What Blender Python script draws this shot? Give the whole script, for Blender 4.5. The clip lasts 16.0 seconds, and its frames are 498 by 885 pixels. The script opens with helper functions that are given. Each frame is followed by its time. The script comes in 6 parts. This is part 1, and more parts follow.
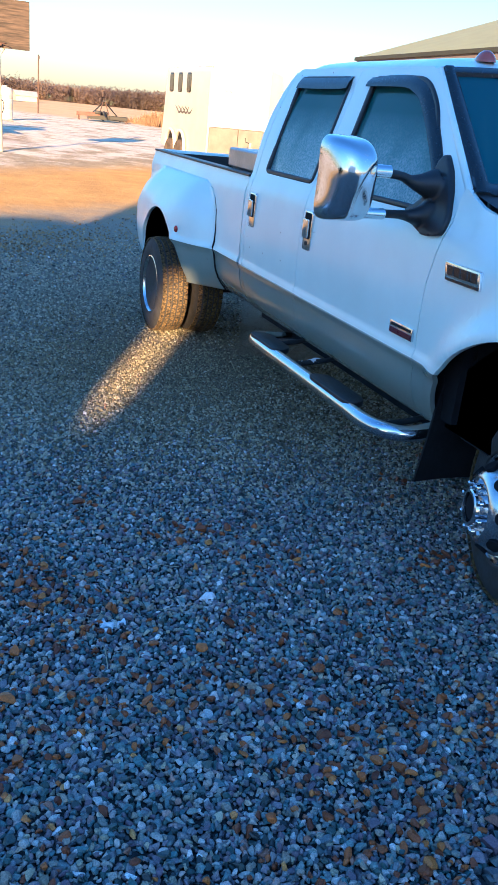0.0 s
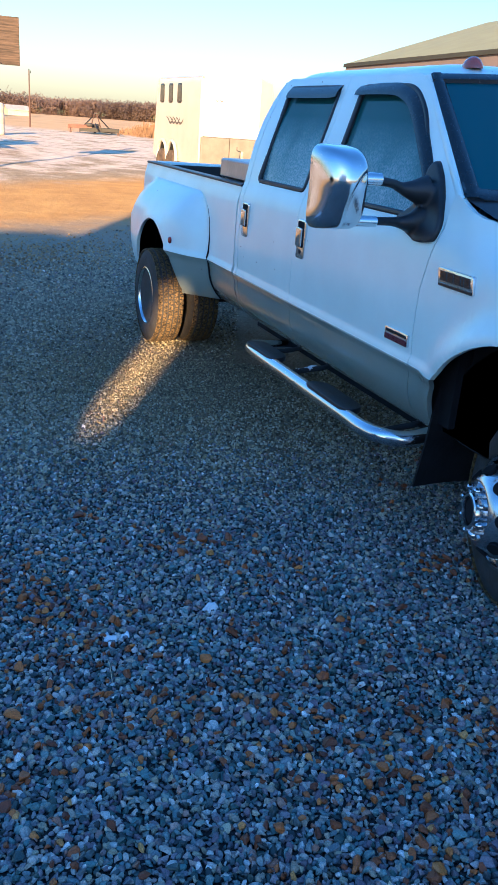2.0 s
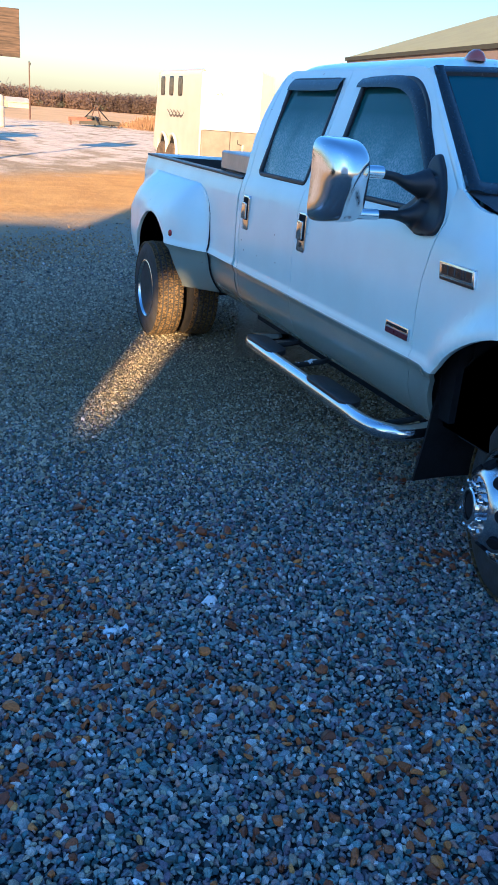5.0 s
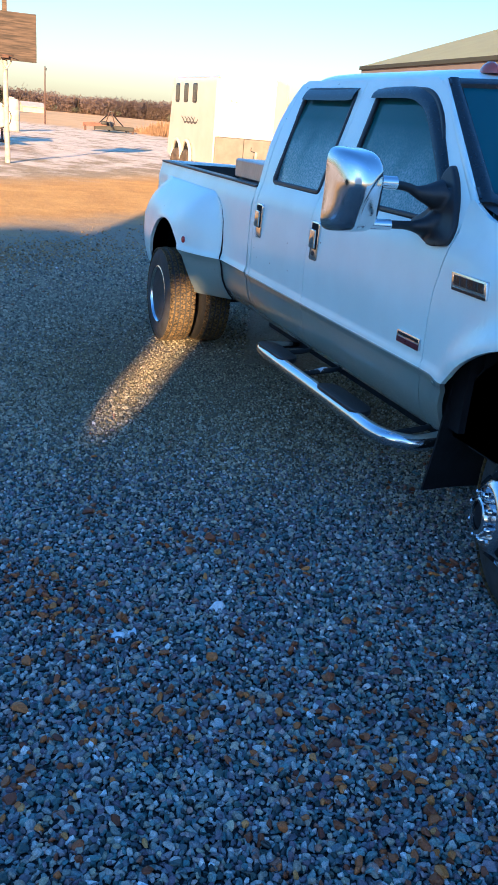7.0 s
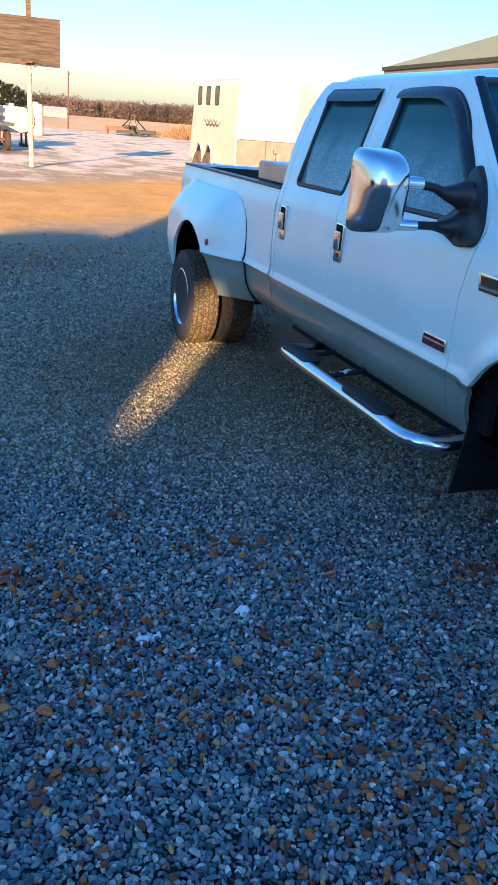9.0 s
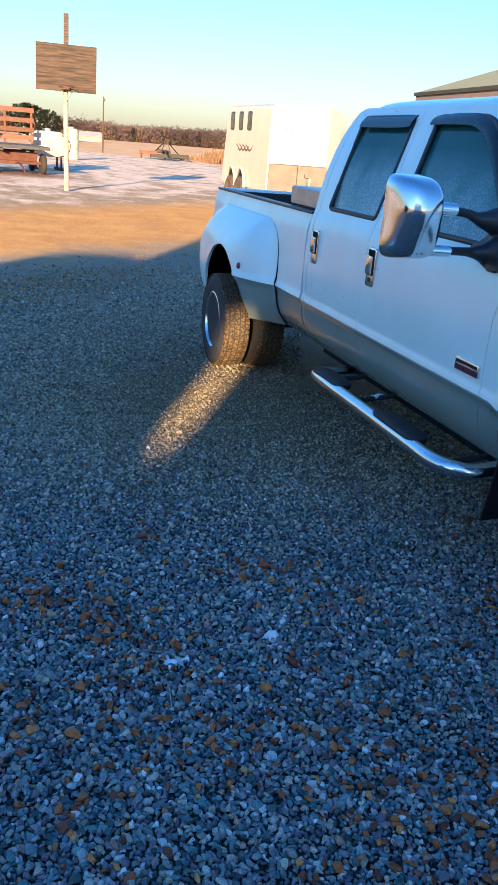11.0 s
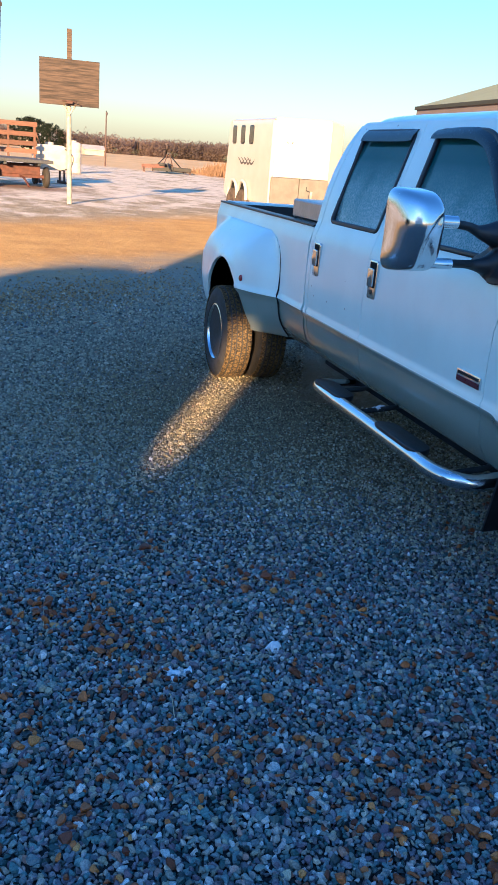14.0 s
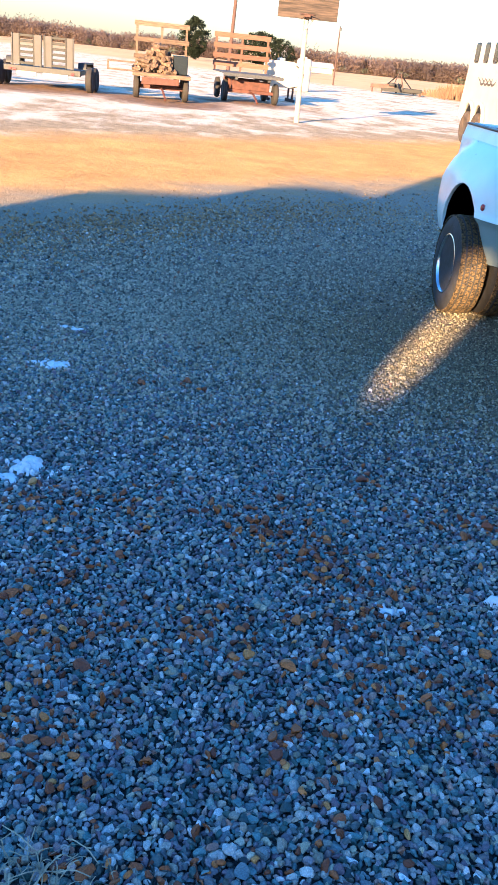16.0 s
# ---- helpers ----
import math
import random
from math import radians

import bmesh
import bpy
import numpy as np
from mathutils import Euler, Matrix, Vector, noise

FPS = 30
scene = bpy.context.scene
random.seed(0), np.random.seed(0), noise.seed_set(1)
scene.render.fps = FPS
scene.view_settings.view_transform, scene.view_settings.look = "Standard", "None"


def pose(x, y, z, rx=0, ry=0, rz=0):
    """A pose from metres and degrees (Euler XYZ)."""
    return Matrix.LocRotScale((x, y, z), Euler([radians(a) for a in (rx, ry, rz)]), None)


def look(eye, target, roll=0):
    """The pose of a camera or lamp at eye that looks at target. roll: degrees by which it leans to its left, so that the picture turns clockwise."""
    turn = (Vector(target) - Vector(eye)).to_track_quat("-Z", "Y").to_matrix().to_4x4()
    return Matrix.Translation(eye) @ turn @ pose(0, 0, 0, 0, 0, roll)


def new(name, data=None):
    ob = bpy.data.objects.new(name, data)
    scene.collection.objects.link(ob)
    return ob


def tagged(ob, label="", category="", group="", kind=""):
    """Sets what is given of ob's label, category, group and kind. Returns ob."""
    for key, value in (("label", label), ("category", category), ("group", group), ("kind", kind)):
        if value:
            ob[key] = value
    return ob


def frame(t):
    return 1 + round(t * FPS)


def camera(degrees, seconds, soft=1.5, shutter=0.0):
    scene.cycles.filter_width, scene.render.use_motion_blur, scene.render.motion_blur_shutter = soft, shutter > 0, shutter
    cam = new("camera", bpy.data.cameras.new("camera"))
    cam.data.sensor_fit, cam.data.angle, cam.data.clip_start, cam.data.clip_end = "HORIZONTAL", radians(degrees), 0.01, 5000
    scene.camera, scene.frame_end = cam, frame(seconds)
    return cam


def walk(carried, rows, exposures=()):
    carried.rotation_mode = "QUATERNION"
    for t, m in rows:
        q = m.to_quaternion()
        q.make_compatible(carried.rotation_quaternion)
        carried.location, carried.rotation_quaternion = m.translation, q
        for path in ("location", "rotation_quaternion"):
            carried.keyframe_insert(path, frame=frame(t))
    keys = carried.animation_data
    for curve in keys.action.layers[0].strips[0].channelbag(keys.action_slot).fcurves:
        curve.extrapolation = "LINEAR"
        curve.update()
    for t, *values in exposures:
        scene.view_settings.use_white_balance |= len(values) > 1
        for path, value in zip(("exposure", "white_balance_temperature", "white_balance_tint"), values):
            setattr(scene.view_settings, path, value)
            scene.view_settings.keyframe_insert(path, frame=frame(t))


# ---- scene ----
# ---------------------------------------------------------------- camera
cam = camera(33.7, 16.0, soft=0.65)
PATH = [
    (0, (-2.118, -2.425, 1.812), (-1.384, -0.717, 1.076), 5.9),
    (0.5, (-2.113, -2.417, 1.812), (-1.379, -0.711, 1.069), 5.9),
    (1, (-2.118, -2.419, 1.817), (-1.385, -0.709, 1.081), 5.4),
    (1.5, (-2.122, -2.433, 1.821), (-1.395, -0.719, 1.092), 4.6),
    (2, (-2.118, -2.433, 1.827), (-1.382, -0.719, 1.107), 4.4),
    (2.5, (-2.12, -2.43, 1.822), (-1.38, -0.717, 1.1), 4.4),
    (3, (-2.118, -2.426, 1.82), (-1.382, -0.715, 1.09), 4.3),
    (3.5, (-2.119, -2.421, 1.819), (-1.378, -0.715, 1.085), 4.6),
    (4, (-2.116, -2.424, 1.819), (-1.377, -0.719, 1.08), 4.5),
    (6.5, (-2.129, -2.434, 1.825), (-1.402, -0.715, 1.106), 5.4),
    (7, (-2.132, -2.439, 1.828), (-1.413, -0.718, 1.108), 5.4),
    (7.5, (-2.133, -2.434, 1.821), (-1.419, -0.714, 1.092), 5.1),
    (8, (-2.136, -2.427, 1.819), (-1.431, -0.705, 1.086), 5.1),
    (8.5, (-2.138, -2.423, 1.825), (-1.447, -0.694, 1.095), 5.0),
    (9, (-2.137, -2.418, 1.824), (-1.467, -0.676, 1.104), 4.8),
    (9.5, (-2.141, -2.41, 1.83), (-1.497, -0.655, 1.12), 4.9),
    (10, (-2.149, -2.406, 1.832), (-1.531, -0.635, 1.14), 5.1),
    (12.5, (-2.147, -2.417, 1.832), (-1.543, -0.633, 1.16), 4.7),
    (13, (-2.152, -2.416, 1.83), (-1.548, -0.631, 1.16), 5.1),
    (13.5, (-2.152, -2.419, 1.829), (-1.545, -0.634, 1.162), 5.1),
    (14, (-2.156, -2.423, 1.834), (-1.551, -0.63, 1.184), 4.7),
    (14.5, (-2.139, -2.459, 1.846), (-1.645, -0.615, 1.248), 4.0),
    (14.8, (-2.136, -2.448, 1.827), (-1.891, -0.568, 1.19), 6.0),
    (15, (-2.135, -2.441, 1.814), (-2.121, -0.571, 1.105), 6.7),
    (15.1, (-2.151, -2.434, 1.809), (-2.201, -0.576, 1.071), 7.6),
    (15.2, (-2.167, -2.427, 1.804), (-2.322, -0.591, 1.025), 7.4),
    (15.3, (-2.184, -2.42, 1.798), (-2.419, -0.61, 0.981), 7.2),
    (15.4, (-2.2, -2.413, 1.793), (-2.497, -0.635, 0.928), 6.9),
    (15.5, (-2.217, -2.406, 1.788), (-2.509, -0.634, 0.907), 6.7),
    (15.6, (-2.233, -2.386, 1.787), (-2.468, -0.615, 0.888), 7.0),
    (15.8, (-2.266, -2.345, 1.785), (-2.345, -0.556, 0.894), 7.1),
    (16, (-2.298, -2.304, 1.783), (-2.141, -0.499, 0.937), 6.1),
]
EXPOSURES = [(0, 2.64, 4120, 16), (0.8, 2.53, 4120, 16), (1.5, 2.47, 4120, 16), (3.5, 2.43, 4120, 16), (9, 2.40, 4120, 16), (10, 2.27, 4120, 16), (12.5, 2.33, 4090, 16), (14.0, 2.30, 4120, 16), (14.3, 2.25, 4120, 16), (14.6, 2.01, 4120, 16), (15.0, 1.91, 4120, 16), (15.5, 2.68, 4120, 16), (16, 2.87, 4070, 16)]
walk(cam, [(t, look(eye, target, roll)) for t, eye, target, roll in PATH], EXPOSURES)

# ---------------------------------------------------------------- light
SUN_AZ, SUN_EL = radians(25.0), radians(12.0)      # light travels 25 degrees right of +y
world = bpy.data.worlds.new("sky")
scene.world = world
world.use_nodes = True
wn = world.node_tree
sky = wn.nodes.new("ShaderNodeTexSky")
sky.sky_type, sky.sun_disc = "NISHITA", False
sky.sun_elevation, sky.sun_rotation = SUN_EL, math.pi + SUN_AZ
sky.air_density, sky.dust_density, sky.ozone_density = 1.75, 0.5, 3.6
wn.links.new(sky.outputs[0], wn.nodes["Background"].inputs[0])
wn.nodes["Background"].inputs[1].default_value = 0.05
sun = new("sun", bpy.data.lights.new("sun", "SUN"))
sun.data.energy, sun.data.angle, sun.data.color = 5.0, radians(0.5), (1.0, 0.49, 0.115)
toward = Vector((math.sin(SUN_AZ) * math.cos(SUN_EL), math.cos(SUN_AZ) * math.cos(SUN_EL), -math.sin(SUN_EL)))
sun.rotation_mode = "QUATERNION"
sun.rotation_quaternion = toward.to_track_quat("-Z", "Y")
sun.location = (-20, -40, 30)


# ---------------------------------------------------------------- materials
def nodes_of(name):
    m = bpy.data.materials.new(name)
    m.use_nodes = True
    t = m.node_tree
    return m, t, t.nodes["Principled BSDF"]


def tone(c, k):
    return (min(1, c[0] * k), min(1, c[1] * k), min(1, c[2] * k), 1)


def surface(name, base, rough=0.6, metal=0.0, var=0.18, scale=6.0, bump=0.15, fine=70.0, coat=0.0, second=None, island=False, piece=False, stretch=(1, 1, 1), spec=0.5):
    """A plain weathered surface: blotches at one scale, grain and relief at a finer one."""
    m, t, b = nodes_of(name)
    tc = t.nodes.new("ShaderNodeTexCoord")
    mp = t.nodes.new("ShaderNodeMapping")
    mp.inputs["Scale"].default_value = stretch
    t.links.new(tc.outputs["Object"], mp.inputs[0])
    n1, n2 = t.nodes.new("ShaderNodeTexNoise"), t.nodes.new("ShaderNodeTexNoise")
    n1.inputs["Scale"].default_value, n2.inputs["Scale"].default_value = scale, fine
    n1.inputs["Detail"].default_value = n2.inputs["Detail"].default_value = 4
    t.links.new(mp.outputs[0], n1.inputs["Vector"]), t.links.new(mp.outputs[0], n2.inputs["Vector"])
    r = t.nodes.new("ShaderNodeValToRGB")
    r.color_ramp.elements[0].position, r.color_ramp.elements[1].position = 0.35, 0.65
    r.color_ramp.elements[0].color = tone(second or base, 1.0 if second else 1 - var)
    r.color_ramp.elements[1].color = tone(base, 1 + var)
    t.links.new(n1.outputs[0], r.inputs[0])
    col = r.outputs[0]
    if island or piece:
        src = t.nodes.new("ShaderNodeNewGeometry").outputs["Random Per Island"] if island else t.nodes.new("ShaderNodeObjectInfo").outputs["Random"]
        mr = t.nodes.new("ShaderNodeMapRange")
        mr.inputs["To Min"].default_value, mr.inputs["To Max"].default_value = 0.65, 1.35
        t.links.new(src, mr.inputs["Value"])
        mx = t.nodes.new("ShaderNodeMix")
        mx.data_type, mx.blend_type = "RGBA", "MULTIPLY"
        mx.inputs["Factor"].default_value = 1.0
        t.links.new(col, mx.inputs["A"]), t.links.new(mr.outputs[0], mx.inputs["B"])
        col = mx.outputs["Result"]
    t.links.new(col, b.inputs["Base Color"])
    rr = t.nodes.new("ShaderNodeMapRange")
    rr.inputs["To Min"].default_value, rr.inputs["To Max"].default_value = max(0.02, rough - 0.12), min(1, rough + 0.12)
    t.links.new(n2.outputs[0], rr.inputs["Value"])
    t.links.new(rr.outputs[0], b.inputs["Roughness"])
    b.inputs["Metallic"].default_value = metal
    b.inputs["Coat Weight"].default_value = coat
    b.inputs["Coat Roughness"].default_value = 0.06
    b.inputs["Specular IOR Level"].default_value = spec
    if bump:
        bp = t.nodes.new("ShaderNodeBump")
        bp.inputs["Strength"].default_value, bp.inputs["Distance"].default_value = bump, 0.01
        t.links.new(n2.outputs[0], bp.inputs["Height"])
        t.links.new(bp.outputs[0], b.inputs["Normal"])
    return m


def paint(name, base, rough=0.32):
    """Dusty car paint with a clear coat."""
    m = surface(name, base, rough=rough, metal=0.0, var=0.04, scale=2.5, bump=0.0, fine=300, coat=0.55)
    t = m.node_tree
    b = t.nodes["Principled BSDF"]
    n = t.nodes.new("ShaderNodeTexNoise")
    n.inputs["Scale"].default_value, n.inputs["Detail"].default_value = 3.0, 6
    mr = t.nodes.new("ShaderNodeMapRange")
    mr.inputs["To Min"].default_value, mr.inputs["To Max"].default_value = 0.05, 0.28
    t.links.new(t.nodes["Texture Coordinate"].outputs["Object"], n.inputs["Vector"])
    t.links.new(n.outputs[0], mr.inputs["Value"]), t.links.new(mr.outputs[0], b.inputs["Coat Roughness"])
    # sparse specks of thrown mud
    v, lt, gt, mu, mx = (t.nodes.new(k) for k in ("ShaderNodeTexVoronoi", "ShaderNodeMath", "ShaderNodeMath", "ShaderNodeMath", "ShaderNodeMix"))
    v.inputs["Scale"].default_value = 11
    sc = t.nodes.new("ShaderNodeSeparateColor")
    t.links.new(t.nodes["Texture Coordinate"].outputs["Object"], v.inputs["Vector"])
    lt.operation, gt.operation, mu.operation = "LESS_THAN", "GREATER_THAN", "MULTIPLY"
    lt.inputs[1].default_value, gt.inputs[1].default_value = 0.055, 0.72
    t.links.new(v.outputs["Distance"], lt.inputs[0]), t.links.new(v.outputs["Color"], sc.inputs[0]), t.links.new(sc.outputs[0], gt.inputs[0])
    t.links.new(lt.outputs[0], mu.inputs[0]), t.links.new(gt.outputs[0], mu.inputs[1])
    mx.data_type = "RGBA"
    mx.inputs["B"].default_value = (0.10, 0.085, 0.07, 1)
    old = b.inputs["Base Color"].links[0].from_socket
    t.links.new(mu.outputs[0], mx.inputs["Factor"]), t.links.new(old, mx.inputs["A"]), t.links.new(mx.outputs["Result"], b.inputs["Base Color"])
    return m


def glass(name, tint, rough=0.02, frost=0.0):
    """Tinted window glass: a clear, glossy pane, with a fog of frost where given."""
    m, t, b = nodes_of(name)
    b.inputs["Base Color"].default_value = (*tint, 1)
    b.inputs["Roughness"].default_value = rough
    b.inputs["IOR"].default_value = 1.5
    tr = t.nodes.new("ShaderNodeBsdfTransparent")
    tr.inputs[0].default_value = (tint[0] * 0.6 + 0.1, tint[1] * 0.6 + 0.1, tint[2] * 0.6 + 0.1, 1)
    mix = t.nodes.new("ShaderNodeMixShader")
    t.links.new(tr.outputs[0], mix.inputs[1]), t.links.new(b.outputs[0], mix.inputs[2])
    tc, n, v = t.nodes.new("ShaderNodeTexCoord"), t.nodes.new("ShaderNodeTexNoise"), t.nodes.new("ShaderNodeTexVoronoi")
    n.inputs["Scale"].default_value, n.inputs["Detail"].default_value = 4.0, 6
    v.inputs["Scale"].default_value = 90
    t.links.new(tc.outputs["Object"], n.inputs["Vector"]), t.links.new(tc.outputs["Object"], v.inputs["Vector"])
    sx, low = t.nodes.new("ShaderNodeSeparateXYZ"), t.nodes.new("ShaderNodeMapRange")
    t.links.new(tc.outputs["Object"], sx.inputs[0]), t.links.new(sx.outputs["Z"], low.inputs["Value"])
    low.inputs["From Min"].default_value, low.inputs["From Max"].default_value = 1.90, 1.46
    mul = t.nodes.new("ShaderNodeMath")
    mul.operation = "MULTIPLY"
    t.links.new(low.outputs[0], mul.inputs[0]), t.links.new(n.outputs[0], mul.inputs[1])
    mul2 = t.nodes.new("ShaderNodeMath")
    mul2.operation = "MULTIPLY"
    mul2.inputs[1].default_value = frost
    t.links.new(mul.outputs[0], mul2.inputs[0])
    add = t.nodes.new("ShaderNodeMath")
    add.operation = "ADD"
    add.use_clamp = True
    add.inputs[1].default_value = 0.62
    t.links.new(mul2.outputs[0], add.inputs[0]), t.links.new(add.outputs[0], mix.inputs[0])
    fr = t.nodes.new("ShaderNodeMix")
    fr.data_type = "RGBA"
    fr.inputs["A"].default_value, fr.inputs["B"].default_value = (*tint, 1), (0.5, 0.55, 0.58, 1)
    dm = t.nodes.new("ShaderNodeMath")
    dm.operation = "MULTIPLY"
    t.links.new(mul2.outputs[0], dm.inputs[0]), t.links.new(v.outputs["Distance"], dm.inputs[1])
    t.links.new(dm.outputs[0], fr.inputs["Factor"]), t.links.new(fr.outputs["Result"], b.inputs["Base Color"])
    t.links.new(mix.outputs[0], t.nodes["Material Output"].inputs[0])
    return m


def pebble(name, ramp, rough=0.75):
    """Crushed stone: every stone its own shade out of the ramp."""
    m, t, b = nodes_of(name)
    g, r = t.nodes.new("ShaderNodeNewGeometry"), t.nodes.new("ShaderNodeValToRGB")
    r.color_ramp.interpolation = "LINEAR"
    while len(r.color_ramp.elements) < len(ramp):
        r.color_ramp.elements.new(0.5)
    for e, (p, c) in zip(r.color_ramp.elements, ramp):
        e.position, e.color = p, (*c, 1)
    t.links.new(g.outputs["Random Per Island"], r.inputs[0])
    tc, n = t.nodes.new("ShaderNodeTexCoord"), t.nodes.new("ShaderNodeTexNoise")
    n.inputs["Scale"].default_value, n.inputs["Detail"].default_value = 230, 4
    t.links.new(tc.outputs["Object"], n.inputs["Vector"])
    mr, mx = t.nodes.new("ShaderNodeMapRange"), t.nodes.new("ShaderNodeMix")
    mr.inputs["From Min"].default_value, mr.inputs["From Max"].default_value = 0.25, 0.75
    mr.inputs["To Min"].default_value, mr.inputs["To Max"].default_value = 0.6, 1.4
    mx.data_type, mx.blend_type = "RGBA", "MULTIPLY"
    mx.inputs["Factor"].default_value = 1.0
    t.links.new(n.outputs[0], mr.inputs["Value"])
    t.links.new(r.outputs[0], mx.inputs["A"]), t.links.new(mr.outputs[0], mx.inputs["B"])
    t.links.new(mx.outputs["Result"], b.inputs["Base Color"])
    b.inputs["Roughness"].default_value = rough
    bp = t.nodes.new("ShaderNodeBump")
    bp.inputs["Strength"].default_value, bp.inputs["Distance"].default_value = 0.3, 0.003
    t.links.new(n.outputs[0], bp.inputs["Height"]), t.links.new(bp.outputs[0], b.inputs["Normal"])
    return m


def ground_material():
    """Gravel yard, then patchy snow over dead grass beyond the drive's edge, then stubble field far off."""
    m, t, b = nodes_of("yard_ground")
    N, L = t.nodes.new, t.links.new
    geo, sep = N("ShaderNodeNewGeometry"), N("ShaderNodeSeparateXYZ")
    L(geo.outputs["Position"], sep.inputs[0])

    def noise(scale, detail=5, rough=0.6, stretch=None):
        n = N("ShaderNodeTexNoise")
        n.inputs["Scale"].default_value, n.inputs["Detail"].default_value, n.inputs["Roughness"].default_value = scale, detail, rough
        if stretch:
            mp = N("ShaderNodeMapping")
            mp.inputs["Scale"].default_value = stretch
            L(geo.outputs["Position"], mp.inputs[0]), L(mp.outputs[0], n.inputs["Vector"])
        else:
            L(geo.outputs["Position"], n.inputs["Vector"])
        return n.outputs[0]

    def math_(op, a, c=None, clamp=False):
        n = N("ShaderNodeMath")
        n.operation, n.use_clamp = op, clamp
        for k, v in enumerate((a, c)):
            if v is None:
                continue
            if isinstance(v, (int, float)):
                n.inputs[k].default_value = v
            else:
                L(v, n.inputs[k])
        return n.outputs[0]

    def ramp(f, *stops):
        r = N("ShaderNodeValToRGB")
        while len(r.color_ramp.elements) < len(stops):
            r.color_ramp.elements.new(0.5)
        for e, (p, c) in zip(r.color_ramp.elements, stops):
            e.position, e.color = p, (*c, 1)
        L(f, r.inputs[0])
        return r.outputs[0]

    def mix(f, a, c):
        n = N("ShaderNodeMix")
        n.data_type = "RGBA"
        for key, v in (("Factor", f), ("A", a), ("B", c)):
            L(v, n.inputs[key])
        return n.outputs["Result"]

    def span(v, lo, hi):
        n = N("ShaderNodeMapRange")
        n.interpolation_type = "SMOOTHSTEP"
        n.inputs["From Min"].default_value, n.inputs["From Max"].default_value = lo, hi
        L(v, n.inputs["Value"])
        return n.outputs[0]

    # gravel
    v1 = N("ShaderNodeTexVoronoi")
    v1.inputs["Scale"].default_value = 38
    L(geo.outputs["Position"], v1.inputs["Vector"])
    sc = N("ShaderNodeSeparateColor")
    L(v1.outputs["Color"], sc.inputs[0])
    stone = ramp(sc.outputs[0], (0.0, (0.09, 0.09, 0.088)), (0.5, (0.26, 0.255, 0.225)), (0.86, (0.48, 0.46, 0.39)), (0.93, (0.26, 0.16, 0.08)), (1.0, (0.17, 0.10, 0.055)))
    dirt = ramp(noise(1.1, 6), (0.38, (0.21, 0.20, 0.165)), (0.62, (0.32, 0.29, 0.225)))
    gravel = mix(span(noise(0.5, 4), 0.35, 0.75), stone, dirt)
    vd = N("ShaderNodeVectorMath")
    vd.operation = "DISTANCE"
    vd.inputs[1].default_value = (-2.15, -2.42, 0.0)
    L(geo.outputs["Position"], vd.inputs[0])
    # soil under the near stones blackened: shade of the gaps put into the colour
    shaded_soil = ramp(noise(9, 5), (0.3, (0.03, 0.033, 0.035)), (0.7, (0.06, 0.064, 0.066)))
    gravel = mix(span(vd.outputs["Value"], 5.2, 3.4), gravel, shaded_soil)
    # trodden brown earth beside the truck's rear wheels
    ve = N("ShaderNodeVectorMath")
    ve.operation = "DISTANCE"
    ve.inputs[1].default_value = (0.3, 3.1, 0.0)
    L(geo.outputs["Position"], ve.inputs[0])
    bare = ramp(noise(7, 6, 0.7), (0.3, (0.13, 0.105, 0.065)), (0.7, (0.24, 0.19, 0.115)))
    gravel = mix(span(math_("ADD", ve.outputs["Value"], math_("MULTIPLY", noise(2.5, 5), 0.8)), 3.0, 1.2), gravel, bare)
    far_olive = ramp(noise(60, 4, 0.8), (0.32, (0.10, 0.097, 0.066)), (0.68, (0.38, 0.355, 0.245)))
    gravel = mix(math_("MULTIPLY", span(vd.outputs["Value"], 6.0, 8.0), 0.75), gravel, far_olive)
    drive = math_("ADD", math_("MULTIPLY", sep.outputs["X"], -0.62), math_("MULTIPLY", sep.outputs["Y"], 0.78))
    # tan dirt from the shade's edge outward, the sun's orange put into its colour
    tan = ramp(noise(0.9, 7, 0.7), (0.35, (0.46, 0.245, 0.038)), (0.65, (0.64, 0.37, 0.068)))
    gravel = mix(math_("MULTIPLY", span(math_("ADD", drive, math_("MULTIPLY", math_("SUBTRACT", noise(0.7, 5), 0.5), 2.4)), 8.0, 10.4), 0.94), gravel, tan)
    # snow and dead grass beyond the edge of the drive
    edge = math_("ADD", math_("MULTIPLY", sep.outputs["X"], -0.62), math_("MULTIPLY", sep.outputs["Y"], 0.78))
    wob = math_("ADD", edge, math_("MULTIPLY", math_("SUBTRACT", noise(0.5, 6), 0.5), 2.6))
    beyond = span(wob, 14.0, 17.0)
    patch = math_("ADD", noise(0.55, 9, 0.68, (1.2, 0.8, 1)), math_("MULTIPLY", span(edge, 15.0, 24.0), 0.14))
    snow_f = span(patch, 0.49, 0.68)
    grass = ramp(noise(3.0, 8, 0.7), (0.35, (0.24, 0.18, 0.085)), (0.65, (0.42, 0.335, 0.18)))
    snow = ramp(noise(2.0, 6), (0.3, (0.56, 0.465, 0.32)), (0.7, (0.80, 0.69, 0.50)))
    white = mix(snow_f, grass, snow)
    # thawed bare earth round the parked trailer and wagons
    earth_f = None
    for px, py, r0, r1 in ((-8.4, 30.6, 1.8, 4.4), (-4.0, 30.4, 1.8, 4.0), (-0.7, 34.8, 1.2, 3.6), (-13.8, 23.0, 1.0, 3.4)):
        dd = N("ShaderNodeVectorMath")
        dd.operation = "DISTANCE"
        dd.inputs[1].default_value = (px, py, 0.0)
        L(geo.outputs["Position"], dd.inputs[0])
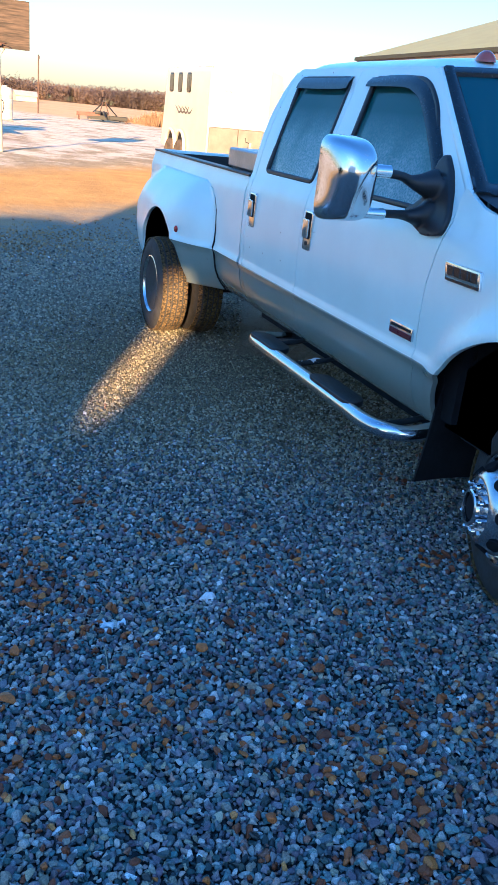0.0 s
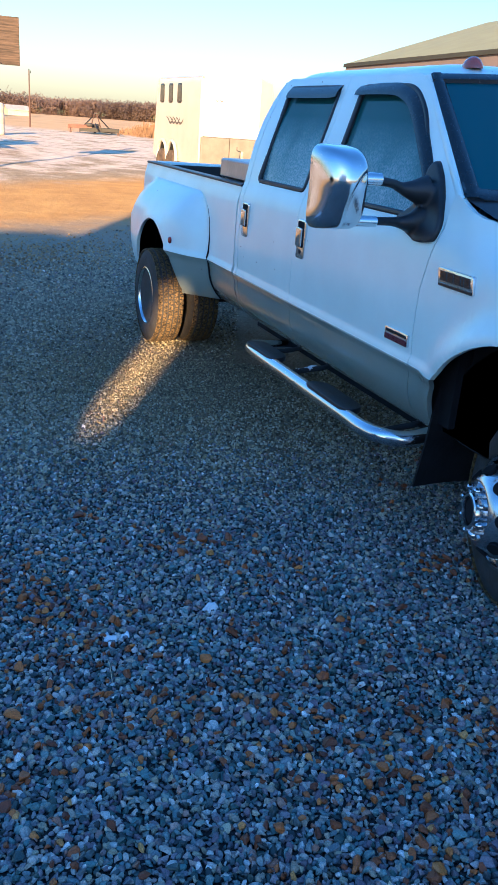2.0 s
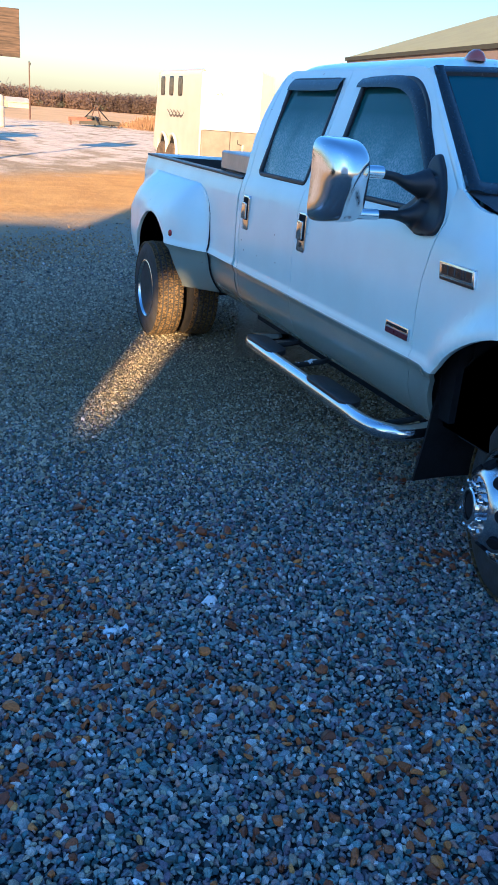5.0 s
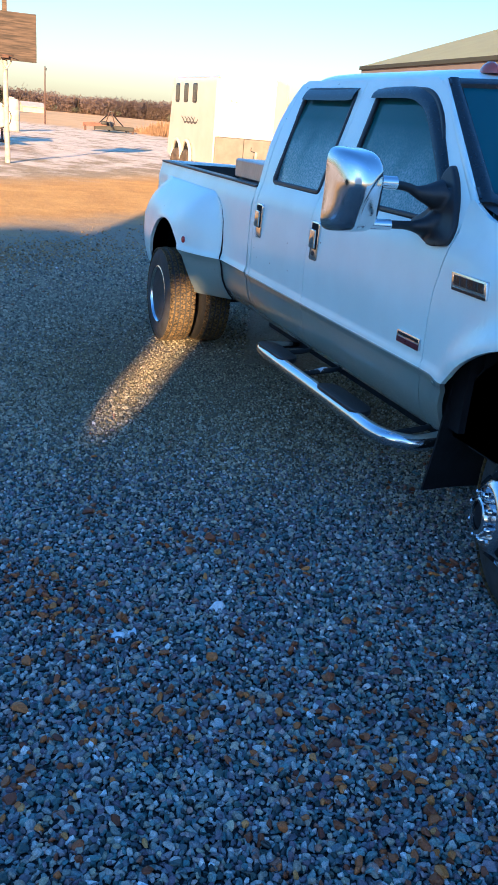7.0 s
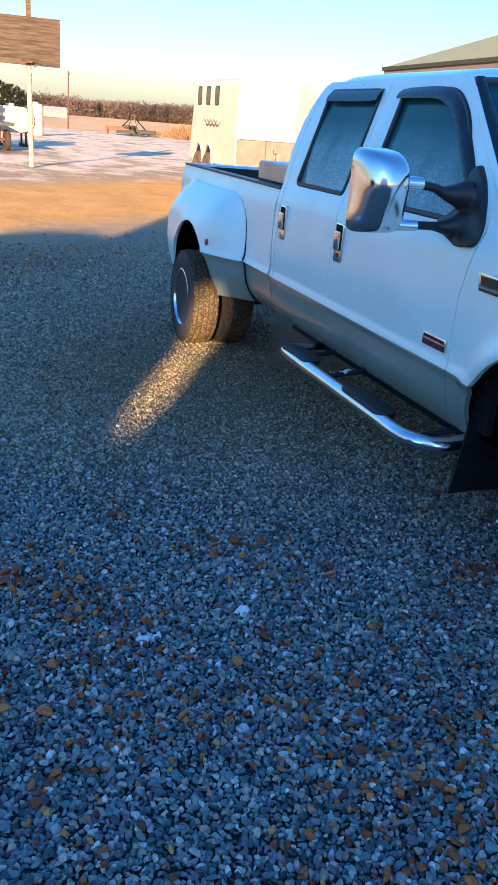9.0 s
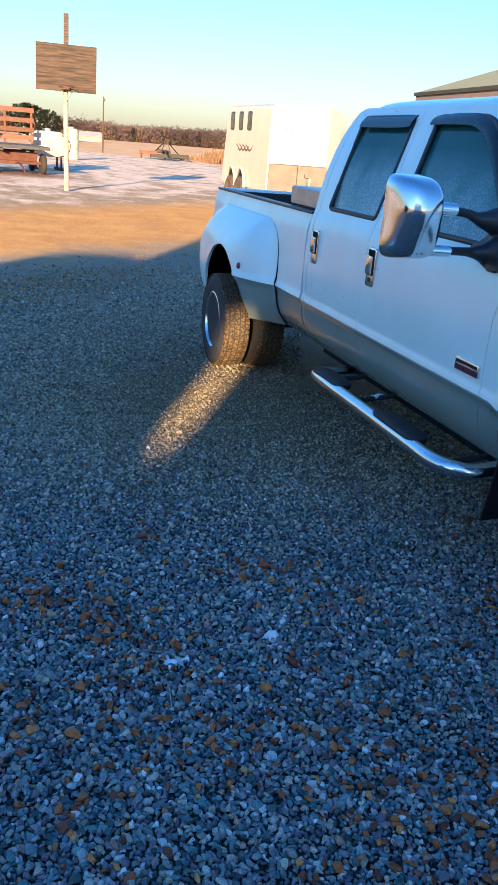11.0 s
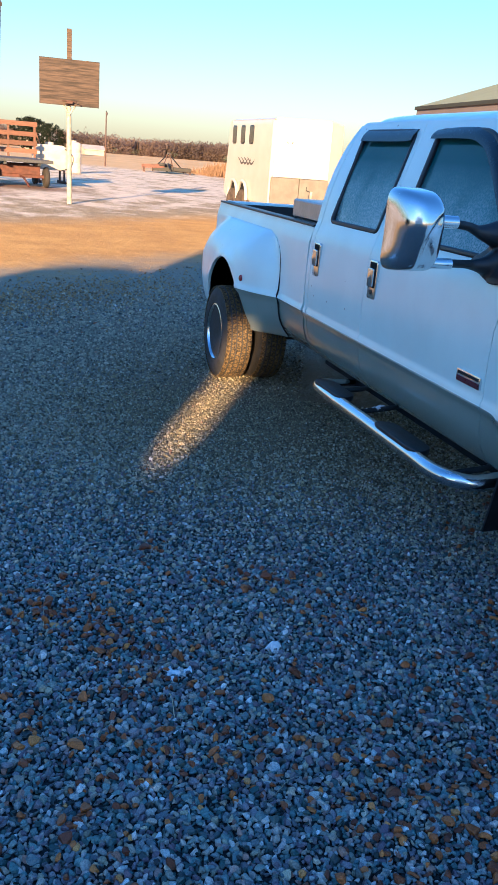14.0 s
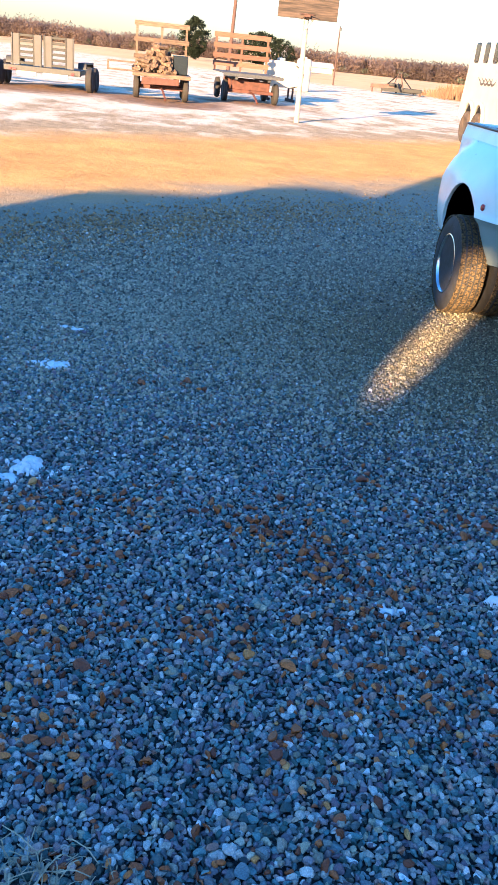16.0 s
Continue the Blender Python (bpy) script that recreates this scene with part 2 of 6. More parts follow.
        one = span(math_("ADD", dd.outputs["Value"], math_("MULTIPLY", math_("SUBTRACT", noise(0.9, 6), 0.5), 3.0)), r1, r0)
        earth_f = one if earth_f is None else math_("MAXIMUM", earth_f, one)
    earth = ramp(noise(2.2, 7, 0.7), (0.35, (0.13, 0.075, 0.035)), (0.65, (0.26, 0.155, 0.075)))
    white = mix(math_("MULTIPLY", earth_f, 0.97), white, earth)
    near = mix(beyond, gravel, white)
    # stubble field
    far = span(math_("ADD", math_("ADD", sep.outputs["Y"], math_("MULTIPLY", sep.outputs["X"], 1.37)), math_("MULTIPLY", math_("SUBTRACT", noise(0.05, 5), 0.5), 40)), 85, 108)
    field = ramp(noise(0.12, 8, 0.65, (1, 0.35, 1)), (0.35, (0.50, 0.34, 0.13)), (0.65, (0.66, 0.46, 0.20)))
    L(mix(far, near, field), b.inputs["Base Color"])
    b.inputs["Roughness"].default_value = 0.9
    b.inputs["Specular IOR Level"].default_value = 0.25
    bp, bq = N("ShaderNodeBump"), N("ShaderNodeBump")
    bp.inputs["Strength"].default_value, bp.inputs["Distance"].default_value = 0.9, 0.03
    L(math_("MULTIPLY", v1.outputs["Distance"], span(vd.outputs["Value"], 12.5, 8.0)), bp.inputs["Height"])
    bp.invert = True
    bq.inputs["Strength"].default_value, bq.inputs["Distance"].default_value = 0.5, 0.08
    L(noise(2.5, 8, 0.7), bq.inputs["Height"]), L(bp.outputs[0], bq.inputs["Normal"]), L(bq.outputs[0], b.inputs["Normal"])
    return m


WHITE = paint("silver_white_paint", (0.79, 0.92, 0.90))
LOWER = paint("pewter_lower_paint", (0.24, 0.285, 0.258), 0.24)
CHROME = surface("chrome", (0.75, 0.76, 0.78), rough=0.15, metal=1.0, var=0.03, bump=0.0)
DULLCHROME = surface("road_worn_chrome", (0.62, 0.63, 0.64), rough=0.25, metal=1.0, var=0.25, scale=25, bump=0.05)
ALLOY = surface("polished_alloy", (0.66, 0.67, 0.69), rough=0.2, metal=1.0, var=0.12, scale=12, bump=0.03)
BLACK = surface("black_plastic", (0.016, 0.017, 0.02), rough=0.45, var=0.3, scale=9, bump=0.08, fine=200)
SATIN = surface("satin_black_trim", (0.014, 0.019, 0.024), rough=0.24, var=0.1, bump=0.0)
VOID = surface("dark_cavity", (0.018, 0.018, 0.02), rough=0.95, var=0.2, bump=0.0, spec=0.1)
FLAP = surface("black_mudflap_rubber", (0.012, 0.012, 0.013), rough=0.8, var=0.25, scale=10, bump=0.1, spec=0.2)
RUBBER = surface("tyre_rubber", (0.030, 0.030, 0.033), rough=0.75, var=0.35, scale=14, bump=0.2, second=(0.028, 0.026, 0.022))
# dust flecks on the tread, coloured with the gold of the low sun
GOLDTREAD = surface("sun_gold_dusty_tread", (0.105, 0.070, 0.020), rough=0.8, var=0.6, scale=62, bump=0.4, second=(0.008, 0.007, 0.006))
GLASS = glass("tinted_window_glass", (0.052, 0.155, 0.17), frost=1.7)
SHIELD = glass("windscreen_glass", (0.05, 0.14, 0.18))
MIRROR = surface("mirror_glass", (0.85, 0.86, 0.87), rough=0.02, metal=1.0, var=0.0, bump=0.0)
SEAT = surface("grey_seat_cloth", (0.10, 0.10, 0.11), rough=0.9, var=0.2, scale=20, bump=0.2, fine=300)
ALU = surface("diamond_plate_aluminium", (0.42, 0.42, 0.42), rough=0.4, metal=0.85, var=0.12, scale=6, bump=0.3, fine=45)
REDLENS = surface("red_lens", (0.30, 0.025, 0.02), rough=0.2, var=0.1, bump=0.0, coat=0.6)
AMBER = surface("amber_lens", (0.34, 0.085, 0.06), rough=0.22, var=0.15, bump=0.0, coat=0.6)
BADGERED = surface("red_badge_enamel", (0.09, 0.014, 0.03), rough=0.3, var=0.1, bump=0.0)
STEEL = surface("galvanised_steel", (0.03, 0.031, 0.034), rough=0.55, metal=0.2, var=0.2, scale=10, bump=0.1)
RUSTRED = surface("sun_faded_red_steel", (0.13, 0.055, 0.036), rough=0.8, var=0.3, scale=5, bump=0.2, second=(0.10, 0.05, 0.036))
RUST = surface("rusty_steel", (0.075, 0.04, 0.027), rough=0.85, var=0.3, scale=8, bump=0.3, second=(0.056, 0.032, 0.024))
REDPAINT = surface("faded_red_paint", (0.08, 0.027, 0.014), rough=0.65, var=0.25, scale=6, bump=0.15)
GREENPAINT = surface("faded_green_paint", (0.096, 0.156, 0.024), rough=0.55, var=0.25, scale=6, bump=0.1)
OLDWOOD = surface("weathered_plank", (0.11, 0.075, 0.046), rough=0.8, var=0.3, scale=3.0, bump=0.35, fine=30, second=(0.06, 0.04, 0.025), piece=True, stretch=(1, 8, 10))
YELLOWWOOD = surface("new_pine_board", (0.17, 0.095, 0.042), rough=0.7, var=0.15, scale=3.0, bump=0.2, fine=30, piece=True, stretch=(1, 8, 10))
REDWOOD = surface("stained_board", (0.13, 0.062, 0.032), rough=0.75, var=0.2, scale=3.0, bump=0.3, fine=30, piece=True, stretch=(1, 8, 10))
GREYWOOD = surface("grey_deck_board", (0.055, 0.058, 0.066), rough=0.85, var=0.3, scale=3.0, bump=0.35, fine=30, piece=True, stretch=(8, 1, 10))
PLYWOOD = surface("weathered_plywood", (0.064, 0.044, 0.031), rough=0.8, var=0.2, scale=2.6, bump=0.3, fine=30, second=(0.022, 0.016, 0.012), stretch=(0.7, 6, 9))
GREYPANEL = surface("grey_painted_panel", (0.045, 0.043, 0.046), rough=0.6, var=0.12, scale=5, bump=0.1)
PALETWIG = surface("pale_winter_twigs", (0.42, 0.36, 0.28), rough=1.0, var=0.1, scale=1.0, bump=0.0, island=True, spec=0.0)
CREAM = surface("cream_post_paint", (0.34, 0.32, 0.27), rough=0.65, var=0.12, scale=7, bump=0.15, second=(0.27, 0.235, 0.17))
TRAILERW = surface("ivory_trailer_skin", (0.42, 0.41, 0.37), rough=0.4, var=0.04, scale=2, bump=0.03, coat=0.3)
TRAILERF = surface("white_trailer_front", (0.52, 0.53, 0.50), rough=0.4, var=0.03, scale=2, bump=0.02, coat=0.3)
# darker copy of the ivory skin: the corner's shade is put into its colour
TRAILERC = surface("shaded_corner_skin", (0.34, 0.31, 0.28), rough=0.45, var=0.05, scale=2, bump=0.03, coat=0.2)
TAN = surface("tan_stone_guard", (0.17, 0.158, 0.138), rough=0.55, var=0.12, scale=5, bump=0.1)
DARKGLASS = surface("dark_trailer_window", (0.06, 0.055, 0.05), rough=0.15, var=0.3, scale=8, bump=0.0)
GRAPHIC = surface("dark_vinyl_graphic", (0.07, 0.06, 0.05), rough=0.5, var=0.1, bump=0.0)
TANK = surface("old_white_plastic", (0.490, 0.434, 0.336), rough=0.5, var=0.12, scale=4, bump=0.05)
BARK = surface("grey_brown_bark", (0.10, 0.075, 0.055), rough=0.95, var=0.3, scale=9, bump=0.5, fine=40)
POLEWOOD = surface("creosoted_pole", (0.078, 0.045, 0.034), rough=0.9, var=0.25, scale=5, bump=0.3, fine=40, stretch=(10, 10, 1))
WOODS = surface("winter_woods", (0.25, 0.190, 0.150), rough=1.0, var=0.15, scale=0.05, bump=0.0, second=(0.175, 0.138, 0.115), spec=0.0)
def lets_light_through(m, share):
    """Adds a see-through glow of light from behind to thin leaves and twigs."""
    t = m.node_tree
    b = t.nodes["Principled BSDF"]
    tl, mx = t.nodes.new("ShaderNodeBsdfTranslucent"), t.nodes.new("ShaderNodeMixShader")
    mx.inputs[0].default_value = share
    t.links.new(b.inputs["Base Color"].links[0].from_socket, tl.inputs[0])
    t.links.new(b.outputs[0], mx.inputs[1]), t.links.new(tl.outputs[0], mx.inputs[2])
    t.links.new(mx.outputs[0], t.nodes["Material Output"].inputs[0])


lets_light_through(WOODS, 0.65)
EVERGREEN = surface("evergreen_leaf", (0.013, 0.018, 0.010), rough=0.9, var=0.3, scale=1.5, bump=0.0, island=True, spec=0.1)
SCRUB = surface("cedar_scrub", (0.085, 0.115, 0.075), rough=1.0, var=0.25, scale=0.3, bump=0.0, island=True, spec=0.0)
FIREWOOD = surface("split_firewood", (0.14, 0.095, 0.055), rough=0.85, var=0.3, scale=12, bump=0.4, fine=60, second=(0.065, 0.042, 0.026), piece=True)
GREENROOF = surface("olive_green_metal_roof", (0.26, 0.27, 0.115), rough=0.6, metal=0.0, var=0.06, scale=1.5, bump=0.03, spec=0.2)
ROOFEDGE = surface("dark_olive_gutter", (0.034, 0.034, 0.018), rough=0.6, var=0.1, scale=3, bump=0.03)
BARNWALL = surface("tan_barn_siding", (0.155, 0.130, 0.126), rough=0.7, var=0.08, scale=2, bump=0.08)
PALEWALL = surface("pale_house_siding", (0.372, 0.336, 0.276), rough=0.7, var=0.08, scale=2, bump=0.05)
GREYROOF = surface("grey_tin_roof", (0.40, 0.38, 0.36), rough=0.5, metal=0.3, var=0.1, scale=1, bump=0.03)
BLUEROOF = surface("slate_blue_roof", (0.09, 0.13, 0.17), rough=0.7, var=0.1, scale=1, bump=0.03)
REDSHED = surface("red_shed_boards", (0.280, 0.042, 0.021), rough=0.7, var=0.1, scale=2, bump=0.1)
# for the unseen wall added to shade the yard
HOUSE = surface("white_unseen_wall", (0.74, 0.73, 0.71), rough=0.85, var=0.15, scale=2, bump=0.2)
SNOW = surface("old_packed_snow", (0.78, 0.80, 0.83), rough=0.75, var=0.06, scale=18, bump=0.6, fine=90)
STRAW = surface("dry_straw", (0.36, 0.31, 0.2), rough=0.8, var=0.2, scale=30, bump=0.0, island=True)
DARKTYRE = surface("sun_faded_tyre", (0.020, 0.019, 0.018), rough=0.85, var=0.4, scale=10, bump=0.3, second=(0.035, 0.028, 0.022))
DUSTYTYRE = surface("dust_caked_tyre", (0.085, 0.062, 0.040), rough=0.9, var=0.3, scale=12, bump=0.3, second=(0.05, 0.04, 0.03))
TAR = surface("black_painted_steel", (0.006, 0.006, 0.007), rough=0.6, var=0.3, scale=8, bump=0.1)
WEEDS = surface("dry_brown_weeds", (0.17, 0.105, 0.05), rough=0.9, var=0.25, scale=2, bump=0.0, island=True)
GREYSTONE = pebble("grey_gravel", [(0.0, (0.026, 0.030, 0.031)), (0.13, (0.058, 0.096, 0.090)), (0.26, (0.150, 0.112, 0.138)), (0.40, (0.120, 0.190, 0.192)), (0.54, (0.235, 0.195, 0.212)), (0.68, (0.205, 0.275, 0.262)), (0.78, (0.290, 0.255, 0.190)), (0.90, (0.54, 0.545, 0.52)), (0.955, (0.22, 0.10, 0.05)), (1.0, (0.82, 0.82, 0.79))], 0.34)
OLIVESTONE = pebble("tan_grey_gravel", [(0.0, (0.07, 0.068, 0.052)), (0.35, (0.25, 0.237, 0.168)), (0.8, (0.43, 0.40, 0.272)), (0.95, (0.56, 0.50, 0.36)), (1.0, (0.20, 0.09, 0.04))], 0.6)
# stones of the sunlit drive, their tan warmed to carry the sun's orange
TANSTONE = pebble("sun_tan_drive_gravel", [(0.0, (0.10, 0.072, 0.035)), (0.4, (0.25, 0.175, 0.075)), (0.85, (0.38, 0.265, 0.11)), (1.0, (0.46, 0.34, 0.16))], 0.85)
BROWNSTONE = pebble("rust_brown_pebbles", [(0.0, (0.085, 0.026, 0.009)), (0.45, (0.185, 0.058, 0.013)), (0.8, (0.30, 0.105, 0.020)), (0.94, (0.43, 0.18, 0.034)), (1.0, (0.48, 0.28, 0.085))], 0.5)
TRODSTONE = pebble("dusty_olive_gravel", [(0.0, (0.05, 0.044, 0.025)), (0.35, (0.155, 0.136, 0.075)), (0.8, (0.275, 0.236, 0.126)), (1.0, (0.42, 0.35, 0.19))], 0.75)
GROUND = ground_material()


# ---------------------------------------------------------------- mesh tools
OFF = {}


def thing(name, m, label, category, group="", off=(0, 0, 0)):
    ob = new(name)
    ob.empty_display_size = 0.2
    ob.matrix_basis = m
    OFF[ob.name] = Vector(off)
    return tagged(ob, label, category, group)


def finish(bm, name, mats, smooth=0.0):
    me = bpy.data.meshes.new(name)
    bmesh.ops.recalc_face_normals(bm, faces=bm.faces) if smooth >= 0 else None
    bm.to_mesh(me)
    bm.free()
    for mt in mats if isinstance(mats, (list, tuple)) else [mats]:
        me.materials.append(mt)
    if smooth > 0:
        me.polygons.foreach_set("use_smooth", [True] * len(me.polygons))
        me.set_sharp_from_angle(angle=radians(smooth))
    return me


def part(name, bm, material, parent, label="", smooth=35.0):
    """One mesh object under a thing or under a part; coordinates are the thing's own."""
    top = parent
    while top.parent:
        top = top.parent
    off = OFF.get(top.name)
    if off and off.length:
        bmesh.ops.translate(bm, verts=bm.verts, vec=-off)
    ob = new(name, finish(bm, name, material, smooth))
    ob.parent = parent
    if label:
        ob["label"] = label
    return ob


def solo(name, bm, material, m, label, category="", group="", kind="", smooth=35.0):
    ob = new(name, finish(bm, name, material, smooth))
    ob.matrix_basis = m
    return tagged(ob, label, category, group, kind)


def box(x0, x1, y0, y1, z0, z1, bevel=0.0, bm=None, seg=1):
    own = bm is None
    b = bmesh.new()
    bmesh.ops.create_cube(b, size=1, matrix=Matrix.Translation(((x0 + x1) / 2, (y0 + y1) / 2, (z0 + z1) / 2)) @ Matrix.Diagonal((abs(x1 - x0), abs(y1 - y0), abs(z1 - z0), 1)))
    if bevel:
        bmesh.ops.bevel(b, geom=b.edges[:], offset=bevel, segments=seg, affect="EDGES", profile=0.5)
    if own:
        return b
    return merge(bm, b)


def merge(bm, b, m=None):
    if m is not None:
        b.transform(m)
    me = bpy.data.meshes.new("tmp")
    b.to_mesh(me)
    b.free()
    bm.from_mesh(me)
    bpy.data.meshes.remove(me)
    return bm


def rod(p, q, r0, r1=None, n=12, bm=None):
    """A round bar from p to q."""
    p, q = Vector(p), Vector(q)
    b = bmesh.new()
    d = q - p
    m = Matrix.Translation((p + q) / 2) @ d.to_track_quat("Z", "Y").to_matrix().to_4x4()
    bmesh.ops.create_cone(b, cap_ends=True, segments=n, radius1=r0, radius2=r0 if r1 is None else r1, depth=d.length, matrix=m)
    return b if bm is None else merge(bm, b)


def tube(points, r, n=14, close=True):
    """A bent tube through the points; r a number or one for each."""
    bm = bmesh.new()
    pts = [Vector(p) for p in points]
    rings = []
    for i, p in enumerate(pts):
        d = (pts[min(i + 1, len(pts) - 1)] - pts[max(i - 1, 0)]).normalized()
        a = d.orthogonal().normalized() if not rings else (last - last.dot(d) * d).normalized()
        last = a
        b = d.cross(a)
        rad = r[i] if isinstance(r, (list, tuple)) else r
        rings.append([bm.verts.new(p + rad * (math.cos(2 * math.pi * k / n) * a + math.sin(2 * math.pi * k / n) * b)) for k in range(n)])
    for u, v in zip(rings, rings[1:]):
        for k in range(n):
            bm.faces.new((u[k], u[(k + 1) % n], v[(k + 1) % n], v[k]))
    if close:
        bm.faces.new(rings[0][::-1]), bm.faces.new(rings[-1])
    return bm


def smooth_path(points, steps=6):
    """Catmull-Rom through the points."""
    p = [Vector(points[0])] + [Vector(q) for q in points] + [Vector(points[-1])]
    out = []
    for i in range(1, len(p) - 2):
        for k in range(steps):
            t = k / steps
            out.append(0.5 * ((2 * p[i]) + (p[i + 1] - p[i - 1]) * t + (2 * p[i - 1] - 5 * p[i] + 4 * p[i + 1] - p[i + 2]) * t * t + (3 * p[i] - p[i - 1] - 3 * p[i + 1] + p[i + 2]) * t ** 3))
    return out + [p[-2]]


def lathe(profile, n=48, axis="X", centre=(0, 0, 0)):
    """Turns (along, radius) pairs round the axis."""
    bm = bmesh.new()
    rings = []
    for a, r in profile:
        ring = []
        for k in range(n):
            c, s = r * math.cos(2 * math.pi * k / n), r * math.sin(2 * math.pi * k / n)
            ring.append(bm.verts.new(Vector((a, c, s) if axis == "X" else (c, s, a)) + Vector(centre)))
        rings.append(ring)
    for u, v in zip(rings, rings[1:]):
        for k in range(n):
            bm.faces.new((u[k], u[(k + 1) % n], v[(k + 1) % n], v[k]))
    for ring in (rings[0], rings[-1]):
        if (ring[0].co - ring[n // 2].co).length > 1e-5:
            bm.faces.new(ring)
    bmesh.ops.remove_doubles(bm, verts=bm.verts, dist=1e-6)
    return bm


def prism(outline, axis, a, b, bevel=0.0):
    """An outline of pairs, carried along an axis from a to b."""
    bm = bmesh.new()

    def put(u, v, w):
        return {"x": (w, u, v), "y": (u, w, v), "z": (u, v, w)}[axis]
    lo = [bm.verts.new(put(u, v, a)) for u, v in outline]
    hi = [bm.verts.new(put(u, v, b)) for u, v in outline]
    n = len(outline)
    bm.faces.new(lo), bm.faces.new(hi[::-1])
    for i in range(n):
        bm.faces.new((lo[i], hi[i], hi[(i + 1) % n], lo[(i + 1) % n]))
    bmesh.ops.recalc_face_normals(bm, faces=bm.faces)
    if bevel:
        bmesh.ops.bevel(bm, geom=bm.edges[:], offset=bevel, segments=2, affect="EDGES", profile=0.5)
    return bm


def rounded(points, r, steps=5):
    """Rounds the corners of a closed outline of pairs."""
    out, n = [], len(points)
    for i in range(n):
        p, a, b = Vector(points[i]), Vector(points[i - 1]), Vector(points[(i + 1) % n])
        rr = r[i] if isinstance(r, (list, tuple)) else r
        da, db = a - p, b - p
        ka, kb = min(rr, da.length * 0.48), min(rr, db.length * 0.48)
        s, e = p + da.normalized() * ka, p + db.normalized() * kb
        for k in range(steps + 1):
            t = k / steps
            out.append(tuple((1 - t) ** 2 * s + 2 * t * (1 - t) * p + t * t * e))
    return out


def grid(us, vs, f):
    bm = bmesh.new()
    rows = [[bm.verts.new(f(u, v)) for v in vs] for u in us]
    for a, b in zip(rows, rows[1:]):
        for k in range(len(vs) - 1):
            bm.faces.new((a[k], a[k + 1], b[k + 1], b[k]))
    return bm


def span_(a, b, n):
    return [a + (b - a) * k / n for k in range(n + 1)]


def skin(outline, holes, fx, ys=(), zs=(), turn_in=0.025, split=None):
    """A pressed panel over the outline (y, z), cut by holes, pushed to x = fx(y, z), its rims turned inwards."""
    bm = bmesh.new()
    edges = []
    for loop in [outline, *holes]:
        vs = [bm.verts.new((0, y, z)) for y, z in loop]
        edges += [bm.edges.new((vs[i], vs[(i + 1) % len(vs)])) for i in range(len(vs))]
    bmesh.ops.triangle_fill(bm, edges=edges, use_beauty=True, use_dissolve=False)
    for v, axis in [(v, (0, 1, 0)) for v in ys] + [(v, (0, 0, 1)) for v in zs]:
        bmesh.ops.bisect_plane(bm, geom=bm.verts[:] + bm.edges[:] + bm.faces[:], plane_co=Vector(axis) * v, plane_no=axis, dist=1e-5)
    bmesh.ops.dissolve_limit(bm, angle_limit=0.001, verts=[], edges=[])
    for v in bm.verts:
        v.co.x = fx(v.co.y, v.co.z)
    for f in bm.faces:
        f.normal_update()
        if f.normal.x > 0:
            f.normal_flip()
        if split is not None and f.calc_center_median().z < split:
            f.material_index = 1
    rim = [e for e in bm.edges if e.is_boundary]
    if turn_in:
        made = bmesh.ops.extrude_edge_only(bm, edges=rim)["geom"]
        bmesh.ops.translate(bm, verts=[g for g in made if isinstance(g, bmesh.types.BMVert)], vec=(turn_in, 0, 0))
    return bm


def mirrored(bm, about):
    """A copy of the bmesh on the other side of x = about."""
    b = bm.copy()
    for v in b.verts:
        v.co.x = 2 * about - v.co.x
    bmesh.ops.reverse_faces(b, faces=b.faces)
    return b


def clump(points, rad, n_tri, rng, flat=1.0, leaf=1.0):
    """Loose small leaves scattered round points, as arrays of vertices and triangles."""
    pts = np.asarray(points, float)
    c = np.repeat(pts, n_tri, 0)
    rr = np.repeat(np.asarray(rad, float), n_tri)[:, None]
    d = rng.normal(size=c.shape)
    d /= np.linalg.norm(d, axis=1, keepdims=True)
    c = c + d * rr * rng.uniform(0.35, 1.0, (len(c), 1)) * (1, 1, flat)
    s = leaf * rr * rng.uniform(0.18, 0.42, (len(c), 1))
    tri = c[:, None, :] + rng.normal(size=(len(c), 3, 3)) * s[:, None, :] * 0.7
    return tri.reshape(-1, 3), np.arange(len(c) * 3).reshape(-1, 3)


def raw(name, verts, faces, material, smooth=False):
    me = bpy.data.meshes.new(name)
    verts, faces = np.asarray(verts, np.float32), np.asarray(faces, np.int32)
    me.vertices.add(len(verts))
    me.vertices.foreach_set("co", verts.ravel())
    k = faces.shape[1]
    me.loops.add(faces.size)
    me.loops.foreach_set("vertex_index", faces.ravel())
    me.polygons.add(len(faces))
    me.polygons.foreach_set("loop_start", np.arange(0, faces.size, k, dtype=np.int32))
    me.update(calc_edges=True)
    me.polygons.foreach_set("use_smooth", [smooth] * len(faces))
    me.materials.append(material)
    return me

